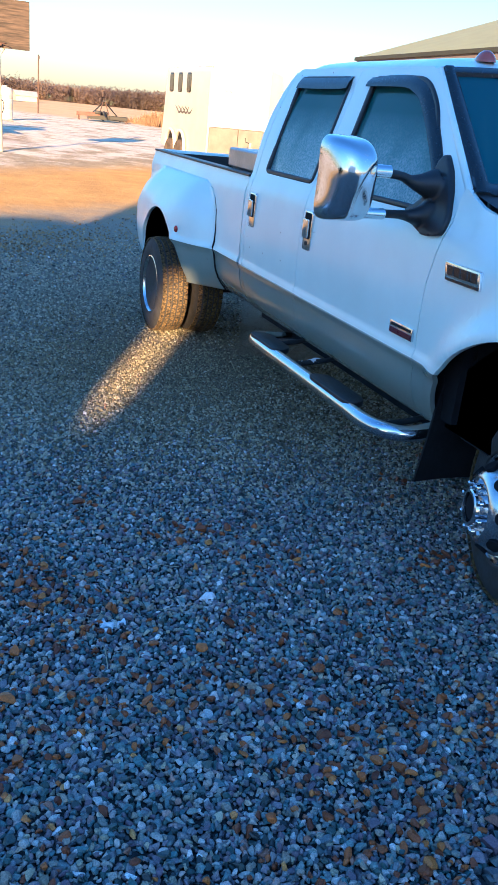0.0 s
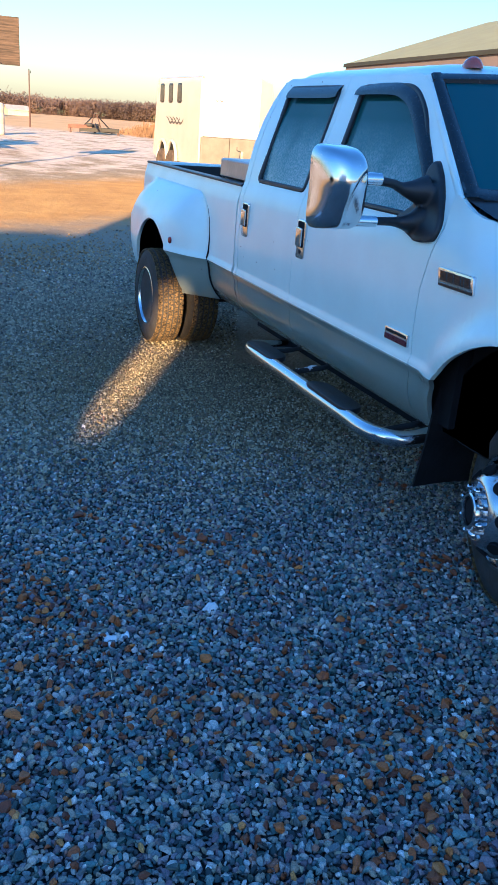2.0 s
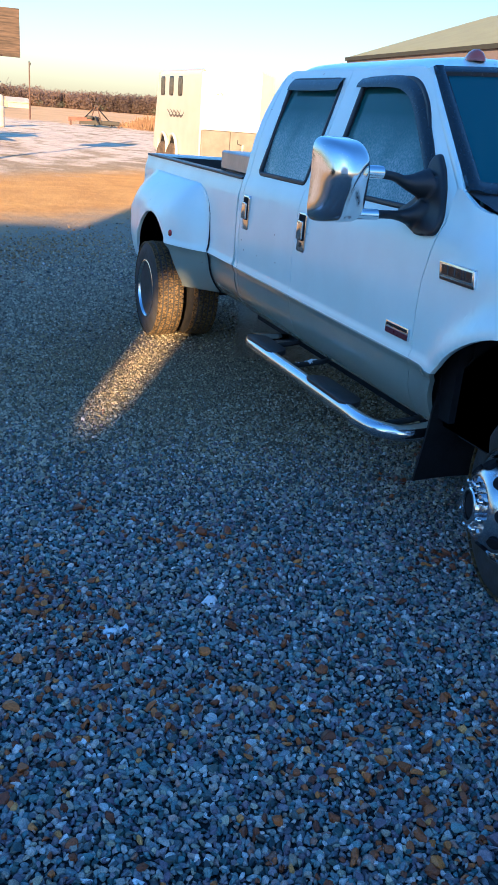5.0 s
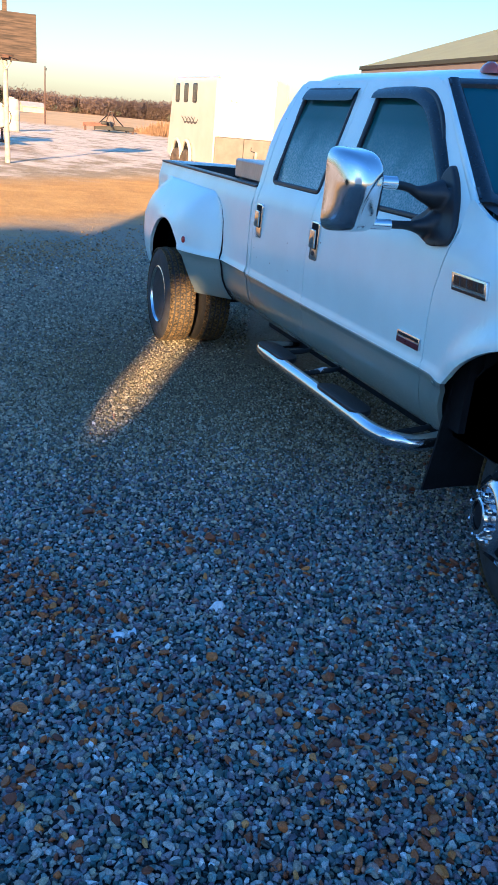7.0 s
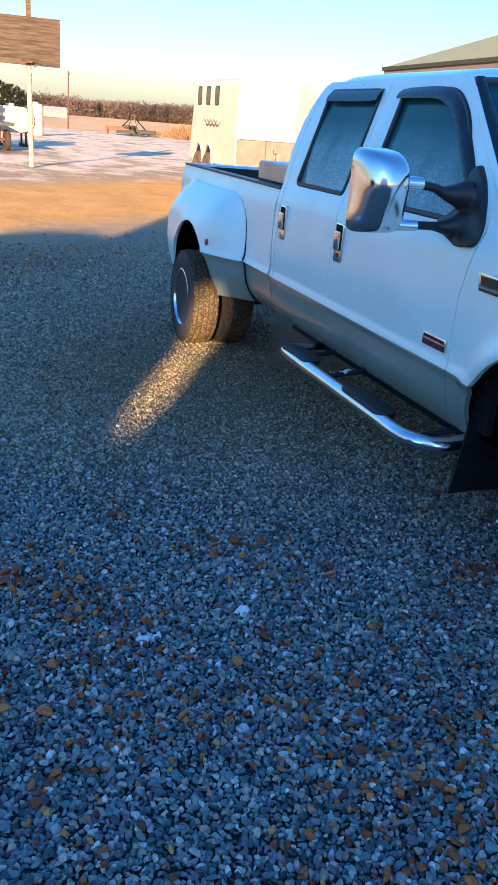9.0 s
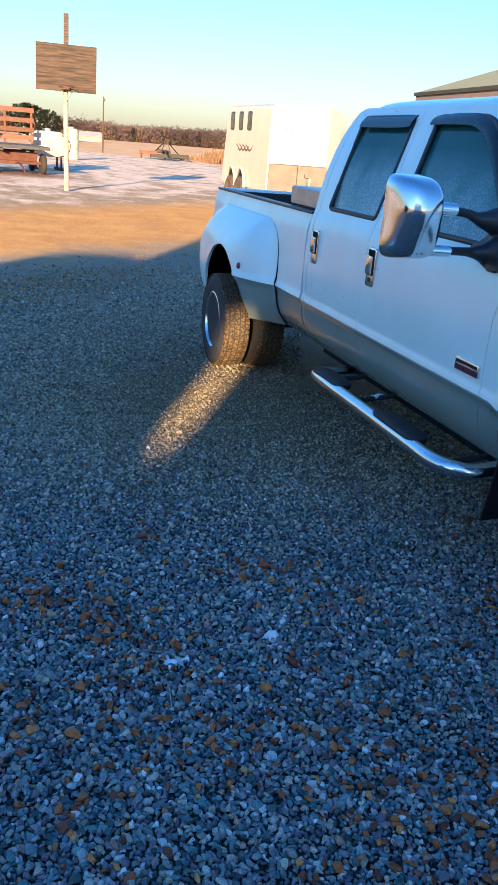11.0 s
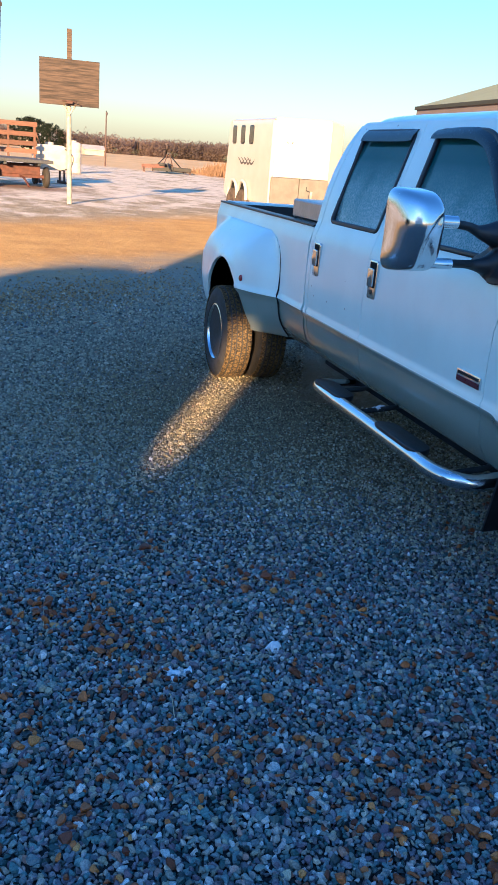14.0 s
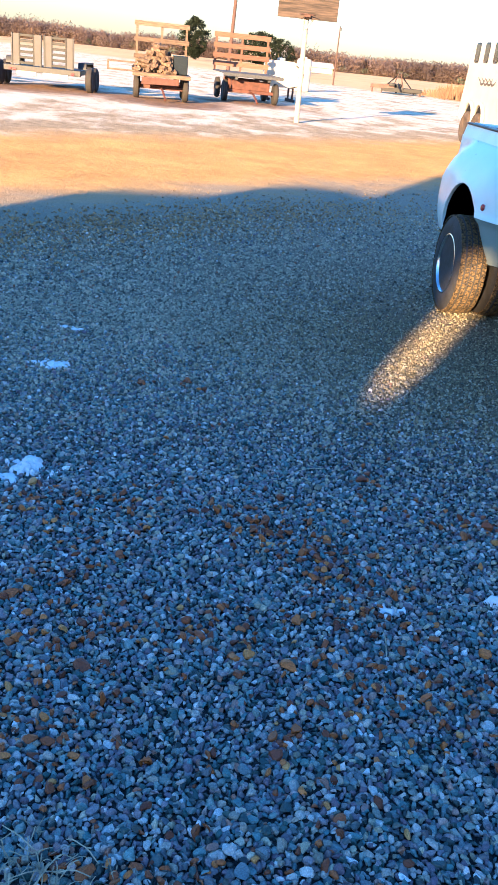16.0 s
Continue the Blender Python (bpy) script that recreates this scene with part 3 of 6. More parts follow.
# ---------------------------------------------------------------- the setting
def ground():
    """One sheet from the yard to the horizon, finer near the yard."""
    rng = np.random.default_rng(3)
    xs = np.unique(np.concatenate([np.linspace(-3000, -60, 14), np.linspace(-60, 60, 81), np.linspace(60, 3000, 14)]))
    ys = np.unique(np.concatenate([np.linspace(-1500, -40, 8), np.linspace(-40, 100, 94), np.linspace(100, 3500, 20)]))
    X, Y = np.meshgrid(xs, ys, indexing="ij")
    far = np.clip((Y - 17 - 0.8 * X) / 10, 0, 1)
    Z = far * (0.05 * np.sin(X * 0.9 + 1.3 * np.sin(Y * 0.5)) * np.sin(Y * 0.7)) * (Y < 90)
    verts = np.stack([X, Y, Z], -1).reshape(-1, 3)
    n, m = X.shape
    i = (np.arange(n - 1)[:, None] * m + np.arange(m - 1)).ravel()
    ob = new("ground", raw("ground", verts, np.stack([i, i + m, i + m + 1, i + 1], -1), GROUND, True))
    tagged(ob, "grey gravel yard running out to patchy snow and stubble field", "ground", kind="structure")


ground()


def yard_shade_wall():
    """Stand-in for an unseen building behind the camera: a thin wall whose top outline and one slot are cut to shape
    the shade and the sun streak on the yard.
    """
    t = math.tan(SUN_EL)
    d0 = -20.0

    def h(d):
        return (d - d0) * t
    es, ed = Vector((math.cos(SUN_AZ), -math.sin(SUN_AZ), 0)), Vector((math.sin(SUN_AZ), math.cos(SUN_AZ), 0))
    outline = [(-7.25, 0), (-7.2, h(6.3)), (-7.0, h(6.85)), (-5.95, h(7.7)), (-5.75, h(9.3)), (-5.3, h(10.0)), (-4.7, h(10.3)), (-4.22, h(10.0)), (-4.05, h(14.0)), (-3.8, h(15.5)), (-3.4, h(16.5)), (5.5, h(16.5)), (5.5, 0)]
    hole = [(-2.06, h(1.85)), (-1.98, h(1.65)), (-1.89, h(2.2)), (-1.85, h(2.9)), (-1.80, h(3.9)), (-1.70, h(5.0)), (-1.70, h(6.35)), (-1.86, h(6.35)), (-1.90, h(5.7)), (-2.03, h(5.2)), (-2.04, h(3.8)), (-2.08, h(2.5))]
    bm = skin(outline, [hole], lambda y, z: 0.0, turn_in=0.2)
    m = Matrix.Identity(4)
    for k in range(3):
        m[k][0], m[k][1], m[k][2], m[k][3] = -ed[k], es[k], (0, 0, 1)[k], ed[k] * d0
    solo("unseen_shade_wall", bm, HOUSE, m, "plain white unseen wall, cut to shape the shade on the yard", "wall", kind="structure", smooth=0)


yard_shade_wall()

# ---------------------------------------------------------------- the pickup truck
truck = thing("pickup_truck", pose(1.0, 2.2, 0), "silver-white crew-cab dual-rear-wheel pickup truck parked on gravel", "pickup truck", off=(1.0, 2.2, 0))
MID = 1.0          # the truck's centre line
BELT, SPLIT = 1.465, 0.845


def ease(v, a, b):
    t = min(1, max(0, (v - a) / (b - a)))
    return t * t * (3 - 2 * t)


def body_x(y, z):
    """The cab's side: tucked under below the two-tone line, full at the middle, leaning in above the belt."""
    if z <= SPLIT:
        x = -0.010 + 0.020 * ease(SPLIT - z, 0.0, 0.05) + 0.115 * ((SPLIT - z) / 0.3) ** 2.7
    elif z <= 1.28:
        x = 0.010 * ((z - 1.07) / 0.21) ** 2 - 0.004 - 0.014 * (1 - ease(z, SPLIT, 0.895))
    elif z <= BELT:
        x = 0.006 + 0.040 * ((z - 1.28) / (BELT - 1.28)) ** 2
    else:
        x = 0.046 + 0.345 * (z - BELT)
        if y > 2.3:
            x -= 0.032 * ease(y, 2.3, 3.0) * math.sin(math.pi * min(1.0, (z - BELT) / 0.65))
    return x


def ledge(z):
    """The small step along the two-tone line."""
    return -0.010 + 0.022 * ease(SPLIT - z, 0.0, 0.05) if z <= SPLIT else -0.014 * (1 - ease(z, SPLIT, 0.895))


def fender_x(y, z):
    """The front wing, with a lip that swells round the wheel."""
    r = math.hypot(y + 0.10, z - 0.43)
    lip = -0.062 * math.exp(-((r - 0.705) / 0.075) ** 2) * ease(z, 0.62, 0.98)
    return body_x(y, min(z, BELT)) + lip + 0.12 * ease(z, 1.30, 1.52) * (1 - ease(y, 0.15, 0.5)) + 0.03 * ease(z, 1.45, 1.6) + 0.05 * ease(-y, 0.3, 1.0)


def arc(cy, cz, r, a0, a1, n=20):
    return [(cy + r * math.cos(radians(a0 + (a1 - a0) * k / n)), cz + r * math.sin(radians(a0 + (a1 - a0) * k / n))) for k in range(n + 1)]


ZS = (0.555, 0.575, 0.6, 0.63, 0.66, 0.69, 0.72, 0.77, 0.80, 0.815, 0.83, 0.84, SPLIT, 0.852, 0.862, 0.872, 0.884, 0.897, 0.95, 1.07, 1.2, 1.28, 1.33, 1.38, 1.42, BELT, 1.5)
FRONT_WINDOW = rounded([(0.86, 1.487), (1.835, 1.487), (1.875, 2.06), (1.345, 2.06), (1.10, 1.90)], [0.05, 0.03, 0.05, 0.10, 0.3])
REAR_WINDOW = rounded([(2.10, 1.487), (2.785, 1.487), (2.80, 2.06), (2.135, 2.06)], [0.03, 0.03, 0.06, 0.05])
FRONT_DOOR = [(0.725, 0.545), (2.0605, 0.545), (2.0605, 2.12), (1.345, 2.12), (1.255, 2.078), (1.15, 2.005), (0.992, 1.88), (0.837, 1.76), (0.69, 1.645), (0.66, 1.60), (0.655, BELT), (0.70, 1.2), (0.70, SPLIT)]
REAR_DOOR = [(2.065, 0.545), (2.93, 0.545), (2.945, 0.75), (2.945, BELT), (2.932, 2.085), (2.90, 2.112), (2.86, 2.12), (2.065, 2.12)]
CORNER = [(2.935, 0.545), (2.995, 0.555), (3.022, BELT), (3.03, 1.7), (3.022, 1.86), (3.0, 1.97), (2.97, 2.05), (2.938, 2.10), (2.953, BELT), (2.953, 0.75)]
WING = arc(-0.10, 0.43, 0.69, 10, 164, 40) + [(-0.87, 0.60), (-0.88, 1.30), (-0.3, 1.42), (0.10, 1.485), (0.333, 1.526), (0.425, 1.536), (0.492, 1.553), (0.557, 1.578), (0.62, 1.612), (0.648, 1.60), (0.647, BELT), (0.693, 1.2), (0.695, SPLIT), (0.720, 0.545)]


def both(name, bm, mats, label="", smooth=40.0):
    """A panel on the right side and its mirror image on the left."""
    b = mirrored(bm, MID)
    ob = part(name, bm, mats, truck, label, smooth)
    return ob, part(name, b, mats, truck, label, smooth)


wing, wing_l = both("front_fender", skin(WING, [], fender_x, ys=span_(-0.8, 0.6, 45), zs=ZS + (0.92, 0.98, 1.01, 1.04, 1.10, 1.14, 1.24), split=SPLIT), [WHITE, LOWER], "two-tone front fender")
door_f, door_fl = both("front_door", skin(FRONT_DOOR, [FRONT_WINDOW], body_x, ys=span_(0.8, 2.0, 6), zs=ZS, split=SPLIT), [WHITE, LOWER], "closed two-tone front door")
door_r, door_rl = both("rear_door", skin(REAR_DOOR, [REAR_WINDOW], body_x, ys=span_(2.1, 2.94, 12), zs=ZS + (1.6, 1.7, 1.8, 1.9, 2.0), split=SPLIT), [WHITE, LOWER], "closed two-tone rear door")
both("cab_corner", skin(CORNER, [], body_x, ys=(2.96, 2.985, 3.005), zs=ZS + (1.6, 1.7, 1.8, 1.9, 2.0), split=SPLIT), [WHITE, LOWER])


def pane(outline, inset):
    bm = skin(outline, [], lambda y, z: body_x(y, z) + inset, ys=span_(2.2, 2.8, 6), zs=(1.55, 1.6, 1.7, 1.8, 1.9, 1.98), turn_in=0.004)
    return bm


for side in (False, True):
    for outline, door in ((FRONT_WINDOW, (door_f, door_fl)), (REAR_WINDOW, (door_r, door_rl))):
        bm = pane(outline, 0.018)
        seal = bmesh.new()
        pts = [Vector((body_x(y, z) + 0.004, y, z)) for y, z in outline]
        seal = tube(pts + pts[:1], 0.015, 8, close=False)
        if side:
            bm, seal = mirrored(bm, MID), mirrored(seal, MID)
        pn = part("window_pane", bm, GLASS, door[side], "frosted tinted side glass", 0)
        pn.visible_shadow = False
        part("window_seal", seal, BLACK, door[side])


def visor(top, depth, out=0.020):
    """A tinted rain visor: a curved strip that stands off the top of the window."""
    us = span_(0, 1, len(top) - 1)

    def f(u, v):
        i = int(round(u * (len(top) - 1)))
        y, z = top[i]
        cy, cz = y + (depth[i][0] - y) * 0.72, z + (depth[i][1] - z) * 0.72
        yy, zz = y + (cy - y) * v, z + (cz - z) * v
        return Vector((body_x(yy, zz) - 0.006 - out * math.sin(min(1, v * 1.3) * math.pi * 0.55), yy, zz))
    bm = grid(us, (0, 0.2, 0.45, 0.7, 0.9, 1.0), f)
    made = bmesh.ops.extrude_face_region(bm, geom=bm.faces[:])["geom"]
    bmesh.ops.translate(bm, verts=[g for g in made if isinstance(g, bmesh.types.BMVert)], vec=(0.006, 0, 0))
    return bm


def fine_line(pairs):
    return [(p.y, p.z) for p in smooth_path([(0, y, z) for y, z in pairs], 5)]


front_top = fine_line([(1.90, 2.066), (1.75, 2.076), (1.607, 2.079), (1.48, 2.076), (1.385, 2.060), (1.26, 2.01), (1.13, 1.904), (1.015, 1.802), (0.94, 1.73), (0.90, 1.685)])
front_in = fine_line([(1.905, 2.0), (1.75, 1.998), (1.62, 1.997), (1.52, 1.995), (1.44, 1.985), (1.33, 1.945), (1.20, 1.855), (1.085, 1.76), (1.0, 1.69), (0.95, 1.648)])
rear_top = [(2.79, 2.072), (2.6, 2.074), (2.4, 2.074), (2.2, 2.074), (2.12, 2.072)]
rear_in = [(2.785, 1.975), (2.6, 1.972), (2.4, 1.972), (2.2, 1.975), (2.13, 1.985)]
for top, low, door in ((front_top, front_in, (door_f, door_fl)), (rear_top, rear_in, (door_r, door_rl))):
    bm = visor(top, low)
    part("window_visor", mirrored(bm, MID), SATIN, door[1], "smoked rain visor over the window")
    part("window_visor", bm, SATIN, door[0], "smoked rain visor over the window")

# roof, pillars, rear of the cab, windscreen, bonnet
def roof_z(x, y):
    u = min(1.0, abs(x - MID) / 0.732)
    full = 2.112 + 0.085 * max(0.0, 1 - u ** 3.6) ** 0.62 - 0.02 * ease(y, 2.6, 2.95) - 0.035 * ease(y, 2.9, 3.02)
    full -= 0.05 * ease(y, 2.72, 3.0) * u ** 4
    front = 2.108 + 0.03 * (1 - u * u)
    t = min(1.0, max(0.0, (y - 1.17) / 0.32))
    return front + (full - front) * (1 - (1 - t) ** 2.2)


roof_bm = grid([MID - 0.732 + 1.464 * (0.5 - 0.5 * math.cos(math.pi * k / 30)) for k in range(31)], [1.17, 1.19, 1.22, 1.26, 1.31, 1.38, 1.45, 1.6, 1.9, 2.2, 2.5, 2.7, 2.82, 2.92, 2.98, 3.01],
               lambda x, y: Vector((x, y + 0.12 * (abs(x - MID) / 0.732) ** 2 * (1 - ease(y, 1.17, 1.6)) - 0.055 * ease(y, 2.7, 3.01), roof_z(x, y))))
rim = [e for e in roof_bm.edges if e.is_boundary]
made = bmesh.ops.extrude_edge_only(roof_bm, edges=rim)["geom"]
bmesh.ops.translate(roof_bm, verts=[g for g in made if isinstance(g, bmesh.types.BMVert)], vec=(0, 0, -0.02))
roof = part("roof", roof_bm, WHITE, truck, "silver-white painted roof", 50)
for k, x in enumerate((0.545, 0.79, MID, 1.21, 1.455)):
    bm = lathe([(0.0, 0.062), (0.018, 0.060), (0.042, 0.042), (0.056, 0.02), (0.058, 0.0)], 20, "Z", (0, 0, 0))
    bm.transform(Matrix.Translation((x, 1.33 - 0.05 * (k in (1, 2, 3)), roof_z(x, 1.30) - 0.004)) @ Matrix.Diagonal((0.68, 1.1, 0.95, 1)))
    part("roof_marker_lamp", bm, AMBER, roof, "reddish amber roof marker lamp")


def shield_pt(u, v):
    """The windscreen: u across, v up."""
    x = MID + (u - 0.5) * 2 * (0.915 - 0.19 * v)
    inner = 1 - (2 * u - 1) ** 2
    return Vector((x, 0.60 + 0.685 * v - (0.17 - 0.05 * v) * inner, 1.595 + 0.515 * v + 0.03 * inner))


part("windscreen", grid(span_(0.02, 0.98, 16), span_(0.02, 1, 6), shield_pt), SHIELD, truck, "dark tinted windscreen", 60).visible_shadow = False
for u0 in (0, 1):
    # body-coloured windscreen pillars with a black seal
    a = [shield_pt(u0, v) for v in span_(0.0, 1.0, 8)]
    bm = bmesh.new()
    out = -1 if u0 == 0 else 1
    rows = []
    for p in a:
        rows.append([bm.verts.new(p + Vector(d)) for d in ((0.03 * -out, -0.002, 0.0), (0.004 * -out, -0.008, 0.006), (0.006 * out, 0.002, 0.004), (0.004 * out, 0.03, -0.004), (-0.01 * out, 0.06, -0.02))])
    for r0, r1 in zip(rows, rows[1:]):
        for k in range(4):
            bm.faces.new((r0[k], r0[k + 1], r1[k + 1], r1[k]))
    pil = part("windscreen_pillar", bm, WHITE, truck, "", 60)
    part("windscreen_seal", grid((0.0, 0.006, 0.03, 0.043), span_(0.0, 1.0, 10), lambda u, v: shield_pt(u if u0 == 0 else 1 - u, v) + Vector((0, -0.016, 0.012)) * (1.0 if 0.001 < u < 0.04 else 0.1)), SATIN, pil, "", 60)
part("windscreen_seal", grid(span_(0.0, 1.0, 20), (0.925, 0.94, 0.99, 1.01), lambda u, v: shield_pt(u, v) + Vector((0, -0.016, 0.012)) * (1.0 if 0.93 < v < 1.0 else 0.1)), SATIN, truck, "", 60)
part("windscreen_seal", grid(span_(0.0, 1.0, 24), (-0.04, -0.03, 0.05, 0.065), lambda u, v: shield_pt(u, v + 0.06 * max(0.0, 1 - min(u, 1 - u) / 0.07) ** 2) + Vector((0, -0.016, 0.012)) * (1.0 if -0.035 < v < 0.06 else 0.1)), SATIN, truck, "", 60)
part("cowl", grid(span_(0, 1, 24), (0, 0.15, 0.5, 0.8, 1), lambda u, v: shield_pt(0.004 + 0.992 * u, 0.02) + Vector((0.0, -0.30 * v, (-0.075 - 0.02 * (1 - 4 * (u - 0.5) ** 2)) * v - 0.004))), BLACK, truck, "black cowl panel under the windscreen", 60)
wiper = part("wiper", tube([shield_pt(0.10, 0.0) + Vector((0, -0.06, 0.0)), shield_pt(0.16, 0.03) + Vector((0, -0.045, 0.02)), shield_pt(0.45, 0.10) + Vector((0, -0.03, 0.02))], 0.012, 8), BLACK, truck, "black wiper arm")
part("wiper_blade", tube([shield_pt(0.12, 0.06) + Vector((0, -0.03, 0.012)), shield_pt(0.5, 0.12) + Vector((0, -0.03, 0.012))], 0.009, 6), RUBBER, wiper)


def bonnet_pt(u, y):
    x = MID + (u - 0.5) * 2 * 0.86
    s = abs(2 * u - 1)
    z = 1.50 + 0.06 * (1 - s ** 4) - 0.10 * ease(-y, -0.45, 0.9) + 0.02 * ease(s, 0.5, 0.6) * (1 - ease(s, 0.7, 0.8))
    return Vector((x, y + 0.16 * s ** 2 * ease(y, -0.2, 0.4), z))


hood_bm = grid(span_(0, 1, 20), span_(-0.88, 0.36, 10), bonnet_pt)
rim = [e for e in hood_bm.edges if e.is_boundary]
made = bmesh.ops.extrude_edge_only(hood_bm, edges=rim)["geom"]
bmesh.ops.translate(hood_bm, verts=[g for g in made if isinstance(g, bmesh.types.BMVert)], vec=(0, 0, -0.05))
part("bonnet", hood_bm, WHITE, truck, "silver-white bonnet", 50)
part("grille", box(0.30, 1.70, -0.93, -0.86, 0.80, 1.28, 0.02), CHROME, truck)
part("front_bumper", box(0.02, 1.98, -1.06, -0.90, 0.50, 0.78, 0.04, seg=2), CHROME, truck)
for x in (0.04, 1.72):
    part("headlamp", box(x, x + 0.24, -0.94, -0.86, 0.92, 1.26, 0.02), MIRROR, truck)
part("engine_bay", box(0.14, 1.86, -0.86, 0.42, 0.55, 1.36), VOID, truck)

# cab shell, seats, dashboard and wheel inside
part("cab_floor", box(0.13, 1.87, 0.62, 2.95, 0.56, 0.66), VOID, truck)
part("cab_back", grid(span_(-1, 1, 8), (0.60, 1.0, BELT, 1.7, 1.9, 2.05), lambda u, z: Vector((MID + u * (MID - body_x(2.9, z) - 0.012), 2.997 - 0.02 * ease(z, BELT, 2.15), z))), WHITE, truck)
part("firewall", box(0.10, 1.90, 0.46, 0.62, 0.60, 1.46), VOID, truck)
part("headliner", box(0.30, 1.70, 1.25, 2.88, 2.035, 2.05), SEAT, truck)
part("dashboard", prism(rounded([(0.50, 1.20), (0.98, 1.20), (0.98, 1.40), (0.80, 1.50), (0.50, 1.54)], 0.05), "x", 0.12, 1.88), BLACK, truck)
part("steering_wheel", tube([(1.46 + 0.19 * math.cos(a), 1.12 + 0.07 * math.sin(a), 1.42 + 0.18 * math.sin(a)) for a in span_(0, 2 * math.pi, 24)], 0.016, 8), BLACK, truck)


def seat(x0, x1, y0):
    s = part("seat", prism(rounded([(y0, 0.86), (y0 + 0.52, 0.84), (y0 + 0.52, 1.0), (y0, 1.04)], 0.06), "x", x0, x1, 0.02), SEAT, truck, "grey cloth seat")
    part("seat_back", prism(rounded([(y0 + 0.46, 0.95), (y0 + 0.62, 0.95), (y0 + 0.78, 1.60), (y0 + 0.66, 1.62)], 0.05), "x", x0, x1, 0.02), SEAT, s)
    part("headrest", prism(rounded([(y0 + 0.68, 1.63), (y0 + 0.80, 1.63), (y0 + 0.84, 1.80), (y0 + 0.73, 1.81)], 0.04), "x", x0 + 0.16, x1 - 0.16, 0.02), SEAT, s)


seat(0.22, 0.78, 1.12), seat(1.22, 1.78, 1.12), seat(0.22, 1.78, 2.12)

# ---- bed with its flared sides
FRONT_B, REAR_B, RAIL = 3.046, 5.50, 1.43


def bed_x(y, z):
    return 0.006 + ledge(z) + (0.115 * ((SPLIT - z) / 0.3) ** 2.7 if z < SPLIT else 0.0) + 0.05 * ease(z, 1.30, RAIL) * 0.6


def flare_x(y, z):
    """The bulge over the twin wheels, flush with the bed's side at its front seam."""
    s = min(1.0, max(0.0, (y - 3.555) / 0.55))
    along = (1 - (1 - s) ** 1.9) * (1 - 0.9 * ease(y, 5.15, 5.47))
    top = 1.335 - 0.10 * ease(y, 4.9, 5.4) - 0.34 * max(0.0, 1 - (y - 3.56) / 0.38) ** 2.4
    k = min(1.0, max(0.0, (top - z) / 0.36))
    up = (1 - (1 - k) ** 2.2) ** 0.9
    r = math.hypot(y - 4.40, z - 0.48)
    lip = -0.02 * math.exp(-((r - 0.57) / 0.05) ** 2)
    fade = along ** 0.8
    tuck = 0.06 * ((SPLIT - z) / 0.3) ** 2 if z < SPLIT else 0.0
    bulged = bed_x(y, max(z, SPLIT + 0.06)) + ledge(z) * (1 - ease(y, 4.05, 4.35)) + tuck
    return bed_x(y, z) * (1 - fade) + bulged * fade - 0.004 - 0.21 * along * up + lip * along


BEDSIDE = [(FRONT_B, 0.545), (3.60, 0.54), (3.60, 1.0), (3.62, 1.18), (3.70, 1.28), (3.85, 1.325), (5.30, 1.325), (5.48, 1.25), (REAR_B, 1.2), (REAR_B, RAIL), (FRONT_B + 0.0, RAIL)]
FLARE = [(3.575, 0.537), (3.90, 0.525)] + [(4.40 + 0.535 * math.cos(radians(a)), 0.48 + 0.56 * math.sin(radians(a))) for a in span_(172, 8, 24)] + [(4.97, 0.56), (5.46, 0.60), (5.48, 1.20), (5.44, 1.26), (5.30, 1.33), (3.87, 1.325), (3.76, 1.30), (3.655, 1.235), (3.593, 1.13), (3.575, 1.0)]
bedside, _ = both("bedside", skin(BEDSIDE, [], bed_x, zs=ZS[:-1], split=SPLIT), [WHITE, LOWER], "two-tone outer side of the load bed")
flare, flare_l = both("dual_wheel_fender", skin(FLARE, [], flare_x, ys=[3.59, 3.605, 3.625, 3.65, 3.68, 3.71, 3.75, 3.8, 3.85] + span_(3.9, 5.4, 16), zs=(0.56, 0.6, 0.65, 0.7, 0.75, 0.79, 0.815, 0.83, 0.84, SPLIT, 0.852, 0.862, 0.872, 0.884, 0.9, 0.95, 1.0, 1.05, 1.08, 1.11, 1.14, 1.17, 1.2, 1.22, 1.24, 1.26, 1.28, 1.3, 1.315), split=SPLIT), [WHITE, LOWER], "bulging two-tone fender over the twin wheels", 60)
for x0, x1 in ((0.03, 0.115), (1.885, 1.97)):
    part("rail_cap", prism(rounded([(x0, RAIL - 0.005), (x1, RAIL - 0.005), (x1, RAIL + 0.012), (x0, RAIL + 0.012)], 0.006, 3), "y", FRONT_B, REAR_B), BLACK, truck, "black plastic bed rail cap")
    part("bed_inner_wall", box(x0 + 0.075 if x0 < 1 else x0, x1 + 0.002 if x0 < 1 else x0 + 0.012, FRONT_B, REAR_B, 0.86, RAIL - 0.006), BLACK, truck)
part("bed_floor", box(0.11, 1.89, FRONT_B, REAR_B, 0.84, 0.88), BLACK, truck)
part("bed_front_wall", box(0.06, 1.94, FRONT_B + 0.02, FRONT_B + 0.07, 0.86, RAIL - 0.008), WHITE, truck)
part("tailgate", box(0.09, 1.91, REAR_B - 0.06, REAR_B + 0.01, 0.88, RAIL + 0.015, 0.012), WHITE, truck)
# black panel added to darken the tailgate's white inner face
part("tailgate_dark_panel", box(0.12, 1.88, REAR_B - 0.09, REAR_B - 0.064, 0.885, RAIL - 0.01), BLACK, truck, "black panel over the inner face of the tailgate")
part("rear_bumper", box(0.05, 1.95, REAR_B + 0.04, REAR_B + 0.22, 0.55, 0.78, 0.03, seg=2), CHROME, truck)
for side in (flare, flare_l):
    for f in side.data.polygons:
        if f.center.y > 4.45 - 2.2:
            f.material_index = 0
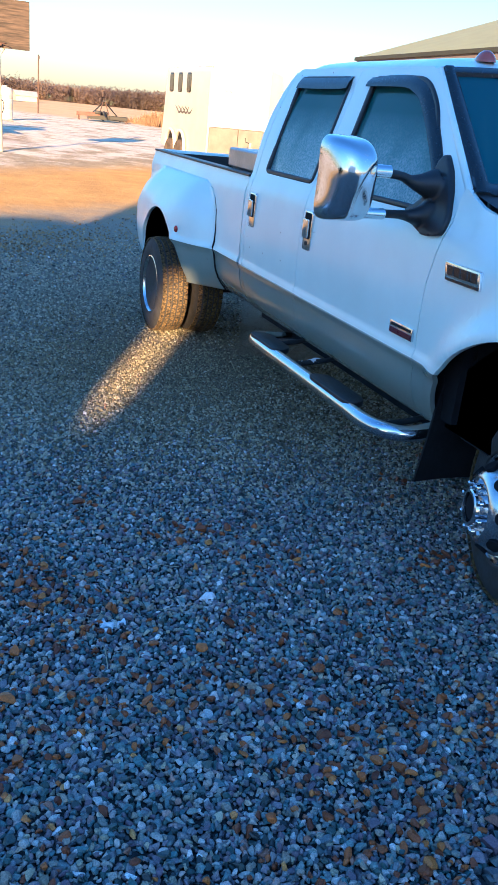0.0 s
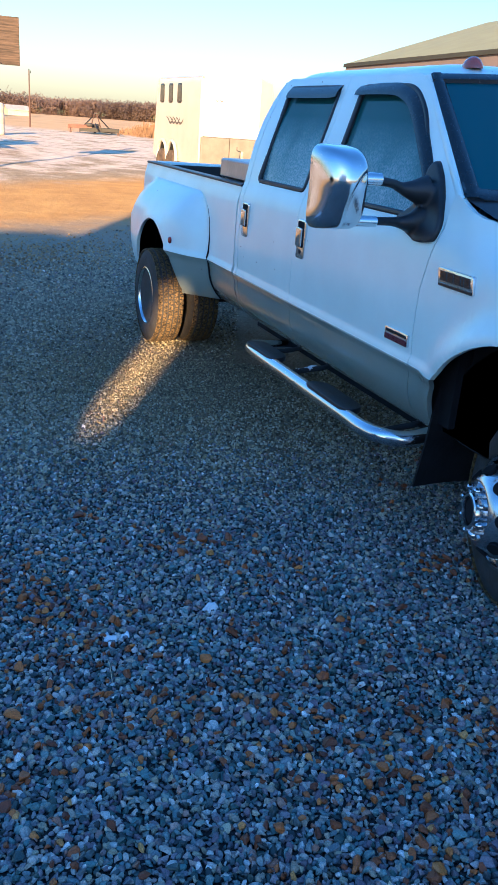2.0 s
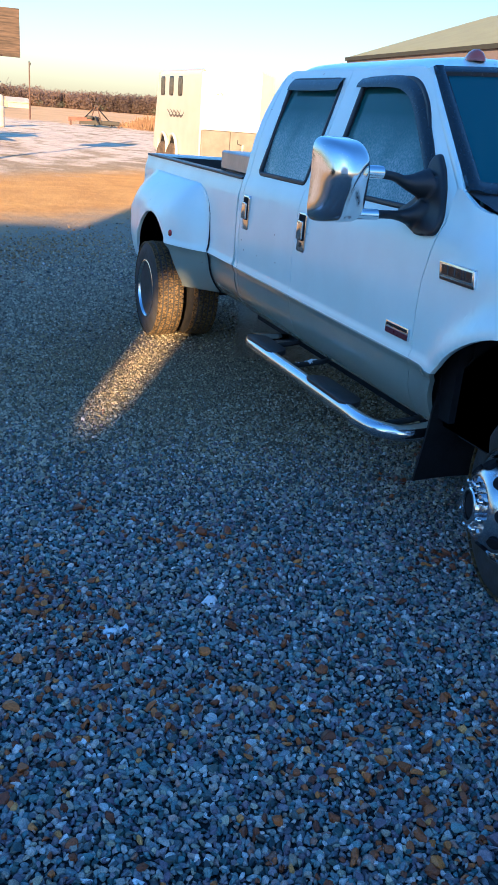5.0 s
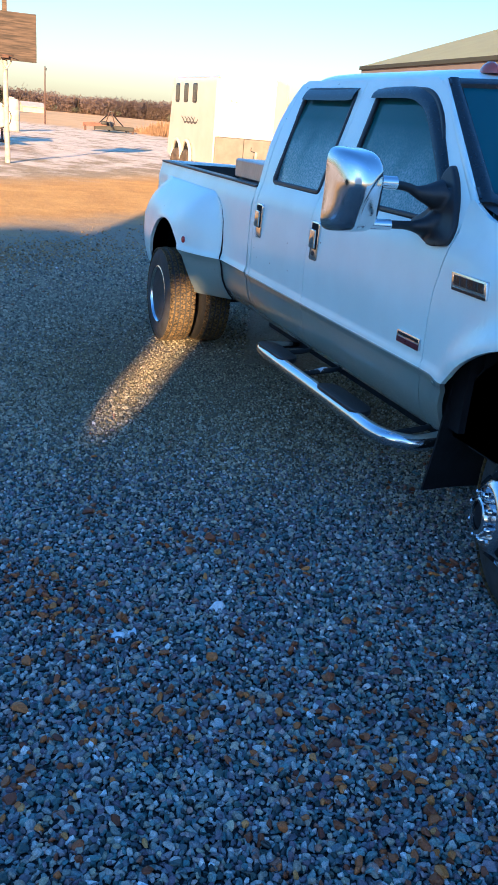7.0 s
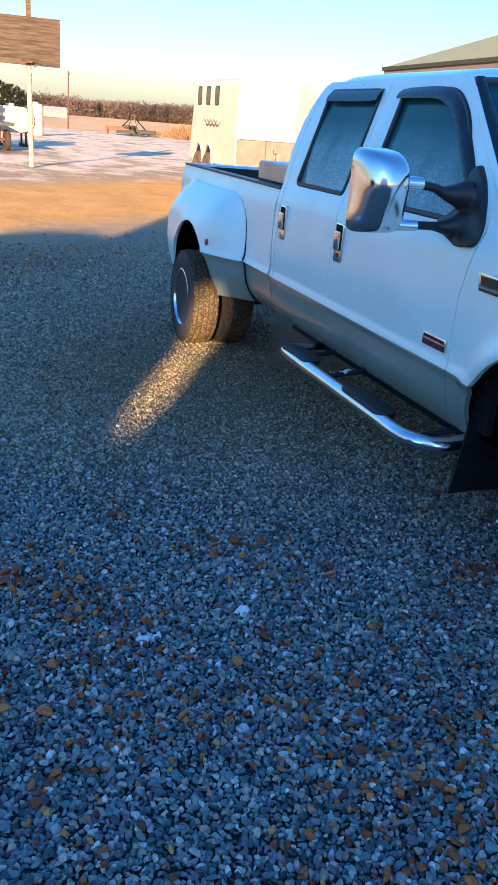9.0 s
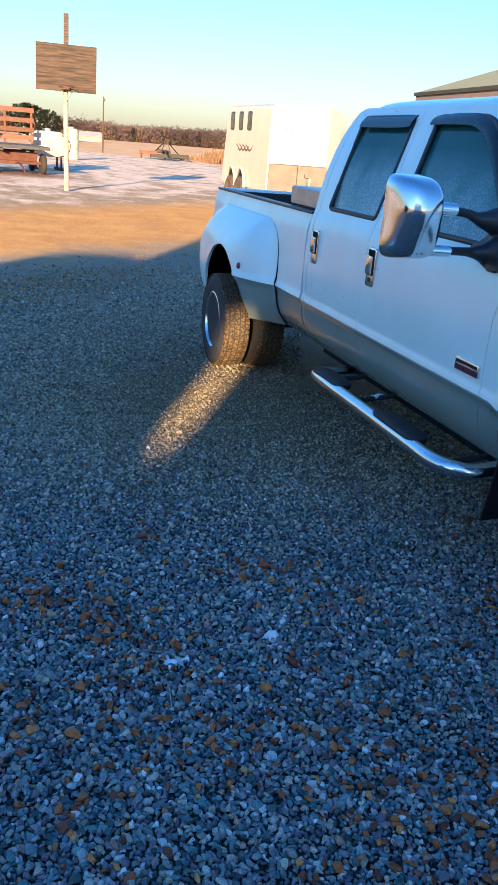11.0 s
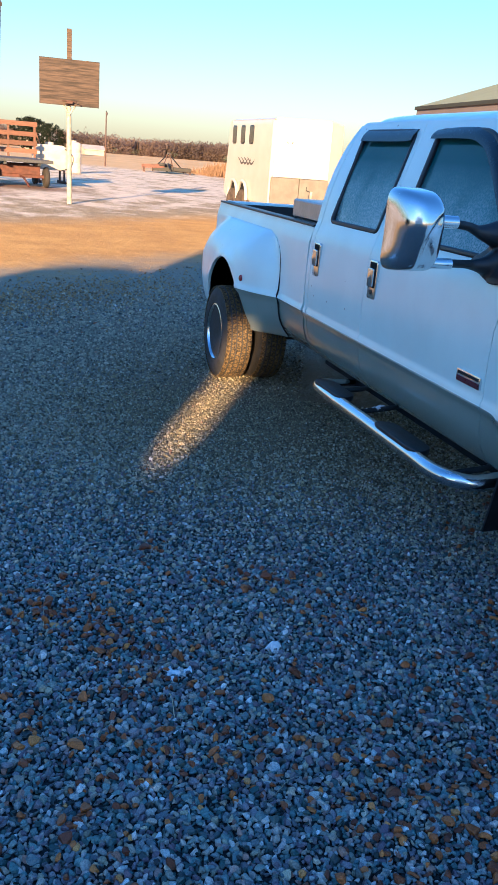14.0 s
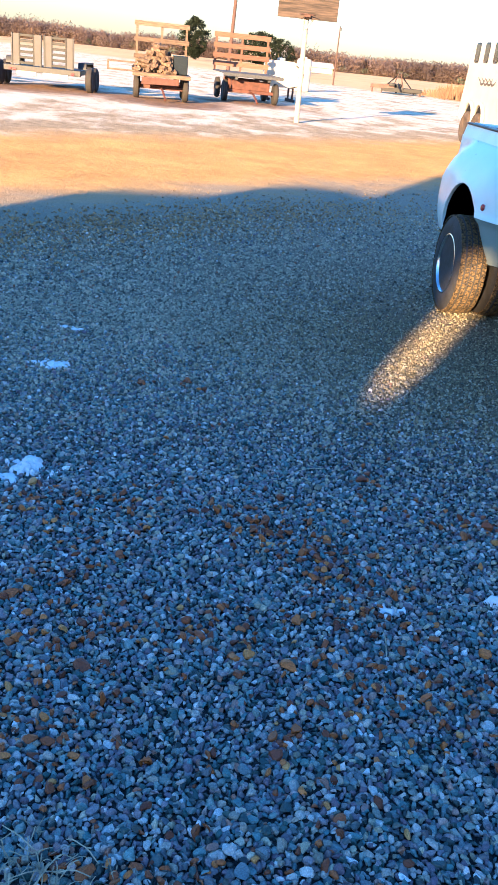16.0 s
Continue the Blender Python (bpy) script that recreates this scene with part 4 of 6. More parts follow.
front_edge = [(3.568, z) for z in span_(0.54, 1.0, 10)] + [(3.586, 1.13), (3.625, 1.205), (3.66, 1.245)]
part("panel_gap", tube([(flare_x(y, z) + 0.006, y, z) for y, z in front_edge], [0.0065] * 11 + [0.0055, 0.004, 0.002], 6), VOID, flare)
lamp = lathe([(0, 0.026), (0.010, 0.026), (0.018, 0.018), (0.021, 0)], 16, "X")
lamp.transform(Matrix.Translation((flare_x(3.945, 0.93) + 0.004, 3.945, 0.93)) @ Matrix.Rotation(math.pi, 4, "Z"))
part("side_marker_lamp", lamp, REDLENS, flare, "round red side marker lamp")
# wheel wells and underside
part("rear_wheel_well", prism([(4.40 + 0.60 * math.cos(radians(a)), 0.48 + 0.60 * math.sin(radians(a))) for a in span_(180, 0, 16)], "x", 0.34, 0.50), VOID, truck)
for behind, floor_z in ((True, 0.62), (False, 0.88)):
    lip_bm = lathe([(-0.185 if behind else -0.145, 0.572), (0.0, 0.590), (0.0, 0.600), (-0.185 if behind else -0.145, 0.584)], 48, "X", (0, 4.40, 0.48))
    for co, no in (((0, 0, floor_z), (0, 0, -1)), ((0, 4.40, 0), (0, -1 if behind else 1, 0))):
        bmesh.ops.bisect_plane(lip_bm, geom=lip_bm.verts[:] + lip_bm.edges[:] + lip_bm.faces[:], plane_co=co, plane_no=no, clear_outer=True)
    part("wheel_well_lip", lip_bm, VOID, truck)
rw = lathe([(-0.03, 0.60), (0.45, 0.60), (0.45, 0.615), (-0.03, 0.615)], 36, "X", (0, 4.40, 0.50))
bmesh.ops.bisect_plane(rw, geom=rw.verts[:] + rw.edges[:] + rw.faces[:], plane_co=(0, 0, 0.62), plane_no=(0, 0, -1), clear_outer=True)
part("rear_well_roof", rw, VOID, truck)
well = lathe([(0.135, 0.70), (0.55, 0.70), (0.55, 0.10), (0.56, 0.10), (0.56, 0.71), (0.135, 0.71)], 40, "X", (0, -0.10, 0.43))
bmesh.ops.bisect_plane(well, geom=well.verts[:] + well.edges[:] + well.faces[:], plane_co=(0, 0, 0.56), plane_no=(0, 0, -1), clear_outer=True)
part("front_wheel_well", well, VOID, truck, "black inner wheel housing")
part("frame_rail", box(0.46, 0.56, -0.8, 5.4, 0.50, 0.68), VOID, truck)
part("frame_rail", box(1.44, 1.54, -0.8, 5.4, 0.50, 0.68), VOID, truck)
part("rear_axle", rod((0.2, 4.42, 0.40), (1.8, 4.42, 0.40), 0.07), VOID, truck)
part("front_axle", rod((0.2, 0, 0.42), (1.8, 0, 0.42), 0.06), VOID, truck)
for x0 in (0.20, 1.78):
    part("inner_sill", box(x0, x0 + 0.02, 0.72, 2.98, 0.47, 0.60, 0.004), VOID, truck, "black inner sill flange")
part("fuel_tank", box(0.60, 1.30, 2.6, 4.0, 0.42, 0.62, 0.04), VOID, truck)
part("exhaust_pipe", tube(smooth_path([(0.62, 1.5, 0.48), (0.62, 3.4, 0.50), (0.50, 4.0, 0.62), (0.42, 4.7, 0.62), (0.12, 5.05, 0.50)]), 0.05), RUST, truck)

# mudflap behind the front wheel
flap = grid(span_(0.0, 0.44, 8), span_(0, 1, 10), lambda x, v: Vector((x + 0.098 * v, 0.515 + 0.05 * v - 0.008 * math.sin(v * 3) + 0.012 * math.sin(x * 9), 0.30 + 0.50 * v)))
made = bmesh.ops.extrude_face_region(flap, geom=flap.faces[:])["geom"]
bmesh.ops.translate(flap, verts=[g for g in made if isinstance(g, bmesh.types.BMVert)], vec=(0, 0.012, 0))
part("mudflap", flap, FLAP, truck, "black rubber mudflap")


# ---- wheels
def tyre(parent, x_out, width, y, r=0.402, rim_r=0.225):
    w = width
    s = 1
    prof = [(0.02, rim_r), (0.0, rim_r + 0.02), (-0.004, rim_r + 0.08), (0.006, r - 0.06), (0.022, r - 0.022), (0.05, r - 0.010), (w / 2, r - 0.008), (w - 0.05, r - 0.010), (w - 0.022, r - 0.022), (w - 0.006, r - 0.06), (w, rim_r + 0.08), (w - 0.004, rim_r + 0.02), (w - 0.02, rim_r)]
    bm = lathe([(x_out + s * a, q) for a, q in prof], 64, "X", (0, y, r))
    ty = part("tyre", bm, RUBBER, parent, "dusty black tyre", 30)
    tread = bmesh.new()
    n = 58
    for row, (a, b) in enumerate(((0.010, 0.046), (0.054, 0.088), (0.096, 0.136), (0.144, 0.178), (0.186, 0.224))):
        for k in range(n):
            th = 2 * math.pi * (k + 0.5 * (row % 2)) / n
            b_ = bmesh.new()
            half = math.pi * r / n * 0.86
            bmesh.ops.create_cube(b_, size=1, matrix=Matrix.Diagonal((b - a, half * 2, 0.011, 1)))
            for v in b_.verts:
                v.co.y += 0.25 * (v.co.x) * (1 if row % 2 else -1)
                if v.co.z > 0:
                    v.co.x *= 0.9
                    v.co.y *= 0.9
            drop = 0.007 if row in (0, 4) else 0.0
            b_.transform(Matrix.Translation((x_out + (a + b) / 2 * width / 0.235, y, r)) @ Matrix.Rotation(th, 4, "X") @ Matrix.Translation((0, 0, r - 0.011 - drop)))
            merge(tread, b_)
    part("tread", tread, GOLDTREAD, ty, "dusty tread blocks with the sun's gold in their flecks", 0)
    return ty


def rim_rear(parent, x, y, z=0.402):
    """A deep-dished polished rim with a ring of hand holes."""
    bm = lathe([(x + 0.028, 0.243), (x + 0.004, 0.243), (x + 0.0, 0.232), (x + 0.012, 0.222), (x + 0.05, 0.215), (x + 0.12, 0.205), (x + 0.15, 0.185), (x + 0.158, 0.13), (x + 0.150, 0.085), (x + 0.06, 0.075), (x + 0.05, 0.06), (x + 0.05, 0.0)], 48, "X", (0, y, z))
    r = part("rim", bm, ALLOY, parent, "polished deep-dish rim")
    for k in range(8):
        a = 2 * math.pi * (k + 0.5) / 8
        part("hand_hole", rod((x + 0.140, y + 0.165 * math.cos(a), z + 0.165 * math.sin(a)), (x + 0.165, y + 0.165 * math.cos(a), z + 0.165 * math.sin(a)), 0.024, n=14), VOID, r)
        part("lug_nut", rod((x + 0.11, y + 0.105 * math.cos(a + 0.39), z + 0.105 * math.sin(a + 0.39)), (x + 0.16, y + 0.105 * math.cos(a + 0.39), z + 0.105 * math.sin(a + 0.39)), 0.013, n=6), CHROME, r)
    return r


def rim_front(parent, x, y, z=0.402):
    """The front rim bulges outwards: its centre, hub ring and studs stand proud of the tyre."""
    bm = lathe([(x + 0.03, 0.243), (x + 0.006, 0.243), (x + 0.002, 0.232), (x + 0.015, 0.222), (x + 0.03, 0.21), (x - 0.02, 0.195), (x - 0.075, 0.155), (x - 0.092, 0.135), (x - 0.094, 0.125), (x - 0.085, 0.115), (x - 0.085, 0.078)], 56, "X", (0, y, z))
    r = part("rim", bm, ALLOY, parent, "polished bulging front rim")
    part("hub", lathe([(x - 0.085, 0.079), (x - 0.125, 0.078), (x - 0.13, 0.072), (x - 0.13, 0.062), (x - 0.10, 0.058), (x - 0.10, 0.0)], 36, "X", (0, y, z)), CHROME, r, "chrome hub ring")
    part("hub_cap", lathe([(x - 0.10, 0.058), (x - 0.118, 0.054), (x - 0.122, 0.04), (x - 0.122, 0.0)], 30, "X", (0, y, z)), VOID, r, "black hub centre")
    for k in range(8):
        a = 2 * math.pi * (k + 0.25) / 8
        c, s = math.cos(a), math.sin(a)
        part("lug_nut", merge(rod((x - 0.08, y + 0.100 * c, z + 0.100 * s), (x - 0.108, y + 0.100 * c, z + 0.100 * s), 0.0165, n=6), lathe([(x - 0.108, 0.013), (x - 0.122, 0.012), (x - 0.128, 0.006), (x - 0.129, 0)], 12, "X", (0, y + 0.100 * c, z + 0.100 * s))), CHROME, r)
        hole = lathe([(0, 0.030), (0.012, 0.026), (0.012, 0.0)], 20, "X")
        cc, ss = math.cos(a + 0.39), math.sin(a + 0.39)
        hole.transform(Matrix.Translation((x - 0.052, y + 0.176 * cc, z + 0.176 * ss)) @ Vector((-0.62, 0.78 * cc, 0.78 * ss)).to_track_quat("X", "Z").to_matrix().to_4x4() @ Matrix.Rotation(math.pi, 4, "Z") @ Matrix.Translation((-0.006, 0, 0)))
        part("hand_hole", hole, VOID, r)
    return r


def wheel(x_out, y, kind, label, steer=0.0):
    w = new("wheel")
    w.parent = truck
    piv = Matrix.Translation((x_out + 0.12 - 1.0, y - 2.2, 0))
    w.matrix_basis = piv @ Matrix.Rotation(radians(steer), 4, "Z") @ piv.inverted()
    w["label"] = label
    tyre(w, x_out, 0.235, y)
    if kind == "front":
        rim_front(w, x_out, y)
    elif kind == "outer":
        rim_rear(w, x_out, y)
    return w


wheel(0.075, -0.02, "front", "front wheel with a polished bulging rim", -17)
wheel(-0.262, 4.385, "outer", "outer rear wheel with a deep rim")
wheel(0.045, 4.385, "inner", "inner rear wheel")
wheel(1.73, -0.03, "inner", "far front wheel", -17)
wheel(2.02, 4.42, "inner", "far outer rear wheel")
wheel(1.72, 4.42, "inner", "far inner rear wheel")

# ---- step bar
sx, sz = -0.13, 0.495
bar_pts = smooth_path([(0.22, 2.40, 0.47), (0.04, 2.40, 0.475), (-0.09, 2.34, sz), (sx, 2.20, sz), (sx, 1.6, sz), (sx, 1.05, sz), (sx, 0.82, sz), (-0.09, 0.70, sz), (0.02, 0.645, 0.49), (0.20, 0.63, 0.52)], 6)
bar = part("step_bar", tube(bar_pts, 0.040, 18), CHROME, truck, "chrome tubular side step bar", 60)
for y0, y1 in ((1.92, 2.30), (0.98, 1.42)):
    pad = prism(rounded([(sx - 0.030, y0), (sx + 0.02, y0 - 0.03), (sx + 0.10, y0 + 0.02), (sx + 0.10, y1 - 0.02), (sx + 0.02, y1 + 0.03), (sx - 0.030, y1)], 0.05), "z", sz + 0.012, sz + 0.043, 0.004)
    part("step_pad", pad, BLACK, bar, "black plastic step pad")
for y in (0.75, 1.74, 2.15):
    part("bracket", tube([(sx + 0.02, y, sz), (0.10, y, sz + 0.02), (0.45, y, 0.58)], 0.016, 8), BLACK, bar)

# ---- door handles, badges, mirror
def handle(door, y, z, key=True):
    x = body_x(y, z)
    bez = part("door_handle", prism(rounded([(y - 0.052, z - 0.115), (y + 0.052, z - 0.115), (y + 0.052, z + 0.105), (y - 0.052, z + 0.105)], 0.018), "x", x - 0.012, x + 0.01, 0.004), CHROME, door, "chrome pull handle in a bezel")
    part("recess", prism(rounded([(y - 0.040, z - 0.05), (y + 0.040, z - 0.05), (y + 0.040, z + 0.095), (y - 0.040, z + 0.095)], 0.012), "x", x - 0.0145, x - 0.008), VOID, bez)
    part("lever", prism(rounded([(y - 0.032, z - 0.045), (y + 0.034, z - 0.045), (y + 0.034, z + 0.062), (y - 0.032, z + 0.062)], 0.010), "x", x - 0.030, x - 0.013, 0.004), CHROME, bez)
    if key:
        part("keyhole", rod((x - 0.016, y, z - 0.075), (x - 0.011, y, z - 0.075), 0.013, n=14), BLACK, bez)


handle(door_f, 1.955, 1.235)
handle(door_r, 2.84, 1.235, False)
# badges: plain bars and plates, no lettering
badge = part("badge", prism(rounded([(0.305, 1.240), (0.555, 1.240), (0.572, 1.318), (0.322, 1.318)], 0.008, 2), "x", body_x(0.44, 1.29) - 0.014, body_x(0.44, 1.29) + 0.03, 0.003), CHROME, wing, "chrome model badge plate")
for y, w in ((0.330, 0.034), (0.374, 0.012), (0.396, 0.040), (0.446, 0.040), (0.496, 0.042)):
    bx = body_x(0.44, 1.29)
    part("badge_bar", prism([(y, 1.266), (y + w, 1.266), (y + w + 0.008, 1.306), (y + 0.008, 1.306)], "x", bx - 0.0185, bx - 0.013), SATIN, badge)
part("badge_strip", prism([(0.312, 1.244), (0.548, 1.244), (0.550, 1.254), (0.314, 1.254)], "x", body_x(0.44, 1.29) - 0.017, body_x(0.44, 1.29) - 0.012), SATIN, badge)
badge2 = part("badge", prism(rounded([(0.72, 0.915), (0.925, 0.915), (0.925, 0.975), (0.72, 0.975)], 0.006, 2), "x", body_x(0.8, 0.95) - 0.010, body_x(0.8, 0.95) + 0.006, 0.002), CHROME, door_f, "small chrome and red badge")
part("badge_bar", prism([(0.728, 0.919), (0.917, 0.919), (0.917, 0.944), (0.728, 0.944)], "x", body_x(0.8, 0.95) - 0.0125, body_x(0.8, 0.95) - 0.009), BADGERED, badge2)
part("badge_bar", prism([(0.735, 0.953), (0.912, 0.953), (0.912, 0.967), (0.735, 0.967)], "x", body_x(0.8, 0.95) - 0.0125, body_x(0.8, 0.95) - 0.009), SATIN, badge2)


def side_mirror():
    """A telescoping tow mirror: sail base, two arms, a tall head with a chrome cap."""
    bm = prism(rounded([(0.665, 1.405), (0.80, 1.385), (1.00, 1.445), (1.03, 1.475), (0.95, 1.52), (0.915, 1.56), (0.95, 1.625), (0.935, 1.67), (0.925, 1.72), (0.888, 1.742), (0.80, 1.672), (0.73, 1.59), (0.665, 1.48)], 0.03), "x", -0.024, 0.03)
    for v in bm.verts:
        v.co.x += body_x(v.co.y, v.co.z)
    for path, radii in (([(0.07, 0.87, 1.60), (0.0, 0.875, 1.603), (-0.06, 0.872, 1.612), (-0.12, 0.86, 1.63), (-0.30, 0.82, 1.645)], (0.078, 0.044, 0.025, 0.021, 0.020)),
                        ([(0.05, 0.85, 1.47), (0.0, 0.86, 1.463), (-0.06, 0.862, 1.463), (-0.12, 0.85, 1.467), (-0.30, 0.82, 1.470)], (0.076, 0.042, 0.024, 0.020, 0.019))):
        pts = smooth_path(path, 4)
        merge(bm, tube(pts, [float(np.interp(k / 4, range(5), radii)) for k in range(len(pts))], 16))
    base = part("side_mirror", bm, BLACK, door_f, "large towing mirror on twin black arms", 180)
    blend = base.modifiers.new("blend", "REMESH")
    blend.mode, blend.voxel_size, blend.use_smooth_shade = "VOXEL", 0.007, True
    soft_edge = base.modifiers.new("soft_edge", "SMOOTH")
    soft_edge.factor, soft_edge.iterations = 0.5, 10
    head = bmesh.new()
    # the head: a rounded, bulging shell, flat towards the rear
    nu, nv = 40, 40
    x0, x1, z0, z1 = -0.520, -0.295, 1.425, 1.775

    def hp(u, v):
        a, b = 2 * u - 1, 2 * v - 1
        e = max(abs(a), abs(b), 1e-6)
        n = (abs(a) ** 5 + abs(b) ** 5) ** 0.2
        k = e / n if n > 0 else 1
        cx, cz = a * k, b * k
        s = min(1.0, (abs(cx) ** 5 + abs(cz) ** 5) ** 0.2)
        bulge = (1 - s ** 7) ** 0.5 * (0.165 - (0.07 if cx < 0 else 0.015) * cx * cx - 0.05 * max(0.0, cz) ** 2 - 0.045 * max(0.0, 0.25 - cz) ** 1.3)
        x = (x0 + x1) / 2 + cx * (x1 - x0) / 2 + 0.012 * (1 - cz ** 2) + 0.022 * max(0.0, -cz) * max(0.0, cx)
        step = ease(math.hypot((cx - 1.0) * 0.9, (cz + 0.45) * 0.95), 0.86, 0.98)
        bulge -= 0.014 * (1 - step) * (1 - s ** 6)
        return Vector((x, 0.86 - bulge, (z0 + z1) / 2 + cz * (z1 - z0) / 2))
    head = grid(span_(0, 1, nu), span_(0, 1, nv), hp)
    rim = [e for e in head.edges if e.is_boundary]
    made = bmesh.ops.extrude_edge_only(head, edges=rim)["geom"]
    bmesh.ops.translate(head, verts=[g for g in made if isinstance(g, bmesh.types.BMVert)], vec=(0, 0.022, 0))
    hd = part("mirror_head", head, CHROME, base, "chrome mirror housing with a stepped ridge", 60)
    part("mirror_glass", box(x0 + 0.07, x1 - 0.03, 0.862, 0.866, z0 + 0.04, z1 - 0.04), MIRROR, hd)
    for z in (1.645, 1.468):
        part("clamp", rod((-0.33, 0.82, z), (-0.20, 0.82, z), 0.029 if z > 1.5 else 0.024, n=18), CHROME, hd)
    return base


side_mirror()

# toolbox across the bed
toolbox = thing("toolbox", pose(1.0, 3.40, 0.88), "diamond-plate aluminium toolbox across the truck bed", "toolbox")
part("body", box(-0.86, 0.86, -0.30, 0.30, 0.0, 0.56, 0.01), ALU, toolbox)
part("lid", box(-0.885, 0.885, -0.32, 0.32, 0.565, 0.70, 0.012), ALU, toolbox, "diamond-plate lid")
for x in (-0.6, 0.6):
    part("latch", box(x - 0.05, x + 0.05, 0.32, 0.335, 0.58, 0.64, 0.004), CHROME, toolbox)
# ---------------------------------------------------------------- beyond the yard
def farm_tyre(parent, name, x, y, r, w, label="old ribbed farm tyre", hub=True, material=None, rubber=None):
    bm = lathe([(-w / 2 + 0.02, r * 0.52), (-w / 2, r * 0.6), (-w / 2, r * 0.84), (-w * 0.36, r * 0.97), (-w * 0.2, r), (w * 0.2, r), (w * 0.36, r * 0.97), (w / 2, r * 0.84), (w / 2, r * 0.6), (w / 2 - 0.02, r * 0.52)], 28, "X", (x, y, r))
    ty = part(name, bm, rubber or DARKTYRE, parent, label, 40)
    if hub:
        part("rim", lathe([(-w / 2 + 0.03, r * 0.53), (-w * 0.1, r * 0.45), (-w * 0.1, 0.06), (-w * 0.3, 0.05), (-w * 0.3, 0)], 20, "X", (x, y, r)), material or RUST, ty)
        part("rim", lathe([(w / 2 - 0.03, r * 0.53), (w * 0.1, r * 0.45), (w * 0.1, 0.06), (w * 0.3, 0.05), (w * 0.3, 0)], 20, "X", (x, y, r)), material or RUST, ty)
    return ty


def hoop():
    """A home-made basketball goal: plank backboard on a painted post."""
    g = thing("basketball_hoop", pose(0.57, 26.1, 0, 0, 0, -5), "home-made basketball goal with plank backboard on cream post", "basketball hoop")
    part("post", rod((0.02, 0, 0), (-0.02, 0.10, 3.25), 0.085, 0.075, 14), CREAM, g, "cream-painted round post")
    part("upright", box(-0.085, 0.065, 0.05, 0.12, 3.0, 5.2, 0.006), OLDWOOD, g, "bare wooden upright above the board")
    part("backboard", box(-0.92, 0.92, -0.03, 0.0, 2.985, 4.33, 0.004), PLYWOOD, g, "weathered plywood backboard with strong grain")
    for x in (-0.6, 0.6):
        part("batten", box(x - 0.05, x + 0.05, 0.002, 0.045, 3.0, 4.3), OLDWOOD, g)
    for s in (-1, 1):
        part("brace", rod((0.0, 0.0, 2.72), (s * 0.22, 0.03, 3.05), 0.028, n=8), CREAM, g)
    rim = part("rim", tube([(0.0 + 0.23 * math.cos(a), -0.40 + 0.23 * math.sin(a), 3.10) for a in span_(0, 2 * math.pi, 28)], 0.012, 8, close=False), RUST, g, "bent rusty hoop without a net")
    part("rim_bracket", box(-0.10, 0.10, -0.19, -0.06, 3.04, 3.12, 0.005), RUST, rim)
    b = thing("plastic_barrel", pose(3.97, 58.3, 0), "tall pale plastic tank standing upright on the snow", "tank")
    part("drum", lathe([(0.0, 0.47), (0.04, 0.50), (0.62, 0.51), (0.66, 0.49), (0.70, 0.51), (1.28, 0.51), (1.32, 0.49), (1.36, 0.51), (1.86, 0.50), (1.98, 0.42), (2.02, 0.18)], 32, "Z"), TANK, b)
    part("lid", lathe([(2.02, 0.18), (2.10, 0.18), (2.11, 0.0)], 20, "Z"), TANK, b)


hoop()


